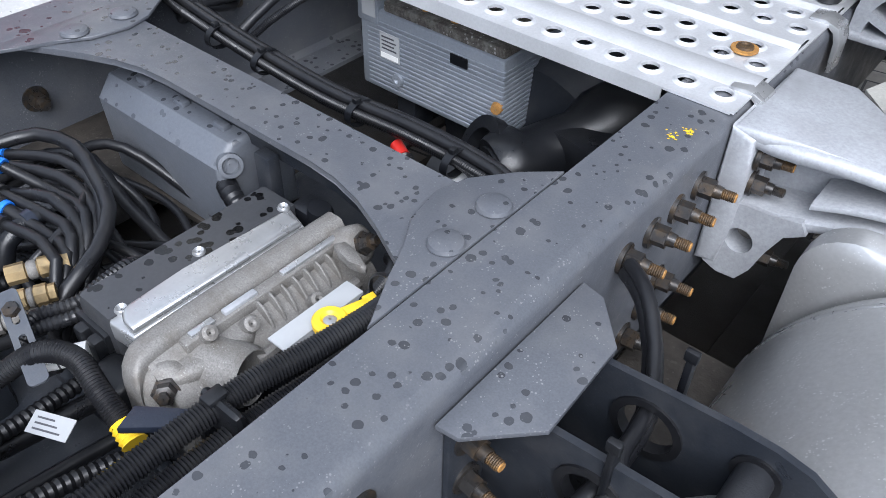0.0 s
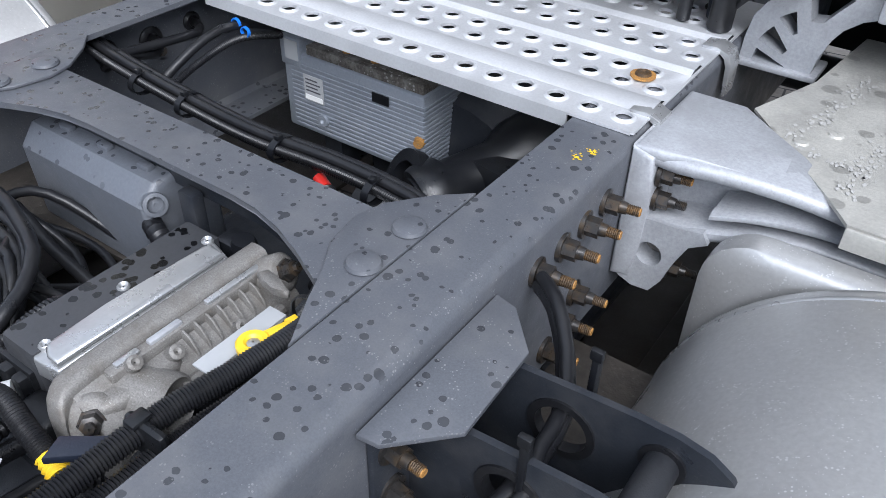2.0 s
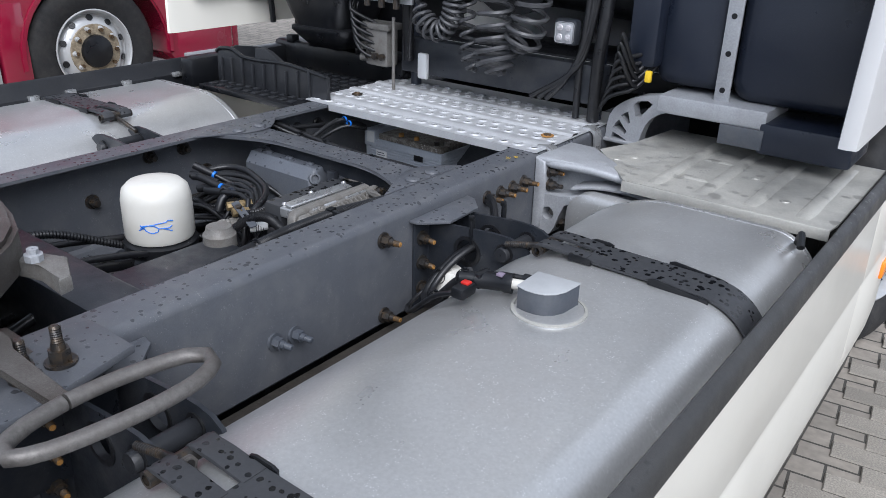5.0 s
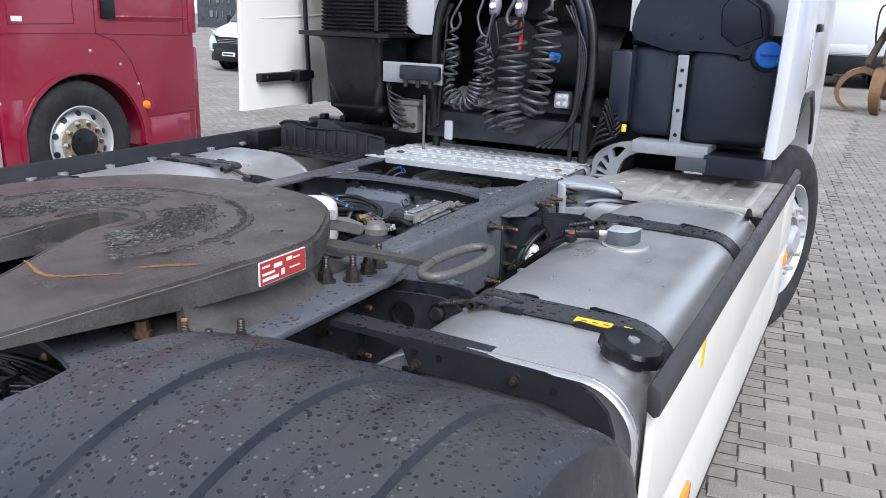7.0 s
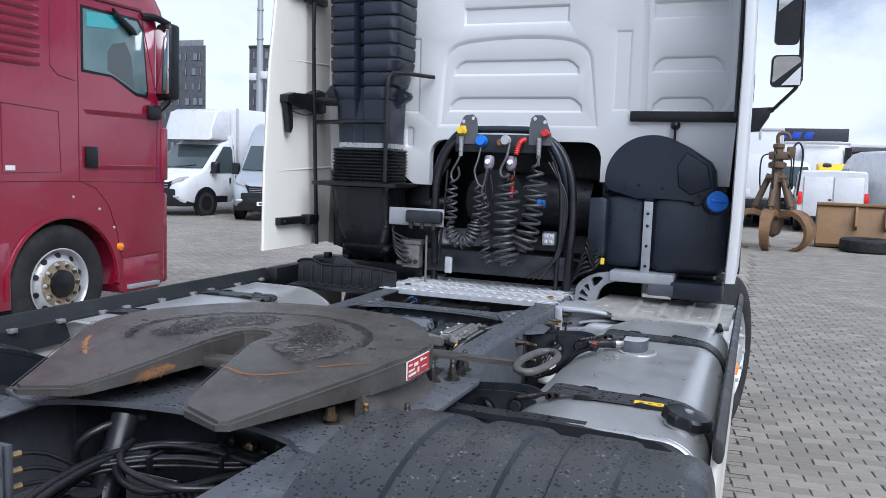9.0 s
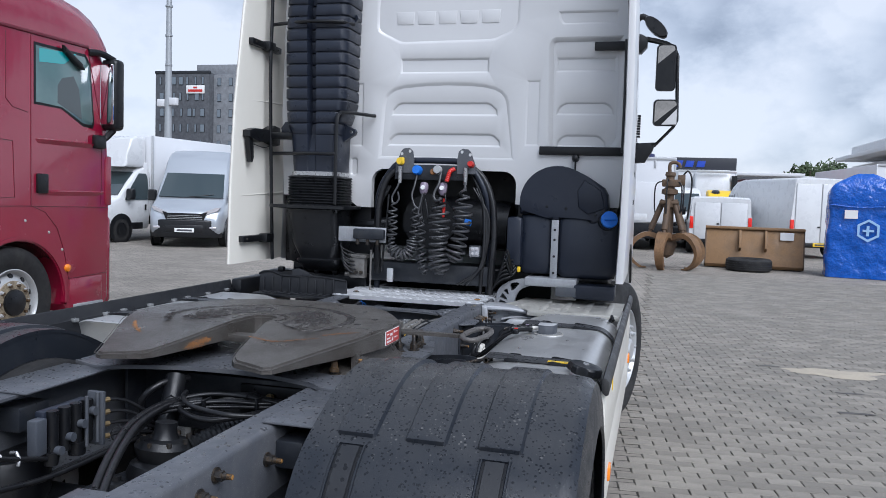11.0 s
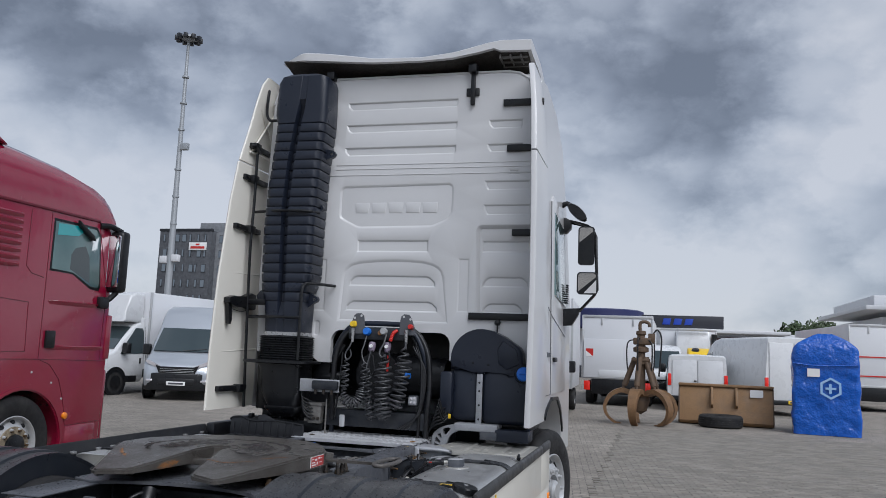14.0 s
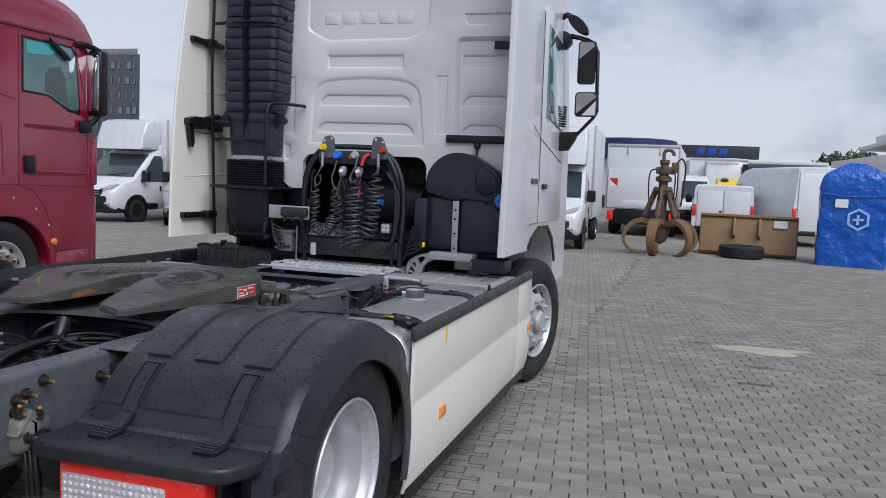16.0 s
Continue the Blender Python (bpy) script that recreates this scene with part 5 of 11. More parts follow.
def service_tank():
    """The black two-lobed liquid tank behind the cab on its light alloy tray, with a blue cap."""
    def lobe(x0, x1, z0, z1, y0, y1, r):
        return loft(B(), [[(x, y, z) for x, z in rounded(x0 + i, x1 - i, z0 + i, z1 - i, r, 5)] for y, i in ((y0, 0.03), (y0 + 0.012, 0.01), (y0 + 0.03, 0.0), (y1, 0.0))])
    t = part("service_tank", lobe(0.636, 0.848, 1.185, 1.56, 1.15, 1.29, 0.045), M["blue_black"], truck, "dark plastic liquid tank with a round cover and blue cap, behind the cab")
    part("second_lobe", lobe(0.868, 1.226, 1.17, 1.56, 1.14, 1.29, 0.055), M["blue_black"], t)
    prof = [(0.634, 1.55), (0.633, 1.60)] + [(0.86 + 0.226 * math.cos(radians(a)), 1.628 + 0.218 * math.sin(radians(a))) for a in range(172, 55, -9)] + [(1.03, 1.79), (1.135, 1.722), (1.158, 1.68), (1.165, 1.60), (1.155, 1.545), (1.09, 1.505), (1.06, 1.505), (1.03, 1.555), (0.90, 1.56), (0.885, 1.515), (0.83, 1.515), (0.81, 1.555)]
    part("cover", extr(B(), prof, "y", 1.128, 1.29, 0.022, seg=3), M["blue_black"], t, "rounded black plastic cover", 40)
    part("cover_facet", extr(B(), [(0.98, 1.70), (1.02, 1.765), (1.12, 1.705), (1.145, 1.60), (1.05, 1.56), (0.99, 1.60)], "y", 1.118, 1.135, 0.012, seg=2), M["blue_black"], t)
    for x, z in ((0.80, 1.60), (0.915, 1.59), (1.09, 1.56)):
        part("cover_clip", lathe(B(), [(0.001, 0), (0.009, 0), (0.007, 0.003), (0.001, 0.004)], (x, 1.128, z), (0, -1, 0), 10, False), M["black"], t)
    bm = lathe(B(), [(0.0, 0.0), (0.05, 0.0), (0.05, 0.02), (0.045, 0.026), (0, 0.028)], (1.172, 1.125, 1.532), (0.25, -1, 0.25), 24, False)
    cap = part("blue_cap", bm, M["bluep"], t, "blue screw cap")
    part("grip", box(B(), -0.035, 0.035, -0.007, 0.007, 0.026, 0.04, 0.004, m=Matrix.Translation((1.172, 1.125, 1.532)) @ Vector((0.25, -1, 0.25)).to_track_quat("Z", "Y").to_matrix().to_4x4()), M["bluep"], cap)
    part("cap_neck", cyl(B(), (1.15, 1.19, 1.52), (1.172, 1.125, 1.532), 0.06, seg=24), M["black"], t)
    part("strap", box(B(), 0.834, 0.877, 1.124, 1.132, 1.14, 1.52, 0.002), M["cast"], t, "light alloy strap with holes")
    for z in (1.2, 1.3, 1.4, 1.46):
        part("strap_hole", cyl(B(), (0.855, 1.1225, z), (0.855, 1.125, z), 0.008, seg=10), M["black"], t)
    tray = part("tray", box(B(), 0.69, 1.0, 1.08, 1.29, 1.118, 1.17, 0.006), M["cast"], t, "light alloy tray")
    part("tray_corner", box(B(), 0.985, 1.225, 1.075, 1.29, 1.055, 1.14, 0.01), M["blue_black"], t)
    part("tray_front", box(B(), 0.88, 1.0, 1.072, 1.078, 1.065, 1.12, 0.002), M["box"], t)
    # spoked support arm
    outline = [(0.505, 0.99), (0.506, 1.03), (0.512, 1.066), (0.525, 1.088), (0.543, 1.106), (0.575, 1.127), (0.615, 1.142), (0.66, 1.15), (0.71, 1.153), (0.71, 1.109), (0.668, 1.092), (0.645, 1.073), (0.632, 1.052), (0.622, 1.02), (0.618, 0.99)]
    def pocket(r0, r1, a0, a1, n=5):
        c = (0.622, 0.985)
        out_ = [(c[0] + r1 * math.cos(radians(a0 + (a1 - a0) * i / n)), c[1] + r1 * math.sin(radians(a0 + (a1 - a0) * i / n))) for i in range(n + 1)]
        inn = [(c[0] + r0 * math.cos(radians(a1 - 4 + (a0 - a1 + 8) * i / n)), c[1] + r0 * math.sin(radians(a1 - 4 + (a0 - a1 + 8) * i / n))) for i in range(n + 1)]
        return out_ + inn
    bm = B()
    loops = [outline, pocket(0.045, 0.098, 162, 180), pocket(0.06, 0.104, 137, 155), pocket(0.078, 0.112, 116, 130), [(0.597, 1.075), (0.588, 1.108), (0.60, 1.122), (0.632, 1.128), (0.648, 1.12), (0.632, 1.10), (0.615, 1.078)]]
    for ra, rb in zip(fill(bm, loops, 1.15), fill(bm, loops, 1.19)):
        skin(bm, ra, rb)
    arm = part("support_arm", bm, M["cast"], t, "cast aluminium support arm with open pockets")
    part("arm_foot", box(B(), 0.455, 0.63, 1.14, 1.22, 0.984, 0.995, 0.003), M["cast"], t)
    ball = part("knob", lathe(B(), [(0.001, -0.024), (0.017, -0.017), (0.024, 0), (0.017, 0.017), (0.001, 0.024)], (0.945, 1.27, 1.90), (0, 1, 0), 14), M["black"], t)
    part("knob_stem", cyl(B(), (0.945, 1.27, 1.82), (0.945, 1.27, 1.90), 0.006), M["black"], t)
    # the whole set stands close to the cab
    pivot = Matrix.Translation((1.462, -2.569, 1.669))
    t.matrix_basis = pivot @ Matrix.Scale(1.07, 4) @ pivot.inverted()
    return t


service_tank()


def cab_side():
    """Door lines, glass, mirrors and grille strip on the cab's right side."""
    x = 1.2405
    w = lambda z: x - 0.05 * max(0, z - 2.2) / 1.8
    door = part("door_panel", extr(B(), [(2.33, 1.34), (2.33, 3.05), (2.45, 3.12), (3.25, 3.05), (3.42, 2.2), (3.42, 1.34)], "x", 1.19, 1.2465, 0.003), M["white"], cab_body, "white cab door")
    for v in door.data.vertices:
        v.co.x -= 0.05 * max(0, v.co.z - 2.2) / 1.8
    gl = part("door_window", extr(B(), [(2.50, 2.22), (2.50, 2.98), (3.18, 2.93), (3.33, 2.16)], "x", 1.21, 1.2485, 0.003), M["cabglass"], door)
    for v in gl.data.vertices:
        v.co.x -= 0.05 * max(0, v.co.z - 2.2) / 1.8
    for y0, z0, y1, z1 in ((2.325, 1.34, 2.325, 3.05), (1.72, 1.34, 2.325, 1.34), (1.72, 2.16, 2.33, 2.02), (2.33, 2.02, 3.42, 1.86)):
        a, b = Vector((w(z0), y0, z0)), Vector((w(z1), y1, z1))
        part("panel_gap", cyl(B(), a, b, 0.003, seg=6), M["box"], cab_body)
    part("side_sign", box(B(), 1.2405, 1.243, 2.0, 2.24, 1.66, 1.70), M["box"], cab_body)
    part("door_handle", box(B(), 1.243, 1.268, 2.40, 2.56, 1.62, 1.66, 0.008), M["black"], door)
    ch = [(3.0, 1.165), (2.75, 1.275), (2.35, 1.285), (2.05, 1.205), (1.95, 1.145)]
    b = B()
    loft(b, [[(1.20, y, z), (1.255, y, z), (1.26, y, z + 0.03), (1.20, y, z + 0.03)] for y, z in ((3.2, 0.95), (3.16, 1.0), *ch)])
    part("wheel_arch_trim", b, M["black"], cab_body)
    # mirrors
    mr = part("mirror_arm", loft(B(), [[(px - 0.014, py - 0.03, pz), (px, py - 0.035, pz + 0.016), (px + 0.014, py - 0.03, pz), (px + 0.014, py + 0.03, pz), (px, py + 0.035, pz - 0.016), (px - 0.014, py + 0.03, pz)] for px, py, pz in ((1.23, 3.27, 2.99), (1.29, 3.25, 3.015), (1.37, 3.22, 2.992), (1.46, 3.20, 2.962), (1.515, 3.20, 2.93), (1.545, 3.20, 2.86), (1.553, 3.20, 2.60), (1.563, 3.20, 2.33), (1.535, 3.20, 2.275), (1.47, 3.21, 2.205), (1.40, 3.22, 2.13), (1.33, 3.25, 2.115), (1.24, 3.27, 2.11))]), M["black"], cab_body, "black mirror arm")
    part("arm_foot", extr(B(), [(1.20, 2.90), (1.20, 3.06), (1.25, 3.05), (1.30, 3.02), (1.295, 2.95), (1.25, 2.90)], "y", 3.20, 3.33, 0.015), M["black"], mr)
    part("arm_foot", extr(B(), [(1.22, 1.97), (1.22, 2.14), (1.40, 2.15), (1.38, 2.08), (1.32, 1.98)], "y", 3.20, 3.30, 0.012), M["black"], mr)

    def glass(nm, x0, x1, z0, z1, back):
        h = part(nm, loft(B(), [[(px, y, pz) for px, pz in rounded(x0 + i, x1 - i, z0 + i, z1 - i, 0.035, 4)] for y, i in ((3.14, 0.0), (3.16, -0.004), (3.22, 0.01), (3.26, 0.05))]), back, mr)
        gl = part("mirror_glass", loft(B(), [[(px, y, pz) for px, pz in rounded(x0 + 0.01, x1 - 0.01, z0 + 0.01, z1 - 0.01, 0.03, 4)] for y in (3.136, 3.139)]), M["mirror"], h)
        gl.matrix_basis = Matrix.Translation((x1, 3.136, z1)) @ Matrix.Rotation(radians(6), 4, "X") @ Matrix.Rotation(radians(5), 4, "Z") @ Matrix.Translation((-x1, -3.136, -z1))
        return h
    glass("main_mirror", 1.379, 1.533, 2.572, 2.95, M["black"])
    wm = glass("wide_mirror", 1.372, 1.565, 2.284, 2.498, M["black"])
    part("white_edge", extr(B(), [(1.44, 2.29), (1.56, 2.292), (1.56, 2.42)], "y", 3.112, 3.12, 0.0), M["white"], wm)
    rm = part("ramp_mirror", loft(B(), [[(1.36 + 0.105 * u * math.cos(a) * 0.88 + 0.045 * u * math.sin(a) * 0.6, y, 3.10 - 0.105 * u * math.cos(a) * 0.75 + 0.045 * u * math.sin(a)) for a in [math.tau * q / 18 for q in range(18)]] for y, u in ((3.14, 0.9), (3.16, 1.0), (3.24, 0.95), (3.28, 0.6))]), M["black"], mr)
    part("ramp_arm", tube(B(), [(1.20, 3.25, 3.18), (1.25, 3.23, 3.20), (1.31, 3.22, 3.16)], 0.026, 10), M["black"], rm)
    for k in range(9):
        part("grille_fin", box(B(), 1.245, 1.268, 3.30, 3.40, 2.20 + 0.022 * k, 2.212 + 0.022 * k, 0.002), M["black"], cab_body)


cab_side()

# ---- fifth wheel ----
def fifth_wheel():
    half = [(0.0, -0.38), (0.10, -0.385), (0.2, -0.41), (0.27, -0.437), (0.32, -0.475), (0.37, -0.53), (0.415, -0.60), (0.463, -0.69), (0.495, -0.76), (0.505, -0.80), (0.505, -0.97), (0.47, -1.10), (0.392, -1.28), (0.31, -1.475), (0.282, -1.487), (0.165, -1.44), (0.142, -1.41), (0.115, -1.31), (0.085, -1.17), (0.056, -1.03), (0.05, -0.97), (0.05, -0.93), (0.042, -0.895), (0.022, -0.875), (0.0, -0.87)]
    outline = half + [(-x, y) for x, y in half[::-1][1:-1]]
    zt = lambda y: 1.138 - 0.136 * max(0.0, -1.02 - y)
    bm = extr(B(), outline, "z", 1.068, 1.138)
    bmesh.ops.triangulate(bm, faces=[f for f in bm.faces if len(f.verts) > 4])
    # long cuts keep the fold between the flat table and the sloping wings straight
    bmesh.ops.bisect_plane(bm, geom=bm.verts[:] + bm.edges[:] + bm.faces[:], plane_co=(0, -1.02, 0), plane_no=(0, 1, 0))
    top = [e for e in bm.edges if all(v.co.z > 1.1 for v in e.verts) and e.calc_face_angle(0) > 0.5]
    bmesh.ops.bevel(bm, geom=top, offset=0.009, segments=2, affect="EDGES")
    for v in bm.verts:
        back = max(0.0, -1.02 - v.co.y)
        v.co.z -= (0.136 if v.co.z > 1.1 else 0.03) * back
    fw = part("fifth_wheel", bm, M["plate5"], truck, "greasy dark steel fifth wheel coupling plate with rust marks", 30)

    def ring_sector(r0, r1, a0, a1, z, material, name, cy=-0.93, jag=0.0):
        n = 60
        rnd = random.Random(int(r0 * 1000 + a0))
        inn, out = [], []
        for i in range(n + 1):
            a = radians(a0 + (a1 - a0) * i / n)
            j0, j1 = rnd.uniform(-jag, jag), rnd.uniform(-jag, jag)
            inn.append(((r0 + j0) * math.cos(a), cy + (r0 + j0) * math.sin(a)))
            out.append(((r1 + j1) * math.cos(a), cy + (r1 + j1) * math.sin(a)))
        b = B()
        loft(b, [[(x0, y0, z - 0.001), (x1, y1, z - 0.001), (x1 - (x1 - x0) * 0.1, y1 - (y1 - y0) * 0.1, z + 0.0012), (x0 + (x1 - x0) * 0.1, y0 + (y1 - y0) * 0.1, z + 0.0012)] for (x0, y0), (x1, y1) in zip(inn, out)])
        return part(name, b, material, fw)
    # bright wear along the edges of the wings
    for m in (1, -1):
        for run in ([(0.508, -0.99), (0.473, -1.105), (0.394, -1.284), (0.313, -1.476)], [(0.31, -1.482), (0.283, -1.491), (0.164, -1.444)], [(0.142, -1.413), (0.114, -1.312), (0.084, -1.172), (0.055, -1.032)]):
            line = [(m * x, y, zt(y) - 0.0035) for x, y in run]
            part("edge_wear", tube(B(), line, 0.0011, 6, 0.03, smooth=False), M["pin"], fw)
    Z = 1.1385
    ring_sector(0.335, 0.352, 0, 180, Z, M["grease"], "grease_groove", jag=0.003)
    ring_sector(0.09, 0.105, -30, 210, Z, M["grease"], "wear_ring", jag=0.001)
    # worm-like ridges of old grease
    rnd = random.Random(4)
    b = B()
    for k in range(3000):
        a = radians(rnd.choice((rnd.uniform(-38, 72), rnd.uniform(102, 212))))
        q = rnd.choice((rnd.uniform(0.135, 0.28), rnd.uniform(0.15, 0.25), 0.335)) + rnd.gauss(0, 0.007)
        c = Vector((q * math.cos(a), -0.93 + q * math.sin(a), Z))
        tdir = a + math.pi / 2 + rnd.gauss(0, 0.5)
        ln, wd = rnd.uniform(0.004, 0.013), rnd.uniform(0.0007, 0.0017)
        u, v = Vector((math.cos(tdir), math.sin(tdir), 0)), Vector((-math.sin(tdir), math.cos(tdir), 0))
        bend = v * rnd.uniform(-0.004, 0.004)
        rows = []
        for f, h in ((-1, 0.1), (-0.4, 1), (0.4, 1), (1, 0.1)):
            p = c + u * ln * f + bend * (1 - f * f)
            rows.append([p - v * wd * (0.4 + 0.6 * h), p + Vector((0, 0, 0.0018 * h)), p + v * wd * (0.4 + 0.6 * h)])
        loft(b, rows)
    gr = part("dried_grease", b, M["grease"], fw, "dark ridges of dried grease")
    for a in (30, 70, 110, 150):
        x, y = 0.1 * math.cos(radians(a)), -0.93 + 0.1 * math.sin(radians(a))
        part("screw", lathe(B(), [(0, 0), (0.009, 0), (0.008, 0.002), (0, 0.002)], (x, y, Z), (0, 0, 1), 12, False), M["steel"], fw)
    for x, y in ((0.38, -0.92), (-0.38, -0.92), (0.40, -0.78), (0.30, -0.60)):
        part("dimple", lathe(B(), [(0, 0), (0.014, 0), (0.012, 0.0015), (0, 0.002)], (x, y, 1.138), (0, 0, 1), 16, False), M["grease"], fw)

    def rust(pts, n, spread, seed, side=None):
        """Fine specks and hairline scratches of rust, drifting along a line."""
        rnd = random.Random(seed)
        b = B()
        line = spline(pts, 0.006)
        for k in range(n):
            f = min(0.999, max(0.0, rnd.random() + 0.12 * math.sin(k * 0.7)))
            i = min(len(line) - 2, int(f * (len(line) - 1)))
            along = (line[i + 1] - line[i]).normalized()
            across = along.cross(Vector((0, 0, 1))).normalized() if side is None else Vector((0, 0, 1))
            fade = 0.35 + 0.65 * math.sin(math.pi * f)
            c = line[i] + across * rnd.gauss(0, spread * fade) + along * rnd.gauss(0, 0.006)
            if side is None:
                c.z = zt(c.y) + 0.0004
                d = Vector((along.x, along.y, 0.136 * along.y if c.y < -1.02 else 0.0))
            else:
                c.z = min(1.108, max(1.058, c.z))
                d = along
            size = rnd.uniform(0.4, 1.0) ** 2
            ln, wd = 0.0065 * size, 0.0017 * size + 0.0004
            if side is not None:
                ln, wd = 0.0032 * size, 0.0022 * size
            nrm = Vector((0, 0, 0.0005)) if side is None else Vector(side) * 0.0006
            b.faces.new([b.verts.new(c + nrm + d * ln * math.cos(t) * rnd.uniform(0.6, 1.2) + across * wd * math.sin(t) * rnd.uniform(0.5, 1.3)) for t in [math.tau * m / 6 for m in range(6)]])
        return part("rust_mark", b, M["rustpatch"], fw)
    rust([(0.10, -1.20, 1.11), (0.20, -1.225, 1.11), (0.32, -1.16, 1.12)], 420, 0.0022, 1)
    rust([(0.33, -1.12, 1.12), (0.38, -1.085, 1.13), (0.43, -1.06, 1.13)], 240, 0.003, 2)
    rust([(-0.40, -1.13, 1.12), (-0.36, -1.19, 1.12), (-0.30, -1.25, 1.11)], 260, 0.005, 3)
    rust([(-0.069, -1.185, 1.088), (-0.082, -1.24, 1.083), (-0.093, -1.29, 1.076)], 1000, 0.008, 5, (1, 0, 0))
    # type plate on the side: bars in place of the lettering
    lb = part("type_plate", box(B(), 0.5045, 0.5085, -0.975, -0.825, 1.078, 1.127), M["label_red"], fw, "red type plate with white print")
    for y0, y1, z0, z1 in ((-0.969, -0.945, 1.114, 1.1185), (-0.969, -0.93, 1.0975, 1.103), (-0.969, -0.918, 1.0845, 1.0915), (-0.932, -0.905, 1.107, 1.1165), (-0.908, -0.897, 1.086, 1.100), (-0.89, -0.872, 1.1125, 1.121), (-0.868, -0.845, 1.113, 1.1165), (-0.88, -0.845, 1.0935, 1.0965)):
        part("print_bar", box(B(), 0.5085, 0.5092, y0, y1, z0, z1), M["paper"], lb)
    part("plate_edge", box(B(), 0.5042, 0.5078, -0.9765, -0.8235, 1.0765, 1.1285), M["paper"], lb)
    # lock bar in the throat, bearing blocks and the pull handle
    part("lock_bar", extr(B(), [(-0.12, -1.06), (0.10, -1.07), (0.08, -1.0), (-0.13, -1.01)], "z", 1.06, 1.09, 0.006), M["plate5"], fw)
    for s in (1, -1):
        prof = [(-1.2, 1.0), (-1.1, 1.02), (-1.02, 1.06), (-0.98, 1.10), (-0.74, 1.10), (-0.70, 1.06), (-0.60, 1.02), (-0.52, 1.0)]
        bb = part("bearing_block", extr(B(), prof, "x", min(s * 0.34, s * 0.455), max(s * 0.34, s * 0.455), 0.006), M["plate5"], fw)
        # the foot of the block flares out onto the mounting plate
        flare = []
        for q in range(9):
            y_ = -1.14 + 0.05 * q
            e = 0.75 + 0.25 * math.sin(math.pi * q / 8)
            flare.append([(s * 0.44, y_, 1.075), (s * 0.458, y_, 1.072), (s * (0.458 + 0.008 * e), y_, 1.045), (s * (0.458 + 0.025 * e), y_, 1.02), (s * (0.458 + 0.055 * e), y_, 1.006), (s * (0.458 + 0.06 * e), y_, 1.001), (s * 0.44, y_, 1.001)])
        part("foot_flare", loft(B(), flare), M["plate5"], bb, smooth=60)
        part("bearing_bolt", lathe(B(), [(0.001, 0), (0.017, 0), (0.017, 0.012), (0.012, 0.014), (0.012, 0.034), (0.001, 0.034)], (s * 0.40, -1.19, 1.015), (0, 0, 1), 8, False), M["stud"], bb)
    fx = lambda x: (x + 0.048) / 1.065
    part("pull_rod", extr(B(), [(fx(0.22), -0.66), (fx(0.50), -0.645), (fx(0.53), -0.635), (fx(0.69), -0.632), (fx(0.69), -0.604), (fx(0.53), -0.60), (fx(0.50), -0.585), (fx(0.22), -0.59)], "z", 1.064, 1.078, 0.002), M["plate5"], fw, "flat steel pull bar")
    b = B()
    loop = [(0.702, -0.62, 1.074), (0.712, -0.675, 1.074), (0.733, -0.712, 1.074), (0.757, -0.715, 1.074), (0.777, -0.68, 1.074), (0.79, -0.62, 1.075), (0.797, -0.55, 1.076), (0.793, -0.485, 1.077), (0.775, -0.445, 1.078), (0.75, -0.435, 1.078), (0.728, -0.455, 1.077), (0.712, -0.51, 1.076), (0.703, -0.57, 1.075), (0.702, -0.615, 1.074)]
    tube(b, [(fx(x), y, z) for x, y, z in loop], 0.0112, 10, 0.02)
    part("pull_handle", b, M["pin"], fw, "bare steel loop handle", 60)
    lt = part("catch_arm", extr(B(), [(fx(0.25), -0.42), (fx(0.31), -0.395), (fx(0.385), -0.43), (fx(0.39), -0.455), (fx(0.31), -0.44), (fx(0.25), -0.47)], "z", 1.055, 1.085, 0.005), M["cast_dirty"], fw)
    part("catch_bolt", lathe(B(), [(0.001, 0), (0.016, 0), (0.016, 0.012), (0.010, 0.013), (0.010, 0.022), (0.001, 0.022)], (fx(0.285), -0.44, 1.085), (0, 0, 1), 8, False), M["cast"], fw)
    part("handle_catch", box(B(), 0.13, 0.33, -0.47, -0.40, 1.03, 1.075, 0.01, m=Matrix.Rotation(radians(-12), 4, "Z")), M["cast_dirty"], fw)
    return fw


fw = fifth_wheel()
fw.matrix_basis = Matrix.Translation((-0.048, 0, 0)) @ Matrix.Scale(1.065, 4, (1, 0, 0))


def mounting_plate():
    """The bowed plate that carries the coupling, with studs at its ends."""
    edge_back = [(-0.575, -1.335), (-0.455, -1.385), (-0.40, -1.375)] + [(x, -1.345 + 0.08 * (1 - (x / 0.38) ** 2)) for x in [-0.36 + 0.06 * i for i in range(13)]] + [(0.40, -1.375), (0.455, -1.385), (0.575, -1.335)]
    outline = edge_back + [(0.58, -0.62), (0.53, -0.42), (0.40, -0.42), (0.36, -0.58), (-0.36, -0.58), (-0.40, -0.42), (-0.53, -0.42), (-0.58, -0.62)]
    mp = part("mounting_plate", extr(B(), outline, "z", 0.988, 1.003, 0.002), M["frame"], truck, "dark bowed mounting plate bolted over the chassis rails")
    for s in (1, -1):
        for x, y in ((0.453, -0.694), (0.502, -0.65), (0.496, -0.577), (0.494, -0.521)):
            bolt(mp, (s * x, y, 1.003), (0, 0, 1), 0.0165, 0.05, thread=M["steel"])
        for x, y in ((0.463, -1.16), (0.377, -1.18), (0.515, -1.24), (0.535, -1.17), (0.55, -1.10)):
            bolt(mp, (s * x, y, 1.003), (0, 0, 1), 0.0145, 0.04, thread=M["stud"] if x < 0.47 else M["steel"])
    return mp


mounting_plate()
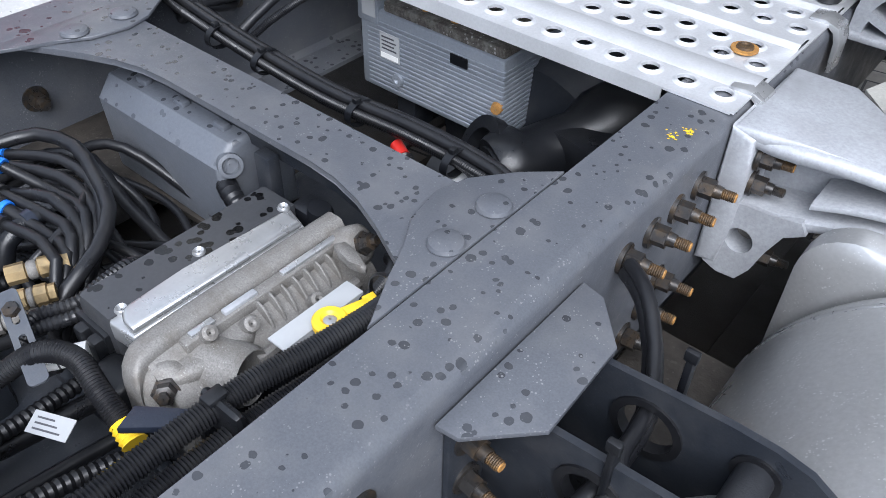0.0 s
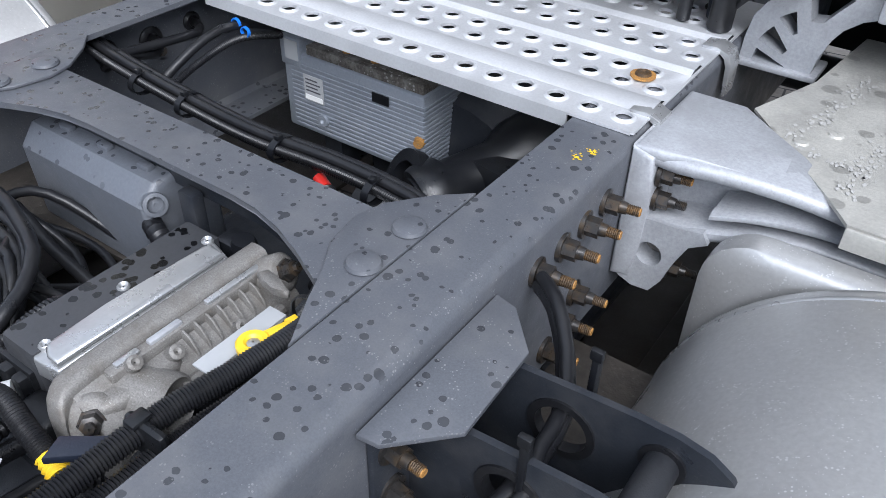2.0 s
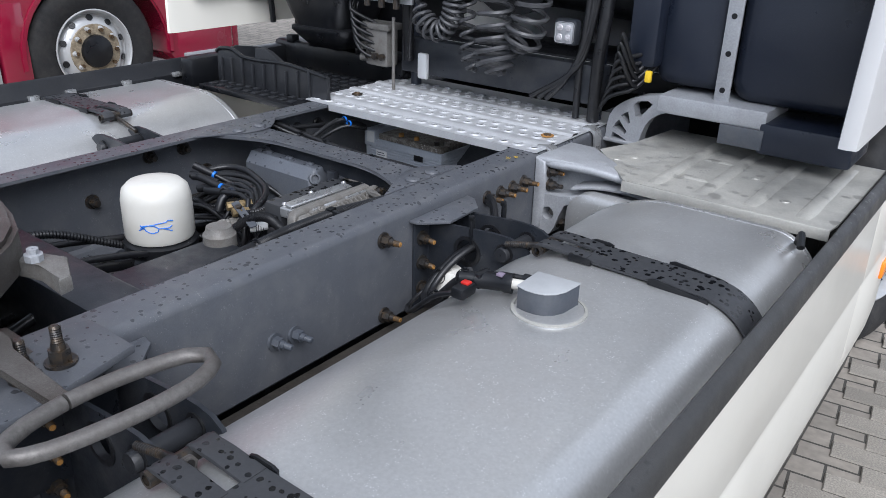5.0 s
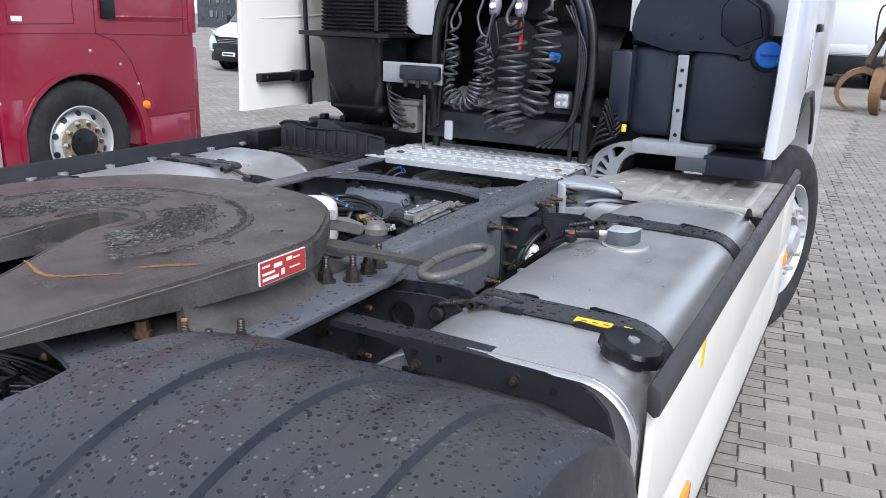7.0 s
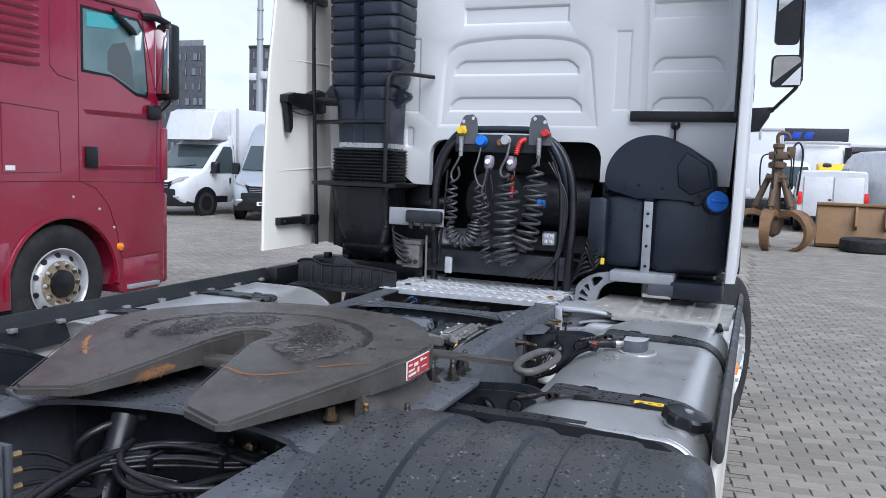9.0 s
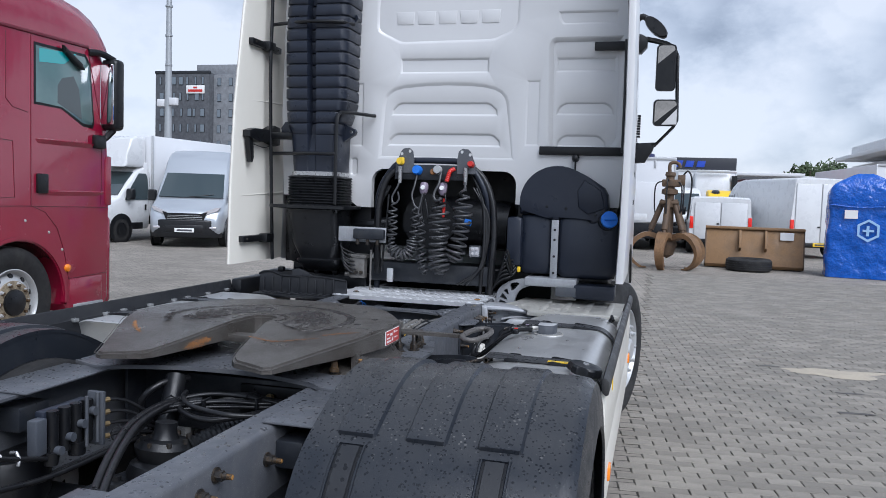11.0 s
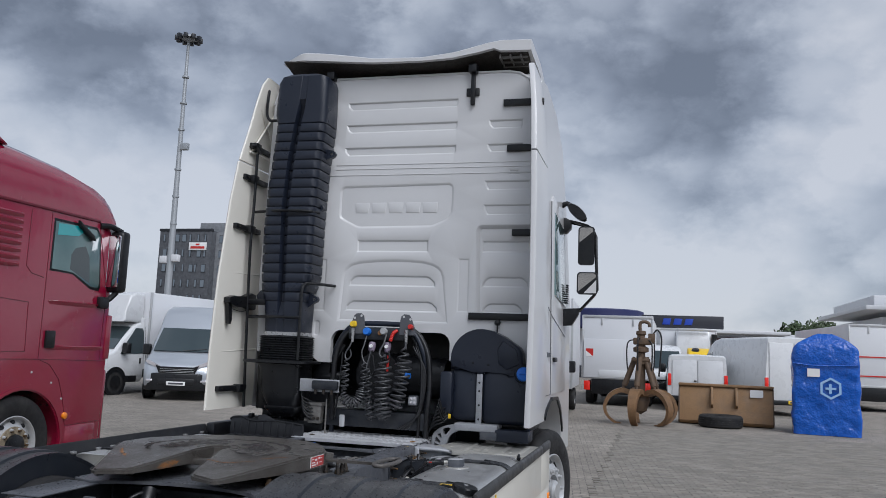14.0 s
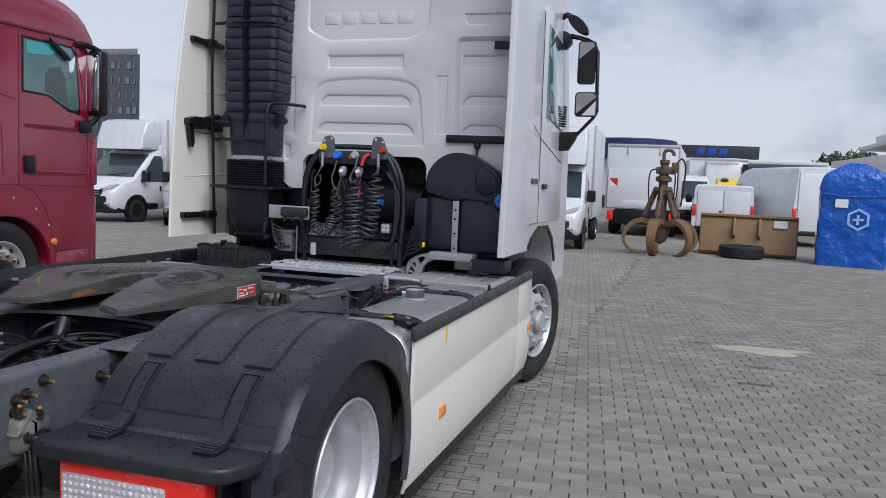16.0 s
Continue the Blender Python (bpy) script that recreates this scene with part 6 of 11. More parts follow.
# dark angle below the plate, along the outside of each rail
for s in (1, -1):
    part("mounting_angle", box(B(), min(s * 0.44, s * 0.452), max(s * 0.44, s * 0.452), -1.22, -0.42, 0.76, 0.987, 0.003), M["frame_dark"], truck)
for y, z in ((-1.1, 0.93), (-0.97, 0.9), (-0.85, 0.93), (-0.72, 0.88), (-0.6, 0.93), (-1.02, 0.84), (-0.66, 0.80)):
    bolt(truck, (0.452, y, z), (1, 0, 0), 0.0125, 0.02, thread=M["steel"])


# ---- mudguards and wheels ----
AXLE_R, AXLE_F = -1.43, 2.47


def mudguard(s):
    cy, cz, R = AXLE_R, 0.50, 0.645
    angs = [-18 + 171.0 * i / 34 for i in range(35)]
    x0, x1 = 0.572, 1.30

    def ease(f):
        f = min(1.0, max(0.0, f))
        return f * f * (3 - 2 * f)

    def P(r, a, x):
        # the crown is a little flatter than a circle
        r -= 0.03 * ease((140 - a) / 24) * ease((a - 30) / 40)
        return (s * x, cy + r * math.cos(radians(a)), cz + r * math.sin(radians(a)))
    rings = []
    for a in angs:
        rings.append([P(R - 0.012, a, x0), P(R, a, x0), P(R, a, x1 - 0.05), P(R - 0.005, a, x1 - 0.026), P(R - 0.018, a, x1 - 0.008), P(R - 0.045, a, x1), P(R - 0.145, a, x1 + 0.012), P(R - 0.15, a, x1 + 0.004), P(R - 0.05, a, x1 - 0.012), P(R - 0.016, a, x1 - 0.04)])
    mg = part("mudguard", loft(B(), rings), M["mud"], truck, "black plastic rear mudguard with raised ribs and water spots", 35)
    part("inner_wall", loft(B(), [[P(R - 0.006, a, x0 + 0.002), P(0.36, a, x0 + 0.004), P(0.36, a, x0 + 0.012), P(R - 0.006, a, x0 + 0.012)] for a in angs]), M["mud"], mg)
    # raised pads along the top, each closed by a slope at its rear end
    for xa, xb in ((0.655, 0.752), (0.845, 0.945), (1.038, 1.142)):
        rr = []
        for a, h, e in [(a, 0.011, 0.0) for a in range(44, 127, 3)] + [(126.6, 0.011, 0.0), (127.0, 0.0105, 0.001), (127.5, 0.0, 0.003), (127.6, -0.003, 0.003)]:
            rr.append([P(R + min(h, 0.0) - 0.002, a, xa - 0.008 + e), P(R + h * 0.92, a, xa - 0.0008 + e), P(R + h, a, xa + 0.0015 + e), P(R + h, a, xb - 0.0015 - e), P(R + h * 0.92, a, xb + 0.0008 - e), P(R + min(h, 0.0) - 0.002, a, xb + 0.008 - e)])
        part("rib", loft(B(), rr), M["mud"], mg, smooth=24)
    # joint between the hood and the rear piece
    part("joint_line", loft(B(), [[P(R + 0.0012, a, xx) for a in (145.3, 145.9)] + [P(R - 0.004, a, xx) for a in (145.9, 145.3)] for xx in (x0, x1 - 0.05)] + [[P(R - 0.017, a, x1 - 0.006) for a in (145.3, 145.9)] + [P(R - 0.03, a, x1 - 0.012) for a in (145.9, 145.3)], [P(R - 0.045, a, x1 + 0.0015) for a in (145.3, 145.9)] + [P(R - 0.045, a, x1 - 0.01) for a in (145.9, 145.3)], [P(R - 0.14, a, x1 + 0.013) for a in (142.6, 143.2)] + [P(R - 0.14, a, x1) for a in (143.2, 142.6)]]), M["black"], mg)
    # rear shelf, rounded at its corners
    z, ys = 0.803, -1.985
    sh = [(s * 0.525, ys), (s * 1.25, ys), (s * 1.26, -2.06), (s * 1.25, -2.11), (s * 1.215, -2.185), (s * 1.17, -2.21), (s * 0.565, -2.222), (s * 0.53, -2.20), (s * 0.515, -2.16)]
    sf = part("rear_shelf", extr(B(), sh, "z", z - 0.052, z, 0.014, seg=3), M["black_wet"], mg, "flat black rear shelf with water drops")
    part("shelf_fillet", extr(B(), [(-1.965, z + 0.03), (-1.985, z + 0.012), (-2.02, z + 0.0005), (-2.02, z - 0.03), (-1.965, z - 0.03)], "x", min(s * 0.525, s * 1.25), max(s * 0.525, s * 1.25)), M["mud"], mg)
    part("rear_skirt", box(B(), min(s * 0.58, s * 1.25), max(s * 0.58, s * 1.25), -2.02, -1.98, 0.42, z - 0.045, 0.01), M["black"], mg)
    # outer end below the joint, stepped and rounded
    b = B()
    loft(b, [[(s * xx, y, zz) for y, zz in ((-1.935, 0.86), (-1.99, 0.80), (-2.055, 0.775), (-2.085, 0.73), (-2.10, 0.45), (-1.90, 0.45), (-1.875, 0.76))] for xx in (1.235, 1.292, 1.302)])
    part("side_end", b, M["mud"], mg)
    part("side_pocket", box(B(), min(s * 1.285, s * 1.309), max(s * 1.285, s * 1.309), -2.07, -1.965, 0.69, 0.745, 0.008), M["black"], mg)
    # rubber hold-down straps in moulded recesses
    for x in (0.704, 1.087):
        for d in (-0.036, 0.036):
            rr = [[P(R - 0.003, a, x + d - 0.007), P(R + 0.006, a, x + d - 0.002), P(R + 0.006, a, x + d + 0.002), P(R - 0.003, a, x + d + 0.004)] for a in (130.2, 133, 136, 139, 142, 145.2)]
            part("recess_edge", loft(B(), rr), M["mud"], mg)
        part("recess_edge", loft(B(), [[P(R - 0.003, 129.5, xx), P(R + 0.006, 129.9, xx), P(R + 0.006, 130.3, xx), P(R - 0.003, 130.6, xx)] for xx in (x - 0.04, x + 0.04)]), M["mud"], mg)
        part("recess_floor", loft(B(), [[P(R + 0.0008, a, x - 0.032), P(R + 0.0008, a, x + 0.032), P(R - 0.004, a, x + 0.032), P(R - 0.004, a, x - 0.032)] for a in (130.6, 134, 138, 142, 145.3)]), M["black"], mg)
        path = [P(R + 0.003, a, 0) for a in (131.2, 135, 139, 143, 146.5)] + [(0, -2.0, 0.835), (0, -2.03, z + 0.013), (0, -2.10, z + 0.004)]
        rr = [[(s * (x - 0.027), y, zz - 0.006), (s * (x + 0.027), y, zz - 0.006), (s * (x + 0.024), y, zz + 0.006), (s * (x - 0.024), y, zz + 0.006)] for _, y, zz in path]
        st = part("hold_down_strap", loft(B(), rr), M["black_wet"], mg)
        part("strap_foot", loft(B(), [[(s * px, py, zz) for px, py in rounded(x - 0.042 + i, x + 0.042 - i, -2.125 + i, -2.03 - i, 0.02, 3)] for zz, i in ((z - 0.002, 0.0), (z + 0.010, 0.0), (z + 0.014, 0.005))]), M["black"], st)
        for k in range(4):
            part("strap_groove", box(B(), s * x - 0.032, s * x + 0.032, -2.112 + 0.02 * k, -2.103 + 0.02 * k, z + 0.012, z + 0.019, 0.003), M["mud"], st)
    return mg


mud_r = mudguard(1)
mudguard(-1).matrix_basis = Matrix.Translation((-0.095, 0, 0))

# tail lamp below the shelf
def tail_lamp(s):
    lo, hi = lambda a, b: min(s * a, s * b) - 0.04 * s, lambda a, b: max(s * a, s * b) - 0.04 * s
    t = part("tail_lamp", box(B(), lo(0.66, 1.18), hi(0.66, 1.18), -2.19, -2.12, 0.585, 0.748, 0.012), M["redlamp"], truck, "red and clear rear light cluster")
    part("lamp_housing", box(B(), lo(0.64, 1.20), hi(0.64, 1.20), -2.13, -2.0, 0.57, 0.752, 0.01), M["black"], t)
    part("clear_lens", box(B(), lo(0.675, 1.05), hi(0.675, 1.05), -2.196, -2.185, 0.60, 0.712, 0.006), M["clear"], t)
    for i in range(17):
        for j in range(5):
            part("lens_bead", lathe(B(), [(0.0095, 0), (0.007, 0.004), (0.0005, 0.006)], (s * (0.647 + 0.022 * i), -2.196, 0.611 + 0.0225 * j), (0, -1, 0), 8, False), M["clear"], t)
    for x in (0.64, 0.88, 1.12):
        part("lamp_screw", lathe(B(), [(0.005, 0), (0.004, 0.003), (0.0005, 0.003)], (s * x, -2.19, 0.732), (0, -1, 0), 8, False), M["sheet"], t)
    return t


tail_lamp(1)
tail_lamp(-1).matrix_basis = Matrix.Translation((-0.095, 0, 0))


def wheel(parent, s, x_out, y, r, width, dish, name="wheel", n_nuts=10, hub="rear", steer=0.0):
    """Tyre and steel disc wheel; x_out is the outer side wall."""
    m = Matrix.Translation((s * (x_out - width / 2), y, r)) @ Matrix.Rotation(radians(steer), 4, "Z") @ Matrix.Scale(s, 4, (1, 0, 0))
    h = width / 2

    def add(nm, bm, material, par, label=""):
        bmesh.ops.transform(bm, matrix=m, verts=bm.verts[:])
        return part(nm, bm, material, par, label)
    k = r / 0.505
    rim_r = 0.292 * k
    prof = [(rim_r, -h * 0.8), (0.33 * k, -h * 0.92), (0.40 * k, -h), (0.47 * k, -h * 0.93), (0.497 * k, -h * 0.8), (r, -h * 0.6), (r, h * 0.6), (0.497 * k, h * 0.8), (0.47 * k, h * 0.93), (0.44 * k, h * 0.985), (0.40 * k, h), (0.36 * k, h * 0.96), (0.33 * k, h * 0.92), (rim_r, h * 0.8)]
    w = add(name, lathe(B(), prof, (0, 0, 0), (1, 0, 0), 56, False), M["tyre"], parent, "black truck tyre on a painted steel rim")
    b = B()
    for q in (-0.45, -0.15, 0.15, 0.45):
        lathe(b, [(r - 0.002, h * q - 0.006), (r + 0.001, h * q - 0.006), (r + 0.001, h * q + 0.006), (r - 0.002, h * q + 0.006)], (0, 0, 0), (1, 0, 0), 56, False)
    add("tread_groove", b, M["rubber"], w)
    if hub == "rear":
        prof = [(0.295 * k, h * 0.82), (0.306 * k, h * 0.92), (0.302 * k, h * 0.965), (0.294 * k, h * 0.95), (0.289 * k, h * 0.86), (0.276 * k, h * 0.80), (0.270 * k, h * 0.62), (0.262 * k, h * 0.56), (0.259 * k, h * 0.15), (0.252 * k, h * 0.08), (0.250 * k, -h * 0.15), (0.24 * k, -h * 0.36), (0.22 * k, -h * 0.42), (0.16 * k, -h * 0.40), (0.145 * k, -h * 0.36), (0.14 * k, -h * 0.1), (0.13 * k, h * 0.1), (0.06 * k, h * 0.16), (0.002, h * 0.16)]
        nut_r, nut_x = 0.165 * k, -h * 0.40
    else:
        prof = [(0.30 * k, h * 0.86), (0.304 * k, h * 0.95), (0.296 * k, h * 0.97), (0.286 * k, h * 0.9), (0.274 * k, h * 0.6), (0.26 * k, h * 0.55), (0.235 * k, h * 0.75), (0.20 * k, h * 0.92), (0.15 * k, h * 0.98), (0.13 * k, h * 0.98), (0.125 * k, h * 0.7), (0.09 * k, h * 0.7), (0.085 * k, h * 1.1), (0.06 * k, h * 1.22), (0.002, h * 1.22)]
        nut_r, nut_x = 0.172 * k, h * 0.95
    rim = add("rim", lathe(B(), prof, (0, 0, 0), (1, 0, 0), 48, False), M["rim"], w)
    for i in range(n_nuts):
        a = math.tau * i / n_nuts
        c = (nut_x, nut_r * math.cos(a), nut_r * math.sin(a))
        add("wheel_nut", lathe(B(), [(0.001, 0), (0.019, 0), (0.019, 0.012), (0.014, 0.014), (0.013, 0.034), (0.001, 0.036)], c, (1, 0, 0), 10, False), M["rim"] if hub != "rear" else M["steel"], w)
        a += math.pi / n_nuts
        if hub != "rear":
            c = (h * 0.735, 0.238 * k * math.cos(a), 0.238 * k * math.sin(a))
            add("hand_hole", lathe(B(), [(0.001, -0.01), (0.024 * k, -0.01), (0.024 * k, 0.012), (0.001, 0.012)], c, (0.75, 0.5 * math.cos(a), 0.5 * math.sin(a)), 12, False), M["black"], w)
    return w


for s in (1, -1):
    wheel(truck, s, 1.262 - (0.095 if s < 0 else 0.0), AXLE_R + 0.03, 0.505, 0.30, 1, "rear_wheel")
    wheel(truck, s, 0.885, AXLE_R, 0.505, 0.30, 1, "rear_wheel")
    wheel(truck, s, 1.275, AXLE_F, 0.515, 0.34, 0, "front_wheel", hub="front", steer=-13)
part("axle_tube", cyl(B(), (-1.0, AXLE_R, 0.505), (1.0, AXLE_R, 0.505), 0.07, seg=20), M["frame_dark"], truck)
part("axle_tube", cyl(B(), (-1.0, AXLE_F, 0.505), (1.0, AXLE_F, 0.505), 0.06, seg=20), M["frame_dark"], truck)
part("differential", lathe(B(), [(0.001, -0.22), (0.14, -0.2), (0.23, -0.1), (0.25, 0), (0.22, 0.12), (0.1, 0.26), (0.001, 0.28)], (0, AXLE_R, 0.52), (0, 1, 0.1), 28), M["frame_dark"], truck)


# ---- side skirts ----
def skirt(s):
    y0, y1 = -0.80, 1.46
    bm = B()
    prof = [(1.288, 0.935), (1.294, 0.93), (1.298, 0.66), (1.291, 0.645), (1.295, 0.63), (1.295, 0.40), (1.285, 0.30), (1.262, 0.215), (1.247, 0.215), (1.268, 0.30), (1.277, 0.42), (1.277, 0.93)]
    sk = part("side_skirt", extr(bm, [(s * x, z) for x, z in prof], "y", y0, y1, 0.003), M["cream"], truck, "cream-white side skirt panel with a black top rail")
    part("front_panel", extr(B(), [(s * x, z) for x, z in prof], "y", y1 + 0.006, 1.93, 0.003), M["cream"], sk)
    top = [(1.286, 0.997), (1.298, 0.994), (1.307, 0.982), (1.31, 0.955), (1.306, 0.934), (1.296, 0.928), (1.281, 0.94), (1.279, 0.985)]
    part("top_rail", extr(B(), [(s * x, z) for x, z in top], "y", y0 - 0.03, y1 - 0.01, 0.006), M["trim"], sk, "black rounded plastic top rail")
    part("rail_end", extr(B(), [(s * x, z) for x, z in top], "y", y1, 1.90, 0.006), M["trim"], sk)
    low = [(1.247, 0.235), (1.267, 0.232), (1.26, 0.15), (1.242, 0.14)]
    part("lower_strip", extr(B(), [(s * x, z) for x, z in low], "y", y0 + 0.02, 1.9, 0.003), M["black"], sk)
    for y, z in ((-0.35, 0.49), (1.87, 0.56)):
        part("marker_lamp", box(B(), min(s * 1.290, s * 1.307), max(s * 1.290, s * 1.307), y - 0.045, y + 0.045, z - 0.03, z + 0.03, 0.008), M["orange"], sk, "orange side marker lamp")
    part("sticker", box(B(), min(s * 1.29, s * 1.2985), max(s * 1.29, s * 1.2985), -0.34, -0.315, 0.84, 0.915), M["yellow"], sk, "small yellow sticker")
    # bracket frame at the rear end of the tank: top flange, holed web and a turned-down end
    y_ = -0.83
    bk = part("mudguard_bracket", loft(B(), [[(s * x, y_, zt), (s * x, y_ + 0.06, zt), (s * x, y_ + 0.06, zt - 0.006), (s * x, y_ + 0.006, zt - 0.006), (s * x, y_ + 0.006, zb), (s * x, y_, zb)] for x, zt, zb in ((0.46, 0.970, 0.955), (0.56, 0.972, 0.957), (0.70, 0.972, 0.955), (0.755, 0.972, 0.945), (0.775, 0.975, 0.90), (0.95, 0.972, 0.905), (1.08, 0.970, 0.905), (1.14, 0.962, 0.895), (1.18, 0.945, 0.875), (1.21, 0.915, 0.85), (1.225, 0.87, 0.80), (1.228, 0.80, 0.70), (1.228, 0.60, 0.50))]), M["black_wet"], sk, "black folded steel bracket with holes", 30)
    part("bracket_leg", box(B(), min(s * 0.755, s * 0.80), max(s * 0.755, s * 0.80), y_ - 0.003, y_ + 0.005, 0.80, 0.905, 0.002), M["black"], bk)
    for x, z in ((0.785, 0.945), (0.845, 0.943), (1.10, 0.935)):
        part("web_hole", cyl(B(), (s * x, y_ - 0.0015, z), (s * x, y_ + 0.002, z), 0.008, seg=12), M["rubber"], bk)
    for x, z in ((0.79, 0.915), (1.02, 0.94)):
        bolt(bk, (s * x, y_ - 0.001, z), (0, -1, 0), 0.009, 0.0)
    return sk


skirt(1)


# left side: black upright rail with bright clips
lr = part("side_rail", extr(B(), [(-1.235, 1.046), (-1.218, 1.056), (-1.210, 1.048), (-1.203, 1.0), (-1.198, 0.995), (-1.196, 0.90), (-1.215, 0.90), (-1.235, 0.94)], "y", -1.05, 0.93, 0.004), M["black_wet"], truck, "black plastic side rail with bright metal clips")
y = -0.95
for k in range(10):
    part("clip", box(B(), -1.206, -1.182, y - 0.018, y + 0.018, 0.986, 1.004, 0.003), M["sheet"], lr)
    y += 0.2 + (0.03 if k % 3 else -0.06)
lr.matrix_basis = Matrix.Translation((-0.10, 0.1, -0.022))
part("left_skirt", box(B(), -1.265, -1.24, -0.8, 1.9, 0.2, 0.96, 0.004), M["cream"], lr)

# ---- between the rails ----
# gearbox and engine parts as dark castings low down
gb = part("gearbox", box(B(), -0.24, 0.24, -0.25, 0.95, 0.42, 0.70, 0.05, seg=3), M["frame_dark"], truck, "grimy dark gearbox casing")
part("bell_housing", lathe(B(), [(0.3, 0), (0.34, 0.03), (0.34, 0.10), (0.2, 0.34), (0.001, 0.36)], (0, 1.5, 0.62), (0, -1, 0), 28), M["frame_dark"], gb)
part("prop_shaft", cyl(B(), (0, -1.2, 0.55), (0, -0.25, 0.58), 0.06, seg=20), M["frame_dark"], gb)
for k in range(5):
    part("gearbox_rib", box(B(), -0.255, 0.255, -0.15 + 0.2 * k, -0.13 + 0.2 * k, 0.45, 0.715, 0.006), M["frame_dark"], gb)
part("air_vessel", cyl(B(), (0.06, 0.82, 0.79), (0.30, 0.86, 0.76), 0.055, seg=22), M["black"], gb)
cs = part("shaft_housing", lathe(B(), [(0.001, 0), (0.062, 0), (0.066, 0.01), (0.066, 0.05), (0.055, 0.06), (0.05, 0.15), (0.07, 0.19), (0.075, 0.26), (0.001, 0.26)], (0.10, 0.93, 0.755), (0.45, 0.85, 0.22), 26, False), M["black"], gb, "dark cast shaft housing", 50)
part("housing_ring", lathe(B(), [(0.028, -0.004), (0.05, -0.004), (0.05, 0.004), (0.028, 0.004), (0.028, -0.004)], (0.10, 0.93, 0.755), (0.45, 0.85, 0.22), 24, False), M["black"], cs)
part("housing_ring", lathe(B(), [(0.04, -0.02), (0.062, -0.02), (0.062, 0.004), (0.04, 0.004), (0.04, -0.02)], (0.055, 0.94, 0.775), (-0.5, -0.75, 0.5), 24, False), M["black"], cs)
part("housing_web", extr(B(), [(0.15, 1.0), (0.31, 0.97), (0.32, 1.02), (0.2, 1.10)], "z", 0.76, 0.83, 0.01), M["black"], cs)

# slate grey box under the crossmember
def control_box():
    x0, x1 = -0.362, -0.066
    prof = [(0.532, 0.775), (0.528, 0.897), (0.554, 0.928), (0.64, 0.932), (0.655, 0.92), (0.66, 0.775)]
    cb = part("control_box", extr(B(), prof, "x", x0, x1, 0.012, seg=3), M["ctrl"], truck, "slate grey plastic box with a chamfered top")
    part("lid_seam", box(B(), x0 + 0.01, x1 - 0.01, 0.6, 0.604, 0.929, 0.934, 0.001), M["ctrl"], cb)
    for k in range(3):
        part("clip", box(B(), x0 + 0.06 + 0.09 * k, x0 + 0.085 + 0.09 * k, 0.566, 0.580, 0.926, 0.936, 0.003), M["ctrl"], cb)
    part("socket", lathe(B(), [(0.001, 0), (0.017, 0), (0.017, 0.016), (0.012, 0.017), (0.012, 0.006), (0.001, 0.008)], (x1 - 0.006, 0.548, 0.899), (1, -0.45, 0.35), 20, False), M["ctrl"], cb)
    tube(b := B(), [(x1 - 0.005, 0.538, 0.868), (x1 + 0.02, 0.528, 0.868), (x1 + 0.05, 0.522, 0.858)], 0.015, 12, ribbed=0.011)
    part("boot", b, M["rubber"], cb)
    part("bracket", extr(B(), [(-0.52, 0.40), (-0.40, 0.45), (-0.33, 0.50), (-0.20, 0.525), (-0.06, 0.53), (-0.06, 0.66), (-0.52, 0.66)], "z", 0.762, 0.772, 0.002), M["dark_brown"], cb, "dirty brown carrier plate")
    part("bracket_bolt", lathe(B(), [(0.001, 0), (0.012, 0), (0.012, 0.006), (0.001, 0.008)], (-0.40, 0.50, 0.772), (0, 0, 1), 12, False), M["steel"], cb)
    part("post", box(B(), -0.03, 0.0, 0.56, 0.58, 0.74, 0.93, 0.003), M["frame_dark"], cb)
    return cb


control_box()


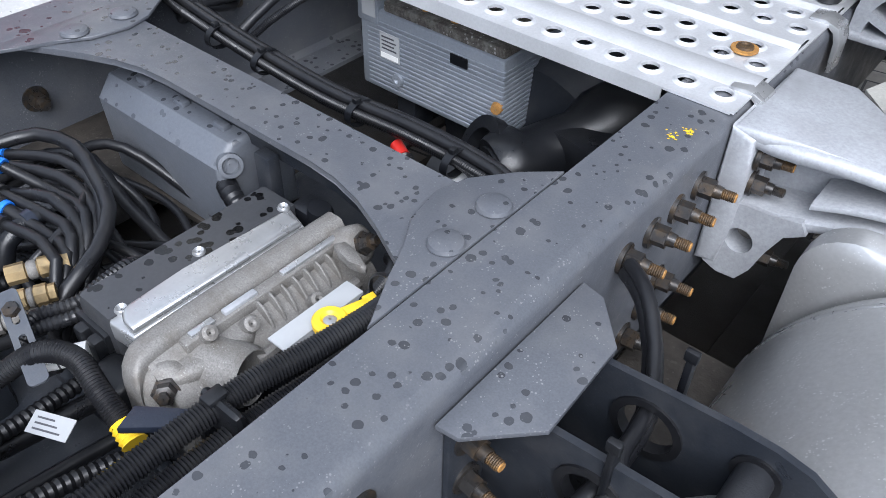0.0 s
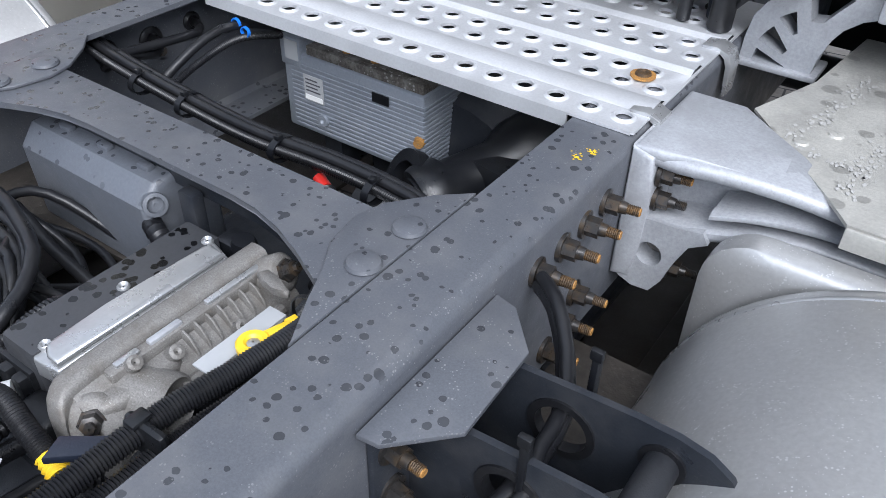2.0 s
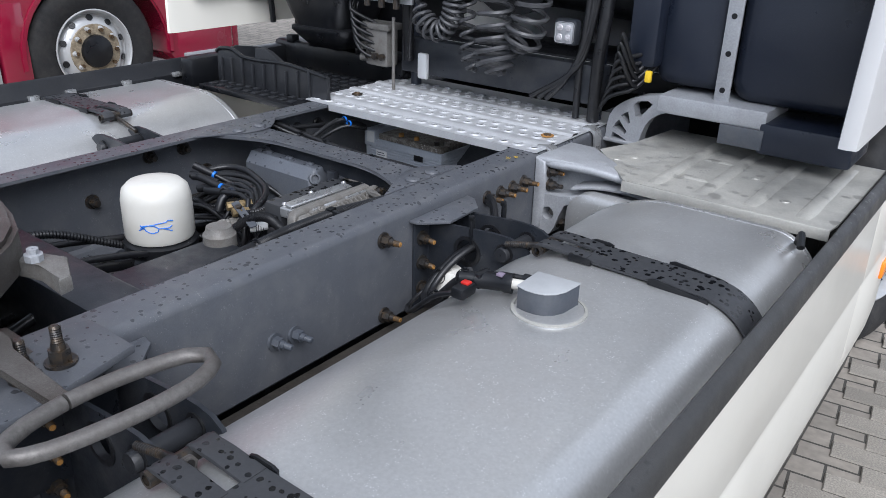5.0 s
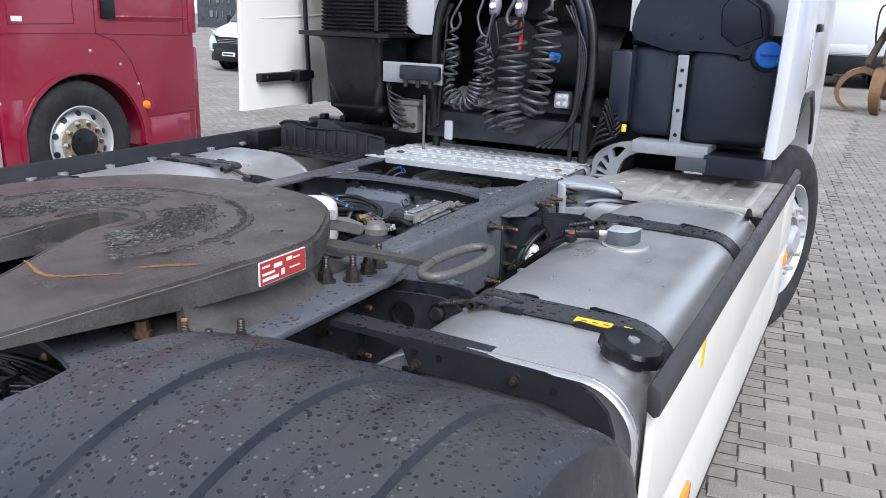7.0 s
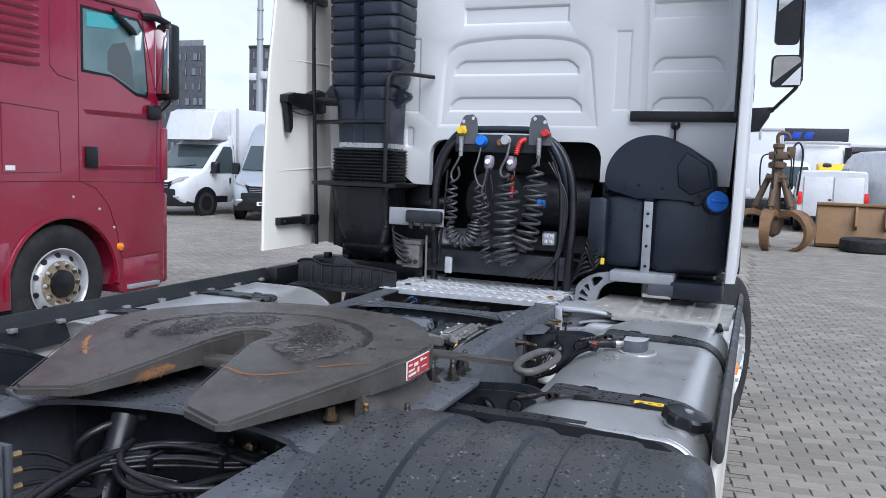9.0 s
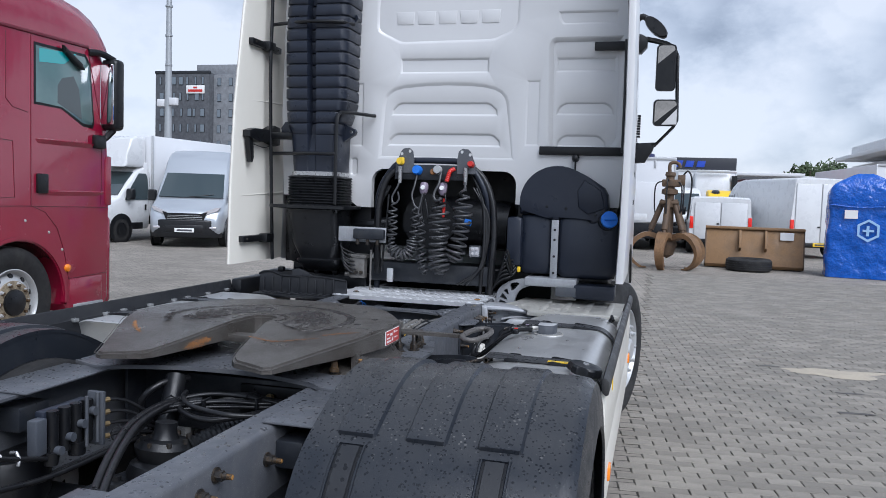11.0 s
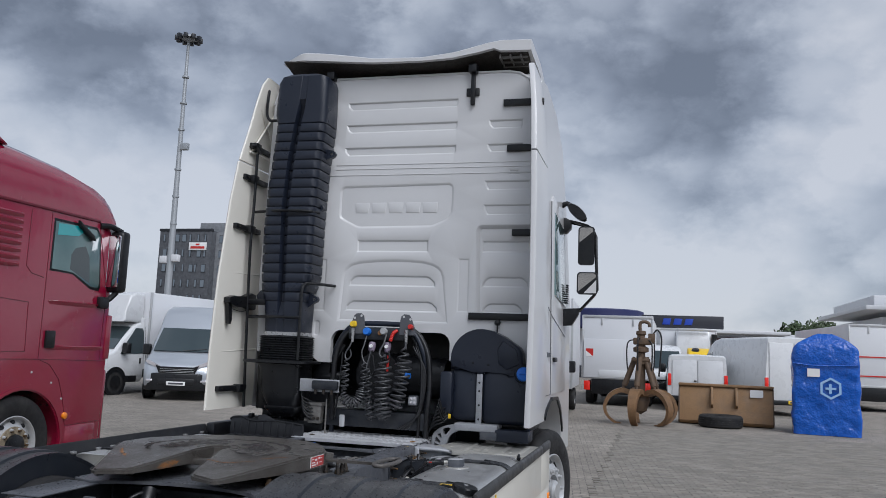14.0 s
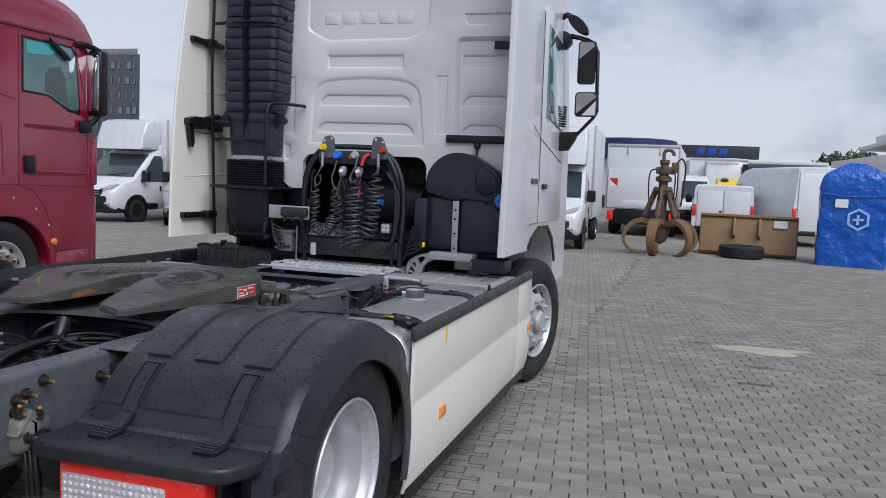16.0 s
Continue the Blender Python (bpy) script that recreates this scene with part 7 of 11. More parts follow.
def valve_unit():
    """The gearbox control unit: black cover, bright lid plate and a ribbed cast body, lying along the rail."""
    body = [(0.15, 0.80), (0.15, 0.925), (0.172, 0.925), (0.182, 0.918), (0.212, 0.90), (0.222, 0.885), (0.222, 0.80)]
    vu = part("gear_control_unit", extr(B(), body, "y", 0.262, 0.535, 0.005), M["cast_dirty"], truck, "ribbed cast aluminium control unit with a black cover")
    # long rounded bar along the top, its near end turned down
    bar_ = [(0.151, 0.535, 0.925), (0.151, 0.40, 0.925), (0.153, 0.285, 0.925), (0.158, 0.256, 0.92), (0.166, 0.244, 0.905), (0.166, 0.242, 0.86)]
    rings = []
    for q in spline(bar_, 0.012):
        w = 0.0155
        rings.append([(q.x + a * w, q.y + 0.4 * min(0.0, b_) * 0.0, q.z + b_ * 0.013) for a, b_ in ((-1, -1), (1, -1), (1, 0.35), (0.75, 0.85), (0.4, 1), (-0.4, 1), (-0.75, 0.85), (-1, 0.35))])
    part("top_bar", loft(B(), rings), M["cast_dirty"], vu, smooth=60)
    for y0, y1 in ((0.31, 0.34), (0.352, 0.395), (0.43, 0.512)):
        part("gasket_tab", box(B(), 0.171, 0.180, y0, y1, 0.92, 0.9345, 0.002), M["sheet"] if y0 != 0.352 else M["cast"], vu)
    part("rim_rail", box(B(), 0.167, 0.184, 0.30, 0.535, 0.912, 0.9305, 0.004), M["cast_dirty"], vu)
    # thin half-round fins on the sloping side
    for k in range(7):
        y = 0.388 + 0.0165 * k
        prof = [(0.178, 0.90), (0.180, 0.926), (0.186, 0.929), (0.195, 0.925), (0.206, 0.911), (0.211, 0.893)]
        part("fin", extr(B(), prof, "y", y - 0.0015, y + 0.0015, 0.0007), M["cast_dirty"], vu)
    part("fin_floor", extr(B(), [(0.18, 0.902), (0.197, 0.898), (0.214, 0.88), (0.18, 0.87)], "y", 0.382, 0.50, 0.002), M["cast_dirty"], vu)
    part("lower_rail", tube(B(), [(0.222, 0.352, 0.893), (0.222, 0.42, 0.894), (0.22, 0.50, 0.897)], 0.0075, 8), M["cast_dirty"], vu)
    part("cylinder_housing", lathe(B(), [(0.001, 0), (0.038, 0), (0.036, 0.012), (0.033, 0.05), (0.029, 0.056), (0.024, 0.05), (0.001, 0.05)], (0.182, 0.318, 0.885), (0.9, 0.28, 0.12), 28, False), M["cast_dirty"], vu, smooth=60)
    part("shoulder", extr(B(), [(0.15, 0.258), (0.15, 0.385), (0.19, 0.385), (0.208, 0.36), (0.212, 0.31), (0.20, 0.275), (0.18, 0.258)], "z", 0.86, 0.918, 0.012, seg=4), M["cast_dirty"], vu, smooth=60)
    part("end_lug", lathe(B(), [(0.001, -0.06), (0.028, -0.06), (0.028, -0.01), (0.022, -0.004), (0.001, -0.004)], (0.195, 0.262, 0.905), (0.62, -0.45, 0.45), 22, False), M["cast_dirty"], vu, smooth=50)
    part("far_lug", lathe(B(), [(0.001, -0.07), (0.026, -0.07), (0.024, -0.008), (0.019, -0.004), (0.001, -0.004)], (0.206, 0.528, 0.93), (0.75, 0.2, 0.5), 20, False), M["cast_dirty"], vu, smooth=50)
    for x, y, z, d in ((0.195, 0.262, 0.905, (0.62, -0.45, 0.45)), (0.206, 0.528, 0.93, (0.75, 0.2, 0.5))):
        part("hex_screw", lathe(B(), [(0.001, -0.004), (0.0145, -0.004), (0.0145, 0.001), (0.0115, 0.001), (0.0105, 0.012), (0.006, 0.013), (0.006, 0.02), (0.001, 0.02)], (x, y, z), d, 6, False), M["steel"], vu)
    for x, y, z in ((0.186, 0.325, 0.930), (0.20, 0.365, 0.921), (0.215, 0.442, 0.908)):
        part("small_boss", lathe(B(), [(0.001, -0.012), (0.0095, -0.012), (0.0085, 0.007), (0.0045, 0.0085), (0.001, 0.006)], (x, y, z), (0.6, 0, 0.7), 14, False), M["cast_dirty"], vu)
    part("spike", extr(B(), [(0.190, 0.495), (0.197, 0.507), (0.213, 0.504), (0.228, 0.499), (0.244, 0.494), (0.246, 0.489), (0.24, 0.486), (0.224, 0.488), (0.208, 0.486)], "z", 0.932, 0.942, 0.003), M["cast_dirty"], vu, smooth=50)
    # bright lid with a scalloped edge and a raised field
    edge_ = [(0.082, 0.278), (0.082, 0.352), (0.080, 0.366), (0.073, 0.382), (0.072, 0.396), (0.075, 0.412), (0.081, 0.424), (0.084, 0.438), (0.086, 0.516)]
    lid = part("lid_plate", extr(B(), edge_ + [(0.136, 0.502), (0.137, 0.272), (0.10, 0.268)], "z", 0.905, 0.932, 0.004, seg=3), M["sheet"], vu, "bright pressed lid plate")
    part("raised_field", extr(B(), [(0.107, 0.280), (0.1005, 0.285), (0.098, 0.295), (0.0985, 0.36), (0.1, 0.40), (0.101, 0.492), (0.106, 0.501), (0.1335, 0.498), (0.1335, 0.275), (0.116, 0.276)], "z", 0.932, 0.941, 0.006, seg=4), M["sheet"], lid, smooth=60)
    for x, y in ((0.096, 0.286), (0.083, 0.392), (0.093, 0.506)):
        part("screw", lathe(B(), [(0.001, 0), (0.0078, 0), (0.0078, 0.0035), (0.006, 0.006), (0.003, 0.003), (0.001, 0.003)], (x, y, 0.932), (0, 0, 1), 14, False), M["sheet"], lid)
    part("black_cover", extr(B(), [(0.034, 0.86), (0.034, 0.92), (0.042, 0.9345), (0.098, 0.9345), (0.098, 0.86)], "y", 0.268, 0.522, 0.006), M["strap"], vu, "rain-spotted black plastic cover")
    part("cover_edge", extr(B(), [(0.031, 0.262), (0.031, 0.276), (0.088, 0.276), (0.088, 0.262)], "z", 0.84, 0.905, 0.004), M["black"], vu)
    for x in (0.04, 0.066):
        part("cover_clip", box(B(), x, x + 0.018, 0.25, 0.272, 0.865, 0.90, 0.005), M["black"], vu)
    part("rubber_block", box(B(), 0.085, 0.145, 0.225, 0.272, 0.84, 0.885, 0.012, seg=3), M["black"], vu)
    part("connector", box(B(), 0.08, 0.125, 0.522, 0.56, 0.885, 0.925, 0.008), M["black"], vu)
    part("connector_boss", lathe(B(), [(0.001, 0), (0.016, 0), (0.014, 0.012), (0.001, 0.012)], (0.118, 0.538, 0.918), (0.2, 0, 1), 14, False), M["black"], vu)
    # grey card and yellow lever
    part("grey_plate", box(B(), 0.2395, 0.2645, 0.357, 0.467, 0.9335, 0.9365, 0.0008), M["greypl"], vu, "plain grey plate")
    part("plate_fold", box(B(), 0.262, 0.2645, 0.357, 0.467, 0.915, 0.9345, 0.0008), M["greypl"], vu)
    ym = Matrix.Translation((0.278, 0.407, 0.943)) @ Matrix.Rotation(radians(-16), 4, "Z")
    b = lathe(B(), [(0.007, 0), (0.0185, 0), (0.0185, 0.007), (0.016, 0.01), (0.010, 0.01), (0.007, 0.007)], (0.0, 0.0, 0), (0, 0, 1), 28, False)
    extr(b, [(-0.009, 0.012), (0.009, 0.012), (0.0075, 0.046), (-0.0075, 0.046)], "z", 0.0, 0.008, 0.0015)
    box(b, -0.0045, 0.0045, 0.018, 0.042, 0.0075, 0.0095, 0.001)
    extr(b, [(-0.011, 0.042), (0.012, 0.042), (0.014, 0.056), (-0.012, 0.056)], "z", -0.014, 0.008, 0.002)
    bmesh.ops.transform(b, matrix=ym, verts=b.verts[:])
    lever = part("yellow_lever", b, M["yellow"], vu, "yellow plastic release lever")
    part("lever_screw", lathe(B(), [(0.001, -0.005), (0.0085, -0.005), (0.0085, 0.006), (0.005, 0.008), (0.001, 0.008)], (0.278, 0.407, 0.943), (0, 0, 1), 10, False), M["sheet"], lever)
    part("foot", box(B(), 0.03, 0.23, 0.27, 0.54, 0.74, 0.86, 0.01), M["black"], vu)
    part("label_roll", cyl(B(), (0.040, 0.213, 0.875), (0.068, 0.25, 0.88), 0.012, seg=16), M["paper"], vu, "printed paper sleeve")
    for k in range(4):
        part("print_bar", cyl(B(), (0.049 + 0.0036 * k, 0.225 + 0.0048 * k, 0.877), (0.0502 + 0.0036 * k, 0.2266 + 0.0048 * k, 0.877), 0.0124, seg=16), M["ink"], vu)
    return vu


valve_unit()


def hose(pts, r, material=None, ribbed=0.0, name="hose", parent=truck, seg=10, label=""):
    return part(name, tube(B(), pts, r, seg, ribbed=ribbed), material or M["rubber"], parent, label)


# corrugated looms beside the right rail
hose([(0.315, -0.42, 0.93), (0.305, -0.2, 0.945), (0.293, 0.02, 0.958), (0.287, 0.12, 0.962), (0.287, 0.208, 0.963), (0.291, 0.294, 0.963), (0.304, 0.365, 0.962), (0.311, 0.44, 0.958), (0.30, 0.495, 0.945), (0.26, 0.56, 0.91), (0.18, 0.60, 0.87)], 0.0132, ribbed=0.0036, name="cable_loom")
hose([(0.33, -0.42, 0.915), (0.325, -0.2, 0.93), (0.315, 0.02, 0.94), (0.31, 0.12, 0.944), (0.309, 0.21, 0.944), (0.313, 0.30, 0.942), (0.32, 0.38, 0.938), (0.316, 0.46, 0.93), (0.295, 0.54, 0.90)], 0.0132, ribbed=0.0036, name="cable_loom")
hose([(0.275, 0.46, 0.93), (0.262, 0.51, 0.925), (0.235, 0.548, 0.905), (0.20, 0.575, 0.87)], 0.0095, ribbed=0.0034, name="cable_loom")


def tie(p, d, r, parent=truck):
    """A ring of plastic band round a cable, with its small head."""
    n = Vector(d).normalized()
    t = part("cable_tie", lathe(B(), [(r, -0.0025), (r + 0.0018, -0.0025), (r + 0.0018, 0.0025), (r, 0.0025), (r, -0.0025)], p, d, 16, False), M["black"], parent)
    part("tie_head", box(B(), p[0] - 0.0035, p[0] + 0.0035, p[1] - 0.003, p[1] + 0.003, p[2] + r, p[2] + r + 0.005, 0.001), M["black"], t)


part("loom_clip", box(B(), 0.272, 0.325, 0.257, 0.269, 0.93, 0.9775, 0.006), M["black"], truck)
part("clip_latch", box(B(), 0.281, 0.297, 0.252, 0.274, 0.974, 0.981, 0.003), M["black"], truck)
for y in (0.02, 0.47):
    tie((0.302, y, 0.948), (0, 1, 0), 0.029)
part("clip_arm", extr(B(), [(0.22, 0.20), (0.27, 0.245), (0.27, 0.27), (0.21, 0.225)], "z", 0.925, 0.935, 0.002), M["blue_black"], truck)
hose([(0.03, 0.16, 0.88), (0.06, 0.205, 0.91), (0.10, 0.225, 0.915), (0.15, 0.22, 0.905), (0.19, 0.216, 0.895)], 0.0125, ribbed=0.0038, name="cable_loom")
hose([(0.188, 0.216, 0.896), (0.21, 0.213, 0.888)], 0.0135, M["yellow"], ribbed=0.006, name="loom_end", label="yellow corrugated loom end")
# looms across, in front of the crossmember
for dy, dz, r, rb in ((0.004, 0.0, 0.0066, 0.0032), (0.018, 0.006, 0.0078, 0.0), (0.012, -0.011, 0.0066, 0.0032), (0.032, 0.002, 0.0072, 0.0), (0.027, -0.012, 0.006, 0.0032)):
    hose([(-0.50, 0.735 + dy, 0.955 + dz), (-0.40, 0.722 + dy, 0.95 + dz), (-0.236, 0.712 + dy, 0.94 + dz), (-0.061, 0.708 + dy, 0.932 + dz), (0.081, 0.719 + dy, 0.93 + dz), (0.19, 0.721 + dy, 0.926 + dz), (0.262, 0.713 + dy, 0.918 + dz), (0.31, 0.69 + dy, 0.885 + dz), (0.325, 0.67 + dy, 0.82 + dz)], r, ribbed=rb, name="cable_loom")
for x, z in ((-0.31, 0.938), (-0.20, 0.933), (0.0, 0.926), (0.175, 0.922)):
    t_ = part("cable_tie", loft(B(), [[(x_, 0.728 + (0.0245 + h) * math.cos(a), z + (0.0175 + h) * math.sin(a)) for a in [math.tau * m / 18 for m in range(18)]] for x_, h in ((x - 0.006, 0.0), (x - 0.006, 0.002), (x + 0.006, 0.002), (x + 0.006, 0.0))], caps=False), M["black"], truck)
    part("tie_head", box(B(), x - 0.005, x + 0.005, 0.717, 0.728, z + 0.017, z + 0.025, 0.002), M["black"], t_)
for y_, z_, r_ in ((0.80, 0.905, 0.024), (0.90, 0.895, 0.026), (1.0, 0.90, 0.02)):
    gm = part("grommet", lathe(B(), [(r_ * 0.55, 0.0), (r_, 0.0), (r_, 0.006), (r_ * 0.8, 0.010), (r_ * 0.55, 0.010), (r_ * 0.55, 0.0)], (-0.5255, y_, z_), (1, 0, 0), 20, False), M["rubber"], truck)
    part("grommet_cable", tube(B(), [(-0.53, y_, z_), (-0.50, y_ - 0.005, z_ + 0.004), (-0.46, y_ - 0.03, z_ + 0.012), (-0.43, y_ - 0.06, z_ + 0.02), (-0.40, 0.75, 0.952)], r_ * 0.42, 10), M["rubber"], gm)
hose([(-0.36, 0.80, 0.90), (-0.355, 0.86, 0.93), (-0.35, 0.93, 0.95), (-0.352, 1.02, 0.93), (-0.36, 1.08, 0.90)], 0.0085, name="hose")
hose([(-0.35, 0.79, 0.88), (-0.335, 0.86, 0.915), (-0.33, 0.95, 0.93), (-0.335, 1.06, 0.90)], 0.007, ribbed=0.0034, name="cable_loom")
for dx in (0.0, 0.022):
    part("blue_ring", lathe(B(), [(0.0085, -0.003), (0.0105, -0.003), (0.0105, 0.003), (0.0085, 0.003), (0.0085, -0.003)], (-0.352 + dx, 0.97, 0.948 - dx * 0.5), (0, 1, 0), 16, False), M["bluep"], truck)
part("red_connector", cyl(B(), (0.066, 0.731, 0.899), (0.088, 0.722, 0.894), 0.0095, seg=14), M["redp"], truck)
hose([(0.092, 0.72, 0.893), (0.12, 0.70, 0.885), (0.14, 0.67, 0.87)], 0.0125, ribbed=0.008, name="cable_loom")
part("white_bracket", extr(B(), [(0.163, 0.722), (0.178, 0.742), (0.19, 0.736), (0.187, 0.726), (0.198, 0.723), (0.203, 0.741), (0.216, 0.741), (0.214, 0.714), (0.20, 0.710), (0.178, 0.713)], "z", 0.897, 0.900, 0.0005), M["deck"], truck, "small bright sheet bracket")
hose([(0.0, 0.66, 0.90), (0.08, 0.665, 0.89), (0.16, 0.67, 0.88)], 0.011, ribbed=0.008, name="cable_loom")

# finned silver box under the tread plate
def finned_box():
    x0, x1, y0, y1, z0, z1 = -0.345, 0.005, 1.07, 1.27, 0.70, 0.868
    fb = part("finned_box", box(B(), x0, x1, y0, y1, z0, z1, 0.006), M["finbox"], truck, "finned silver box with a corroded top under the tread plate")
    for k in range(15):
        z = z0 + 0.008 + 0.0095 * k
        part("fin", box(B(), x0 + 0.02, x1 + 0.0015, y0 - 0.0018, y1 + 0.0018, z, z + 0.006, 0.0008), M["finbox"], fb)
    part("top_plate", box(B(), x0 + 0.06, x1 - 0.005, y0 + 0.004, y1, z1, z1 + 0.02, 0.003), M["corroded"], fb, "corroded top plate")
    part("left_cap", box(B(), x0 - 0.003, x0 + 0.05, y0 - 0.004, y1, z1 - 0.03, z1 + 0.03, 0.004), M["finbox"], fb)
    for x in (-0.2, -0.13, -0.04):
        part("rusty_screw", lathe(B(), [(0.001, 0), (0.01, 0), (0.009, 0.012), (0.001, 0.013)], (x, y0 + 0.03, z1 + 0.02), (0, 0, 1), 8, False), M["rust"] if x < -0.1 else M["steel"], fb)
    part("rating_label", box(B(), x0 + 0.055, x0 + 0.105, y0 - 0.004, y0 - 0.0025, 0.775, 0.83), M["greypl"], fb)
    part("barcode", box(B(), x0 + 0.058, x0 + 0.102, y0 - 0.005, y0 - 0.0038, 0.778, 0.788), M["paper"], fb)
    for x, z in ((x0 + 0.1, 0.74), (x1 - 0.02, 0.715)):
        part("boss", lathe(B(), [(0.001, 0), (0.013, 0), (0.013, 0.008), (0.006, 0.008), (0.001, 0.003)], (x, y0, z), (0, -1, 0), 14, False), M["finbox"], fb)
    part("rusty_screw", lathe(B(), [(0.001, 0), (0.012, 0), (0.01, 0.01), (0.001, 0.01)], (x1 - 0.01, y0, 0.775), (0.3, -1, 0), 10, False), M["rust"], fb)
    part("slot", box(B(), -0.115, -0.075, y0 - 0.004, y0, 0.825, 0.845, 0.001), M["black"], fb)
    for x in (-0.29, -0.06):
        part("foot", box(B(), x, x + 0.05, y0 + 0.04, y1 - 0.04, 0.60, 0.70, 0.004), M["frame_dark"], fb)
    part("pale_sticker", box(B(), x0 + 0.012, x0 + 0.046, y0 - 0.0055, y0 - 0.0045, z1 - 0.015, z1 + 0.025), M["greypl"], fb)
    for k in range(4):
        part("print_bar", box(B(), x0 + 0.06, x0 + 0.098 - 0.006 * (k % 2), y0 - 0.0046, y0 - 0.004, 0.796 + 0.008 * k, 0.799 + 0.008 * k), M["ink"], fb)
    for x in (x0 + 0.02, x1 - 0.02):
        part("boss", lathe(B(), [(0.001, 0), (0.013, 0), (0.012, 0.01), (0.001, 0.01)], (x, y0 + 0.06, z1 + 0.02), (0, 0, 1), 12, False), M["corroded"], fb)
    return fb


finned_box()

# white filter cartridge on the air dryer
flt = part("air_dryer", lathe(B(), [(0.001, 0), (0.09, 0), (0.096, 0.012), (0.096, 0.03), (0.08, 0.04), (0.001, 0.04)], (-0.19, 0.10, 0.79), (0, 0, 1), 28, False), M["black"], truck, "black air dryer with a white filter cartridge")
part("filter_cartridge", lathe(B(), [(0.001, 0.04), (0.086, 0.04), (0.09, 0.05), (0.089, 0.15), (0.083, 0.175), (0.068, 0.19), (0.034, 0.195), (0.001, 0.195)], (-0.19, 0.10, 0.79), (0, 0, 1), 40, False), M["whitep"], flt, "white painted filter cartridge")
for k in range(3):
    # uneven scribble of thin strokes round the cartridge
    pts = []
    for q in range(9):
        a = radians(-66 + 7.0 * q + 3 * math.sin(q * 2.1 + k))
        pts.append(Vector((-0.19 + 0.0903 * math.cos(a), 0.10 + 0.0903 * math.sin(a), 0.876 + 0.009 * k + 0.007 * math.sin(q * (1.7 + 0.5 * k) + k) * (1 if q % 2 else -0.6))))
    part("blue_print", tube(B(), pts, 0.0014, 6, 0.006), M["bluep"], flt, "blue drawn mark")
part("dryer_body", box(B(), -0.28, -0.09, 0.0, 0.20, 0.62, 0.79, 0.02), M["frame_dark"], flt)
vb = part("valve_block", box(B(), 0.06, 0.30, -0.32, 0.09, 0.83, 0.90, 0.012), M["frame_dark"], truck, "dirty dark valve block")
for k in range(8):
    part("plug", lathe(B(), [(0.001, 0), (0.012, 0), (0.011, 0.012), (0.001, 0.013)], (0.30, -0.30 + 0.05 * k, 0.865 + 0.012 * (k % 2)), (1, 0, 0.3), 10, False), M["steel"], vb)
part("valve_cap", lathe(B(), [(0.001, 0), (0.04, 0), (0.04, 0.03), (0.034, 0.036), (0.03, 0.05), (0.001, 0.05)], (0.10, 0.075, 0.89), (0, 0, 1), 22, False), M["cast_dirty"], vb)
slot_a, slot_b = Vector((-0.022, 0.222, 0.925)), Vector((0.085, 0.19, 0.90))
ux = (slot_b - slot_a).normalized()
uz = Vector((0.25, 0.95, 0.1)).cross(ux).cross(ux).normalized()
oval = lambda cx, hx, r: [(cx + (hx if math.cos(q) > 0 else -hx) + r * math.cos(q), r * math.sin(q)) for q in [math.tau * k / 16 for k in range(16)]]
bm = B()
loops = [rounded(-0.006, 0.118, -0.0105, 0.0105, 0.006, 4), oval(0.025, 0.012, 0.004), oval(0.075, 0.016, 0.004)]
for ra, rb in zip(fill(bm, loops, -0.0015), fill(bm, loops, 0.0015)):
    skin(bm, ra, rb)
bmesh.ops.transform(bm, matrix=Matrix.Translation(slot_a) @ Matrix((ux, ux.cross(uz) * -1, uz)).transposed().to_4x4(), verts=bm.verts[:])
sb = part("slotted_bracket", bm, M["box"], vb, "slotted grey steel strip")
part("bracket_bolt", lathe(B(), [(0.001, 0), (0.009, 0), (0.009, 0.007), (0.001, 0.008)], slot_a + ux * 0.022, (0.1, -0.3, 1), 6, False), M["steel"], sb)
hose([(0.006, 0.215, 0.90), (0.0, 0.236, 0.90), (0.014, 0.272, 0.90), (0.012, 0.31, 0.905), (0.004, 0.347, 0.90), (-0.01, 0.38, 0.87)], 0.0085, ribbed=0.006, name="cable_loom")
hose([(0.02, 0.20, 0.89), (0.011, 0.223, 0.893), (0.026, 0.262, 0.895), (0.022, 0.30, 0.89)], 0.0085, ribbed=0.006, name="cable_loom")
tag = part("paper_tag", box(B(), -0.024, 0.024, -0.012, 0.012, -0.0006, 0.0006, m=Matrix.Translation((0.10, 0.178, 0.852)) @ Matrix.Rotation(radians(24), 4, "Z") @ Matrix.Rotation(radians(18), 4, "X")), M["greypl"], vb, "small pale printed tag")
for k in range(3):
    part("print_bar", box(B(), -0.018, 0.014 - 0.006 * k, -0.0075 + 0.006 * k, -0.0055 + 0.006 * k, 0.0006, 0.0009, m=Matrix.Translation((0.10, 0.178, 0.852)) @ Matrix.Rotation(radians(24), 4, "Z") @ Matrix.Rotation(radians(18), 4, "X")), M["ink"], tag)
rnd = random.Random(11)
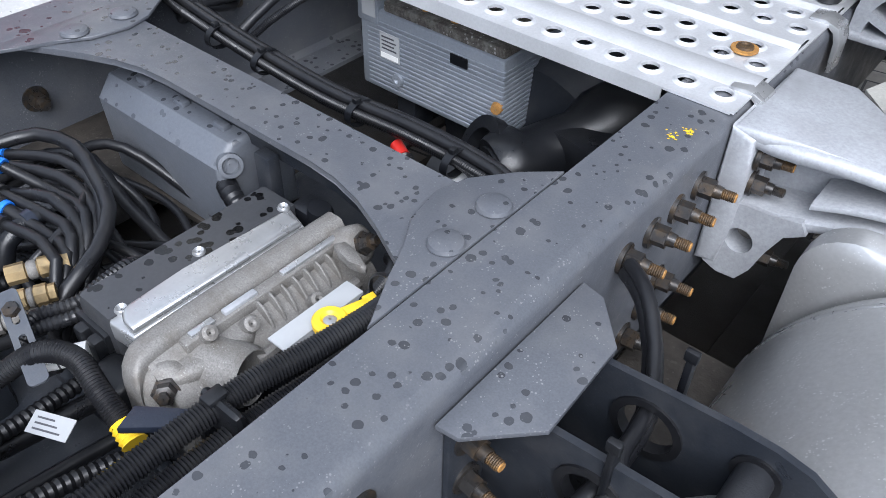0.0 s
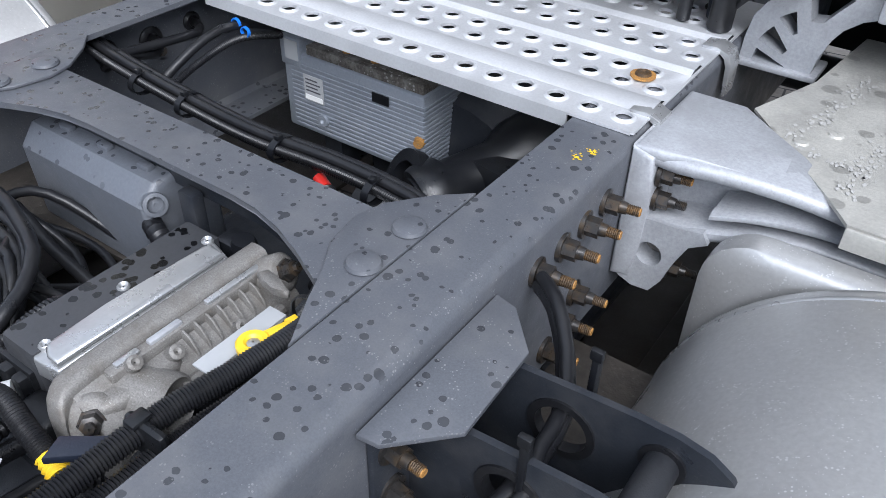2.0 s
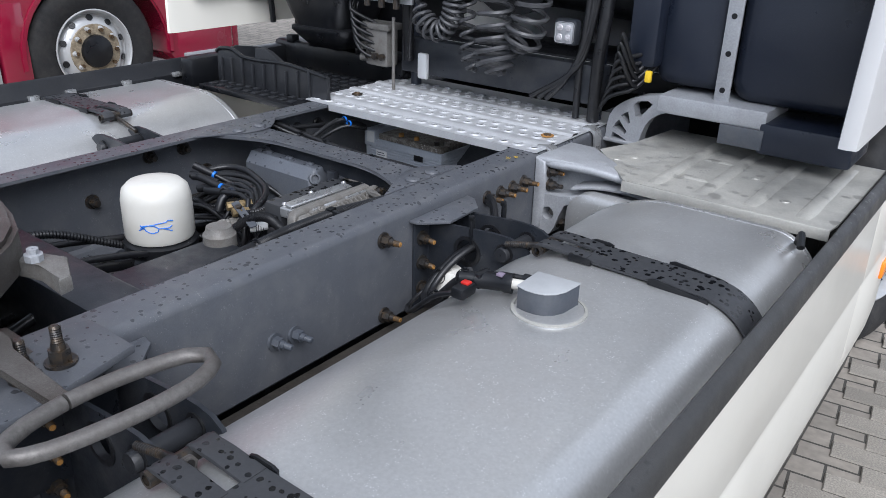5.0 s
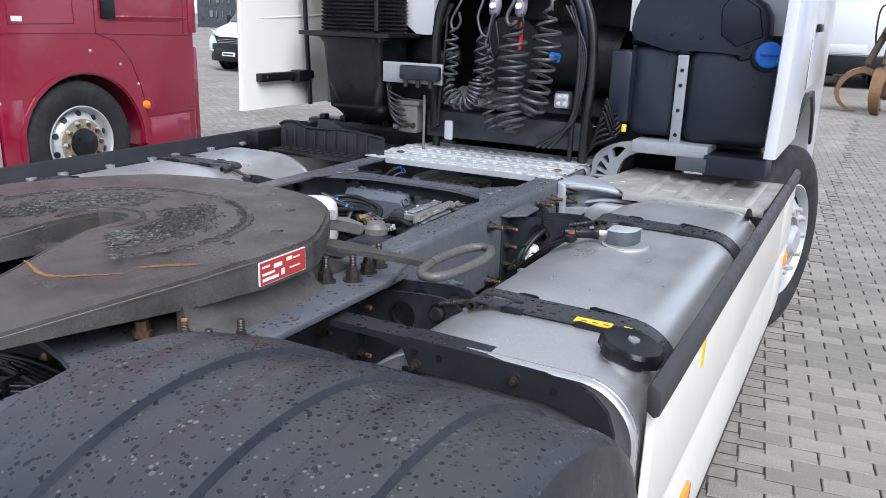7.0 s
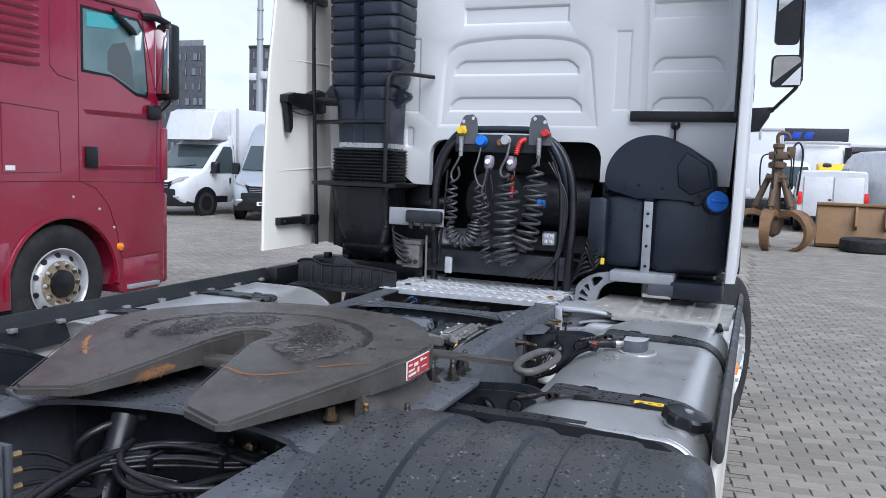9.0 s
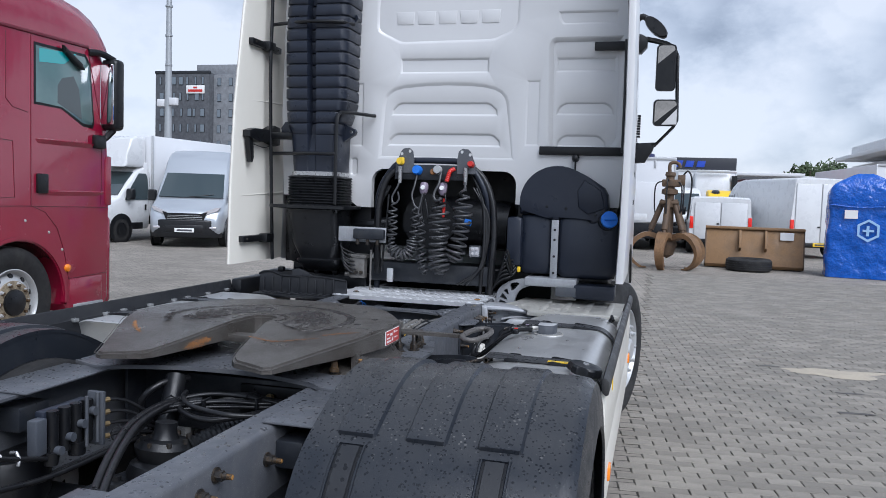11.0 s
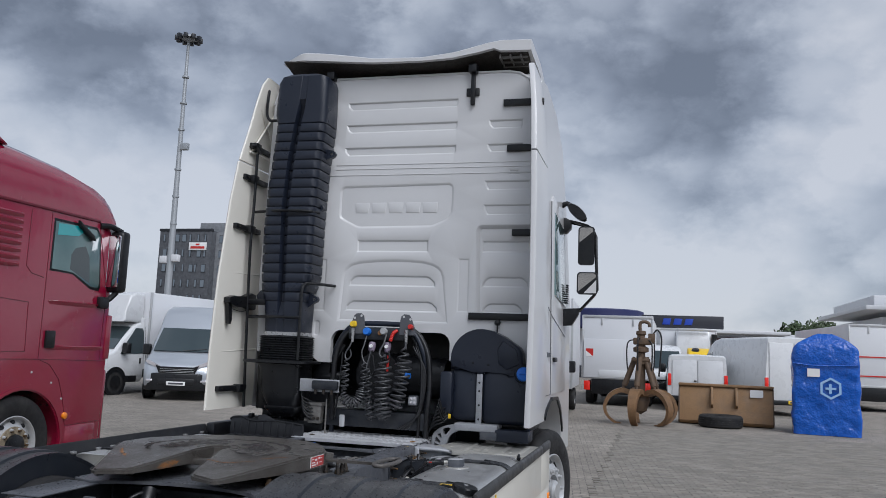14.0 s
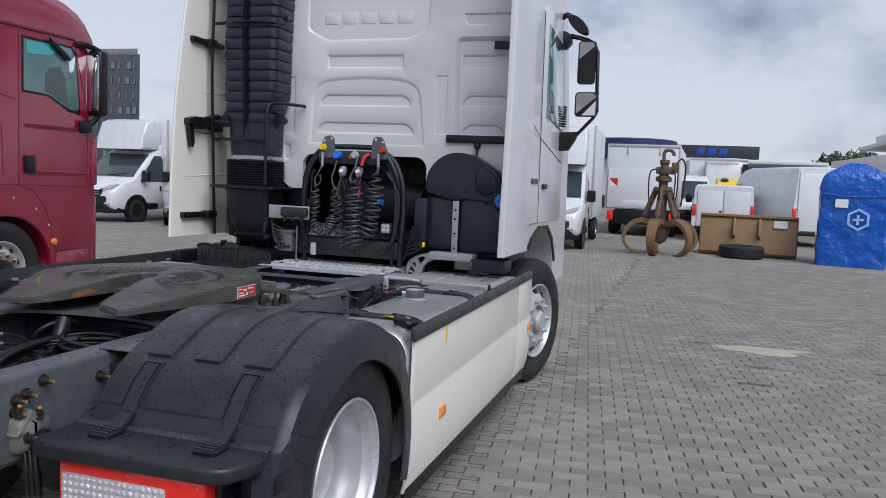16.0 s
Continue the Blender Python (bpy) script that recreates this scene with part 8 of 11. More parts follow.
for k in range(7):
    # parallel air hoses in black push-in sleeves with blue rings, all bending down at one end
    a = (-0.315 + 0.024 * k, 0.35 - 0.011 * k, 0.905 - 0.012 * (k % 2) + 0.012 * (k % 3))
    c = (-0.225 + 0.022 * k, 0.398 - 0.017 * k, 0.912 - 0.008 * (k % 3))
    d = (-0.135 + 0.013 * k, 0.394 - 0.017 * k, 0.906 - 0.010 * (k % 2))
    e = (-0.075 + 0.007 * k, 0.352 - 0.016 * k, 0.885 - 0.006 * k)
    g = (-0.046 + 0.003 * k, 0.292 - 0.009 * k, 0.835 - 0.008 * k)
    h = hose([a, c, d, e, g, (-0.055, 0.235, 0.765)], 0.0072 + 0.0012 * (k % 2), name="air_hose", seg=12)
    u = (Vector(c) - Vector(a)).normalized()
    part("sleeve", tube(B(), [Vector(a) - u * 0.05, Vector(a) - u * 0.02, Vector(a) + u * 0.012], 0.0115, 12), M["rubber"], h)
    if k in (0, 2, 5):
        part("blue_ring", cyl(B(), Vector(a) + u * 0.012, Vector(a) + u * 0.019, 0.0108, seg=14), M["bluep"], h)
hose([(-0.31, 0.353, 0.92), (-0.284, 0.401, 0.925), (-0.219, 0.418, 0.925), (-0.155, 0.405, 0.918), (-0.09, 0.382, 0.91), (-0.046, 0.335, 0.90), (-0.03, 0.285, 0.885), (-0.03, 0.25, 0.84)], 0.0095, name="air_hose", seg=12)
hose([(-0.17, 0.40, 0.90), (-0.12, 0.355, 0.905), (-0.10, 0.31, 0.90), (-0.095, 0.26, 0.88), (-0.11, 0.23, 0.83)], 0.0055, name="air_hose", seg=10)
for k in range(14):
    # darker hoses that lie crosswise below
    x, y = -0.34 + rnd.uniform(0, 0.22), 0.26 + 0.018 * k
    hose([(x - 0.1, y - 0.08, 0.80 + rnd.uniform(-0.02, 0.03)), (x, y, 0.82 + rnd.uniform(-0.02, 0.04)), (x + 0.12, y + rnd.uniform(-0.02, 0.06), 0.815 + rnd.uniform(-0.03, 0.03)), (x + 0.24, y + rnd.uniform(-0.05, 0.05), 0.78)], 0.0065 + 0.0015 * (k % 3), ribbed=0.008 if k % 5 == 2 else 0, name="hose")
for p0, p1, mt in (((-0.092, 0.246, 0.892), (-0.064, 0.308, 0.892), "brass"), ((-0.052, 0.232, 0.888), (-0.032, 0.272, 0.888), "brass"), ((-0.07, 0.20, 0.86), (-0.045, 0.25, 0.862), "cast_dirty")):
    p0, p1 = Vector(p0), Vector(p1)
    u, n = (p1 - p0).normalized(), (p1 - p0).length
    ft = part("hose_fitting", lathe(B(), [(0.001, 0), (0.0125, 0), (0.0125, 0.3 * n), (0.0095, 0.32 * n), (0.0095, 0.5 * n), (0.0128, 0.52 * n), (0.0128, 0.80 * n), (0.0105, 0.84 * n), (0.0105, n), (0.001, n)], p0, u, 8, False), M[mt], vb, "brass hose fitting")
    part("collar", lathe(B(), [(0.010, 0.33 * n), (0.0115, 0.36 * n), (0.0115, 0.46 * n), (0.010, 0.49 * n)], p0, u, 16, False), M["cast_dirty"], ft)
part("elbow", tube(B(), [(-0.152, 0.262, 0.86), (-0.15, 0.275, 0.89), (-0.152, 0.295, 0.90), (-0.155, 0.325, 0.90)], 0.0125, 12), M["black"], vb)
part("elbow_ring", cyl(B(), (-0.153, 0.303, 0.90), (-0.1545, 0.315, 0.90), 0.0155, seg=16), M["blue_black"], vb)
for k in range(9):
    x = -0.32 + 0.07 * k
    hose([(x, -0.5, 0.80), (x + rnd.uniform(-0.05, 0.05), -0.2, 0.84 + rnd.uniform(-0.05, 0.05)), (x + rnd.uniform(-0.05, 0.05), 0.1, 0.78 + rnd.uniform(-0.03, 0.05)), (x, 0.4, 0.74)], 0.009 + 0.002 * (k % 3), ribbed=0.009 if k % 3 == 1 else 0, name="hose")
# added dark sheet that keeps bright ground from showing between the rails
part("lower_shield", box(B(), -0.33, 0.33, -0.6, 1.6, 0.36, 0.40, 0.01), M["frame_dark"], gb)

# ---- hoses and connectors at the sender ----
for dx, dz, r in ((0.0, 0.0, 0.0115), (0.016, 0.012, 0.0085)):
    hose([(0.452, 0.70, 0.915 + dz), (0.49, 0.665, 0.925 + dz), (0.53, 0.62, 0.905 + dz), (0.56, 0.56, 0.888 + dz), (0.566, 0.50, 0.888 + dz), (0.566 + dx, 0.45, 0.889 + dz), (0.554 + dx, 0.40, 0.872 + dz), (0.537 + dx, 0.36, 0.835 + dz), (0.543 + dx, 0.315, 0.806 + dz), (0.60 + dx, 0.265, 0.825 + dz), (0.69 + dx, 0.20, 0.912 + dz), (0.745, 0.16 + dx, 0.965 + dz), (0.775, 0.145 + dx, 0.988 + dz)], r, name="sender_cable", seg=12)
hose([(0.79, 0.16, 0.995), (0.835, 0.19, 1.0), (0.885, 0.203, 1.0)], 0.0065, name="sender_cable")
hose([(0.555, 0.40, 0.875), (0.53, 0.35, 0.82), (0.519, 0.31, 0.797), (0.525, 0.27, 0.79), (0.585, 0.205, 0.825), (0.66, 0.15, 0.89), (0.73, 0.115, 0.95), (0.79, 0.098, 0.982)], 0.0055, name="sender_cable")
cn = part("plug_sleeve", lathe(B(), [(0.001, 0), (0.014, 0), (0.0145, 0.03), (0.0175, 0.032), (0.0175, 0.085), (0.02, 0.09), (0.02, 0.105), (0.014, 0.105), (0.012, 0.098), (0.001, 0.098)], (0.768, 0.14, 0.992), (0.095, 0.037, 0.003), 20, False), M["black"], truck, "black cable plug with a white hose end")
part("white_hose_end", cyl(B(), (0.858, 0.175, 0.995), (0.908, 0.19, 0.996), 0.0105, seg=16), M["whitep"], cn)
part("violet_mark", box(B(), 0.838, 0.852, 0.158, 0.172, 1.010, 1.016, 0.002), M["pink"], cn)
part("cable_clip", box(B(), 0.80, 0.815, 0.14, 0.178, 0.978, 1.012, 0.005), M["black"], cn)
rc = part("angle_connector", box(B(), 0.782, 0.812, 0.088, 0.135, 0.972, 0.996, 0.006), M["black"], truck, "black angled connector with a red lock")
part("red_lock", box(B(), 0.788, 0.806, 0.112, 0.128, 0.994, 1.0, 0.002), M["redp"], rc)
part("round_plug", cyl(B(), (0.878, 0.199, 1.0), (0.906, 0.20, 1.0), 0.0125, seg=16), M["black"], cn)
cup = part("white_cup", lathe(B(), [(0.001, 0), (0.037, 0), (0.039, 0.006), (0.039, 0.014), (0.036, 0.018), (0.033, 0.095), (0.028, 0.108), (0.001, 0.112)], (0.549, 0.395, 0.745), (0.05, 0, 1), 28, False), M["whitep"], truck, "white plastic cup hanging under the bracket")
for x, y, z in ((0.546, 0.36, 0.842), (0.62, 0.255, 0.85), (0.775, 0.145, 0.992)):
    tie((x, y, z), (0.3, -1, 0.2), 0.0165)
bolt(tb1, (0.58, 0.446, 0.80), (0.1, -1, 0), 0.011, 0.0)
for x, y in ((0.572, 0.446), (0.575, 0.578)):
    part("cable_tie", box(B(), x, x + 0.008, y - 0.003, y + 0.012, 0.885, 0.972, 0.002), M["black"], truck)
    part("tie_head", box(B(), x - 0.003, x + 0.011, y - 0.004, y + 0.004, 0.968, 0.982, 0.002), M["black"], truck)

# ---- cast bracket and heat shield ahead of the tank ----
def cast_bracket():
    """A cast arm: thick flange on the rail, two swept ribs with a recessed web, a hook with a pocket below."""
    front = lambda x: 0.962 + 0.16 * max(0.0, x - 0.52)
    web = [(0.44, 0.975), (0.50, 0.965), (0.62, 0.962), (0.80, 0.935), (1.02, 0.895), (1.02, 0.835), (0.80, 0.868), (0.66, 0.875), (0.59, 0.862), (0.55, 0.84), (0.52, 0.80), (0.44, 0.80)]
    b = extr(B(), web, "y", 1.035, 1.05, 0.003)
    for v in b.verts:
        v.co.y += 0.16 * max(0.0, v.co.x - 0.52)
    cbk = part("cast_bracket", b, M["cast"], truck, "white-grey cast aluminium bracket with pockets and studs")
    top = [(0.44, 0.962), (0.485, 0.962), (0.53, 0.975), (0.62, 0.99), (0.72, 1.01), (0.64, 1.078), (0.53, 1.165), (0.44, 1.165)]
    b = extr(B(), top, "z", 0.962, 0.983, 0.009, seg=3)
    for v in b.verts:
        v.co.z -= max(0, v.co.x - 0.56) * 0.10
    part("top_web", b, M["cast"], cbk, smooth=50)

    def rib(pts, half):
        rings = []
        for q in spline(pts, 0.02):
            y0 = front(q.x)
            rings.append([(q.x, y0 + 0.008, q.z - half), (q.x, y0 + 0.001, q.z - half * 0.6), (q.x, y0, q.z), (q.x, y0 + 0.001, q.z + half * 0.6), (q.x, y0 + 0.008, q.z + half), (q.x, y0 + 0.085, q.z + half * 0.9), (q.x, y0 + 0.085, q.z - half * 0.9)])
        part("rib", loft(B(), rings), M["cast"], cbk, smooth=50)
    rib([(0.452, 0, 0.970), (0.49, 0, 0.965), (0.57, 0, 0.968), (0.66, 0, 0.962), (0.75, 0, 0.945), (0.88, 0, 0.918), (1.02, 0, 0.89)], 0.0115)
    rib([(0.475, 0, 0.862), (0.52, 0, 0.866), (0.57, 0, 0.874), (0.66, 0, 0.893), (0.76, 0, 0.887), (0.88, 0, 0.868), (1.02, 0, 0.845)], 0.0105)
    rib([(0.56, 0, 0.905), (0.62, 0, 0.918), (0.70, 0, 0.922), (0.8, 0, 0.91), (1.02, 0, 0.868)], 0.006)
    part("rail_flange", extr(B(), [(0.438, 0.755), (0.438, 0.98), (0.474, 0.972), (0.478, 0.90), (0.476, 0.82), (0.47, 0.762)], "y", 0.958, 1.06, 0.008, seg=3), M["cast"], cbk, smooth=50)
    hook = [(0.452, 0.757), (0.475, 0.748), (0.503, 0.75), (0.518, 0.775), (0.53, 0.815), (0.545, 0.85), (0.57, 0.866), (0.56, 0.882), (0.53, 0.876), (0.47, 0.872)]
    b = holed(B(), hook, [(0.492, 0.815, 0.020)], 0.962, 1.02)
    part("hook", b, M["cast"], cbk)
    part("pocket", cyl(B(), (0.492, 1.0, 0.815), (0.492, 1.004, 0.815), 0.021, seg=16), M["cast_dirty"], cbk)
    bolt(cbk, (0.478, 0.982, 0.938), (1, 0.1, 0), 0.0125, 0.03)
    bolt(cbk, (0.478, 0.982, 0.897), (1, 0.1, 0), 0.0125, 0.03, thread=M["steel"])
    bolt(cbk, (0.515, 0.99, 0.785), (1, 0.1, 0), 0.012, 0.03, thread=M["steel"])
    return cbk


cast_bracket()


def heat_shield():
    z = 0.974
    out = [(0.722, 0.955), (1.262, 0.95), (1.268, 1.0), (1.268, 1.56), (0.61, 1.56), (0.585, 1.33), (0.535, 1.18), (0.68, 1.01)]
    hs = part("heat_shield", extr(B(), out, "z", z - 0.005, z), M["shield"], truck, "dirty pressed aluminium shield with ribs and water marks")
    part("front_lip", box(B(), 0.722, 1.262, 0.945, 0.951, z - 0.03, z, 0.002), M["shield"], hs)
    # pressed steps: shallow trapezoid beads that run towards the cab
    for x in (0.80, 0.93, 1.06, 1.19):
        b = B()
        loft(b, [[(x - 0.021, y, z - 0.001), (x - 0.013, y, z + h), (x + 0.013, y, z + h), (x + 0.021, y, z - 0.001)] for y, h in ((0.985, 0.0005), (1.02, 0.008), (1.47, 0.008), (1.5, 0.0005))])
        part("pressed_rib", b, M["shield"], hs)
    for y in (1.10, 1.30):
        b = B()
        loft(b, [[(x, y - 0.014, z - 0.001), (x, y - 0.007, z + h), (x, y + 0.007, z + h), (x, y + 0.014, z - 0.001)] for x, h in ((0.825, 0.0005), (0.84, 0.004), (0.895, 0.004), (0.91, 0.0005))])
        part("cross_bead", b, M["shield"], hs)
    for x, y in ((0.62, 1.12), (0.655, 1.17), (1.12, 1.08), (1.0, 1.22)):
        part("rivet", lathe(B(), [(0.001, 0), (0.012, 0), (0.01, 0.003), (0.001, 0.004)], (x, y, z), (0, 0, 1), 12, False), M["shield"], hs)
    # thin dried splashes, broken into flecks
    rnd = random.Random(8)
    b = B()
    for x0, y0, x1, y1, n in ((0.60, 1.10, 0.66, 1.40, 90), (0.70, 1.02, 0.75, 1.45, 120), (0.60, 1.11, 0.72, 1.08, 50), (0.86, 1.05, 0.88, 1.3, 50)):
        for k in range(n):
            f = rnd.random()
            c = Vector((x0 + (x1 - x0) * f + rnd.gauss(0, 0.008), y0 + (y1 - y0) * f + rnd.gauss(0, 0.006), z + 0.0005 + 0.00002 * k))
            q = rnd.uniform(0.001, 0.0045)
            b.faces.new([b.verts.new(c + Vector((q * math.cos(a) * rnd.uniform(0.5, 1.0), 1.6 * q * math.sin(a) * rnd.uniform(0.5, 1.1), 0))) for a in [math.tau * m / 7 for m in range(7)]])
    tagged(part("dried_splash", b, M["splash"], hs, "pale dried splashes"), "pale dried splashes", kind="stuff")
    return hs


heat_shield()
b = B()
prof = rounded(0.578, 1.205, 0.45, 0.922, 0.07, 6)
loft(b, [[(0.93 + (x - 0.93) * k, y, 0.70 + (z - 0.70) * k) for x, z in prof] for y, k in ((0.905, 0.86), (0.907, 0.96), (0.915, 1.0), (0.952, 1.0))])
part("step_box", b, M["alu"], truck, "aluminium step box beneath the heat shield", 50)
part("black_strap", tube(B(), [(1.235, 0.80, 0.97), (1.225, 0.83, 0.99), (1.215, 0.86, 0.96), (1.22, 0.85, 0.90)], 0.009, 8), M["black"], truck)

# left: dark tread, trim and step
tr = part("left_tread", box(B(), -1.08, -0.55, 0.90, 1.42, 0.955, 0.975, 0.003), M["black"], truck, "black perforated plastic step tread")
for i in range(10):
    for j in range(9):
        part("stud_pad", box(B(), -1.05 + 0.05 * i, -1.025 + 0.05 * i, 0.925 + 0.054 * j, 0.955 + 0.054 * j, 0.974, 0.981, 0.002), M["black_wet"], tr)
tm = part("left_trim", box(B(), -1.27, -0.50, 1.46, 1.62, 0.93, 1.07, 0.02), M["black"], truck, "black plastic trim below the cab")
part("left_trim_side", box(B(), -1.27, -1.19, 0.95, 1.62, 0.93, 1.05, 0.02), M["black"], tm)
for k in range(5):
    part("trim_tab", box(B(), -1.18 + 0.14 * k, -1.14 + 0.14 * k, 1.455, 1.50, 1.06, 1.095, 0.006), M["black"], tm)

# ---- behind the cab: hose frame, coils, valves ----
def hose_frame():
    y = 1.40
    b = B()
    tube(b, [(-0.42, y + 0.05, 0.98), (-0.42, y + 0.03, 1.45), (-0.395, y, 1.66), (-0.32, y, 1.80), (-0.24, y, 1.865), (-0.1, y, 1.875), (0.05, y, 1.875), (0.19, y, 1.865), (0.27, y, 1.80), (0.345, y, 1.66), (0.375, y + 0.03, 1.45), (0.375, y + 0.05, 0.98)], 0.021, 12, 0.04)
    hf = part("hose_frame", b, M["blue_black"], truck, "dark tubular frame that carries coiled air hoses behind the cab")
    for dx, r in ((0.03, 0.021), (-0.035, 0.012)):
        part("bundle_hose", tube(B(), [(0.20 + dx * 0.6, y + 0.02, 1.85), (0.29 + dx, y + 0.01, 1.77), (0.36 + dx, y, 1.62), (0.385 + dx, y - 0.02, 1.40), (0.38 + dx, y - 0.04, 1.2), (0.37 + dx, y - 0.02, 1.0)], r, 10, 0.05), M["rubber"], hf)
    part("bundle_hose", tube(B(), [(-0.24, y + 0.02, 1.84), (-0.33, y - 0.02, 1.76), (-0.38, y - 0.04, 1.60), (-0.385, y - 0.05, 1.40), (-0.385, y - 0.04, 1.1)], 0.022, 10, 0.05), M["rubber"], hf)
    part("socket_panel", box(B(), -0.28, 0.22, y - 0.035, y - 0.025, 1.745, 1.845, 0.004), M["frame_dark"], hf)
    for x, m in ((-0.205, -1), (0.214, 1)):
        pts = [(x + m * 0.066, 1.79), (x + m * 0.064, 1.85), (x + m * 0.03, 1.935), (x + m * 0.012, 1.952), (x - m * 0.028, 1.955), (x - m * 0.052, 1.935), (x - m * 0.06, 1.88), (x - m * 0.06, 1.79)]
        tab = part("tab", holed(B(), pts[::m], [(x + m * 0.026, 1.916, 0.0105), (x - m * 0.03, 1.934, 0.0105)], y - 0.045, y - 0.037), M["frame"], hf)
    def knob(nm, x, z, r, material, d=0.05):
        return part(nm, lathe(B(), [(0.001, 0), (r, 0), (r, d * 0.6), (r * 0.8, d), (0.001, d)], (x, y - 0.035, z), (0, -1, 0.1), 18, False), material, hf)
    knob("yellow_coupling", -0.235, 1.862, 0.026, M["yellow"])
    part("yellow_lever", box(B(), -0.225, -0.20, y - 0.09, y - 0.075, 1.845, 1.89, 0.008), M["yellow"], hf)
    knob("red_coupling", 0.25, 1.852, 0.022, M["redp"])
    knob("blue_socket", -0.118, 1.806, 0.033, M["bluep"], 0.045)
    knob("grey_socket", 0.022, 1.812, 0.03, M["greypl"], 0.03)
    knob("rust_stain", -0.012, 1.80, 0.02, M["rustpatch"], 0.01)
    for x, z in ((-0.062, 1.668), (0.068, 1.668)):
        part("plug_holder", lathe(B(), [(0.001, 0), (0.024, 0), (0.028, 0.012), (0.03, 0.035), (0.025, 0.065), (0.013, 0.08), (0.001, 0.08)], (x, y - 0.06, z + 0.055), (0, -0.25, -1), 16, False), M["pink"], hf)
        part("plug_face", lathe(B(), [(0.001, 0), (0.016, 0), (0.014, 0.01), (0.001, 0.01)], (x, y - 0.095, z + 0.025), (0, -1, 0.1), 12, False), M["paper"], hf)
    for x in (-0.235, 0.217):
        part("valve_tap", cyl(B(), (x, y - 0.06, 1.83), (x, y - 0.06, 1.72), 0.015, 0.012, seg=12), M["sheet"], hf)
    # coiled hoses
    def hanging(lead, pts, rad, turns, r, tight=1.0):
        part("hose_lead", tube(B(), lead, r, 8, 0.02), M["coilhose"], hf)
        part("coiled_hose", coil_along(B(), pts, rad, turns, r), M["coilhose"], hf, "black coiled air hose")
    hanging([(-0.235, y - 0.06, 1.73), (-0.25, y - 0.085, 1.68), (-0.275, y - 0.1, 1.62), (-0.255, y - 0.11, 1.575), (-0.225, y - 0.10, 1.61), (-0.235, y - 0.1, 1.66)], [(-0.255, y - 0.11, 1.585), (-0.262, y - 0.115, 1.50), (-0.255, y - 0.115, 1.42), (-0.268, y - 0.12, 1.34)], 0.034, 6.5, 0.0065)
    hanging([(-0.268, y - 0.12, 1.345), (-0.27, y - 0.12, 1.335)], [(-0.27, y - 0.12, 1.345), (-0.25, y - 0.13, 1.285), (-0.205, y - 0.135, 1.245), (-0.155, y - 0.13, 1.245), (-0.118, y - 0.125, 1.30), (-0.108, y - 0.12, 1.36)], 0.042, 13, 0.0068)
    hanging([(-0.118, y - 0.05, 1.78), (-0.125, y - 0.08, 1.70), (-0.135, y - 0.10, 1.64), (-0.11, y - 0.11, 1.57), (-0.08, y - 0.11, 1.55)], [(-0.108, y - 0.115, 1.56), (-0.098, y - 0.12, 1.47), (-0.105, y - 0.12, 1.36)], 0.034, 4.5, 0.0065)
    hanging([(-0.062, y - 0.09, 1.66), (-0.075, y - 0.10, 1.58), (-0.085, y - 0.11, 1.52), (-0.06, y - 0.11, 1.48)], [(-0.06, y - 0.115, 1.50), (-0.062, y - 0.12, 1.40), (-0.058, y - 0.12, 1.30), (-0.045, y - 0.125, 1.21), (-0.022, y - 0.125, 1.12)], 0.033, 9, 0.0065)
    hanging([(0.05, y - 0.06, 1.79), (0.045, y - 0.09, 1.72), (0.02, y - 0.11, 1.655), (0.03, y - 0.12, 1.615), (0.075, y - 0.125, 1.60)], [(0.062, y - 0.125, 1.625), (0.068, y - 0.13, 1.52), (0.07, y - 0.135, 1.42), (0.065, y - 0.135, 1.31), (0.075, y - 0.14, 1.21), (0.095, y - 0.145, 1.13)], 0.074, 12, 0.0085)
    hanging([(0.217, y - 0.06, 1.74), (0.222, y - 0.08, 1.71), (0.23, y - 0.10, 1.675)], [(0.218, y - 0.10, 1.69), (0.222, y - 0.11, 1.60), (0.22, y - 0.115, 1.50), (0.208, y - 0.12, 1.40), (0.185, y - 0.125, 1.29), (0.15, y - 0.13, 1.22)], 0.068, 10.5, 0.0085)
    hose([(0.09, y - 0.1, 1.66), (0.10, y - 0.11, 1.60), (0.045, y - 0.11, 1.585), (0.03, y - 0.11, 1.56)], 0.006, parent=hf)
    hose([(-0.30, y - 0.09, 1.64), (-0.31, y - 0.1, 1.4), (-0.33, y - 0.1, 1.2), (-0.34, y - 0.09, 1.12)], 0.007, parent=hf)
    hose([(-0.05, y - 0.09, 1.66), (-0.07, y - 0.1, 1.55), (-0.045, y - 0.1, 1.46), (-0.02, y - 0.1, 1.50), (-0.045, y - 0.09, 1.62)], 0.006, parent=hf)
    b = tube(B(), [(0.135, y - 0.05, 1.82), (0.115, y - 0.08, 1.80), (0.10, y - 0.10, 1.735)], 0.0155, 10, ribbed=0.012)
    part("red_coil", b, M["redp"], hf, "red coiled cable")
    b = tube(B(), [(0.088, y - 0.095, 1.625), (0.085, y - 0.10, 1.50)], 0.0105, 10, ribbed=0.012)
    part("red_coil", b, M["redp"], hf)
    part("blue_coupling", cyl(B(), (0.225, y - 0.06, 1.475), (0.265, y - 0.06, 1.47), 0.022, seg=16), M["bluep"], hf)
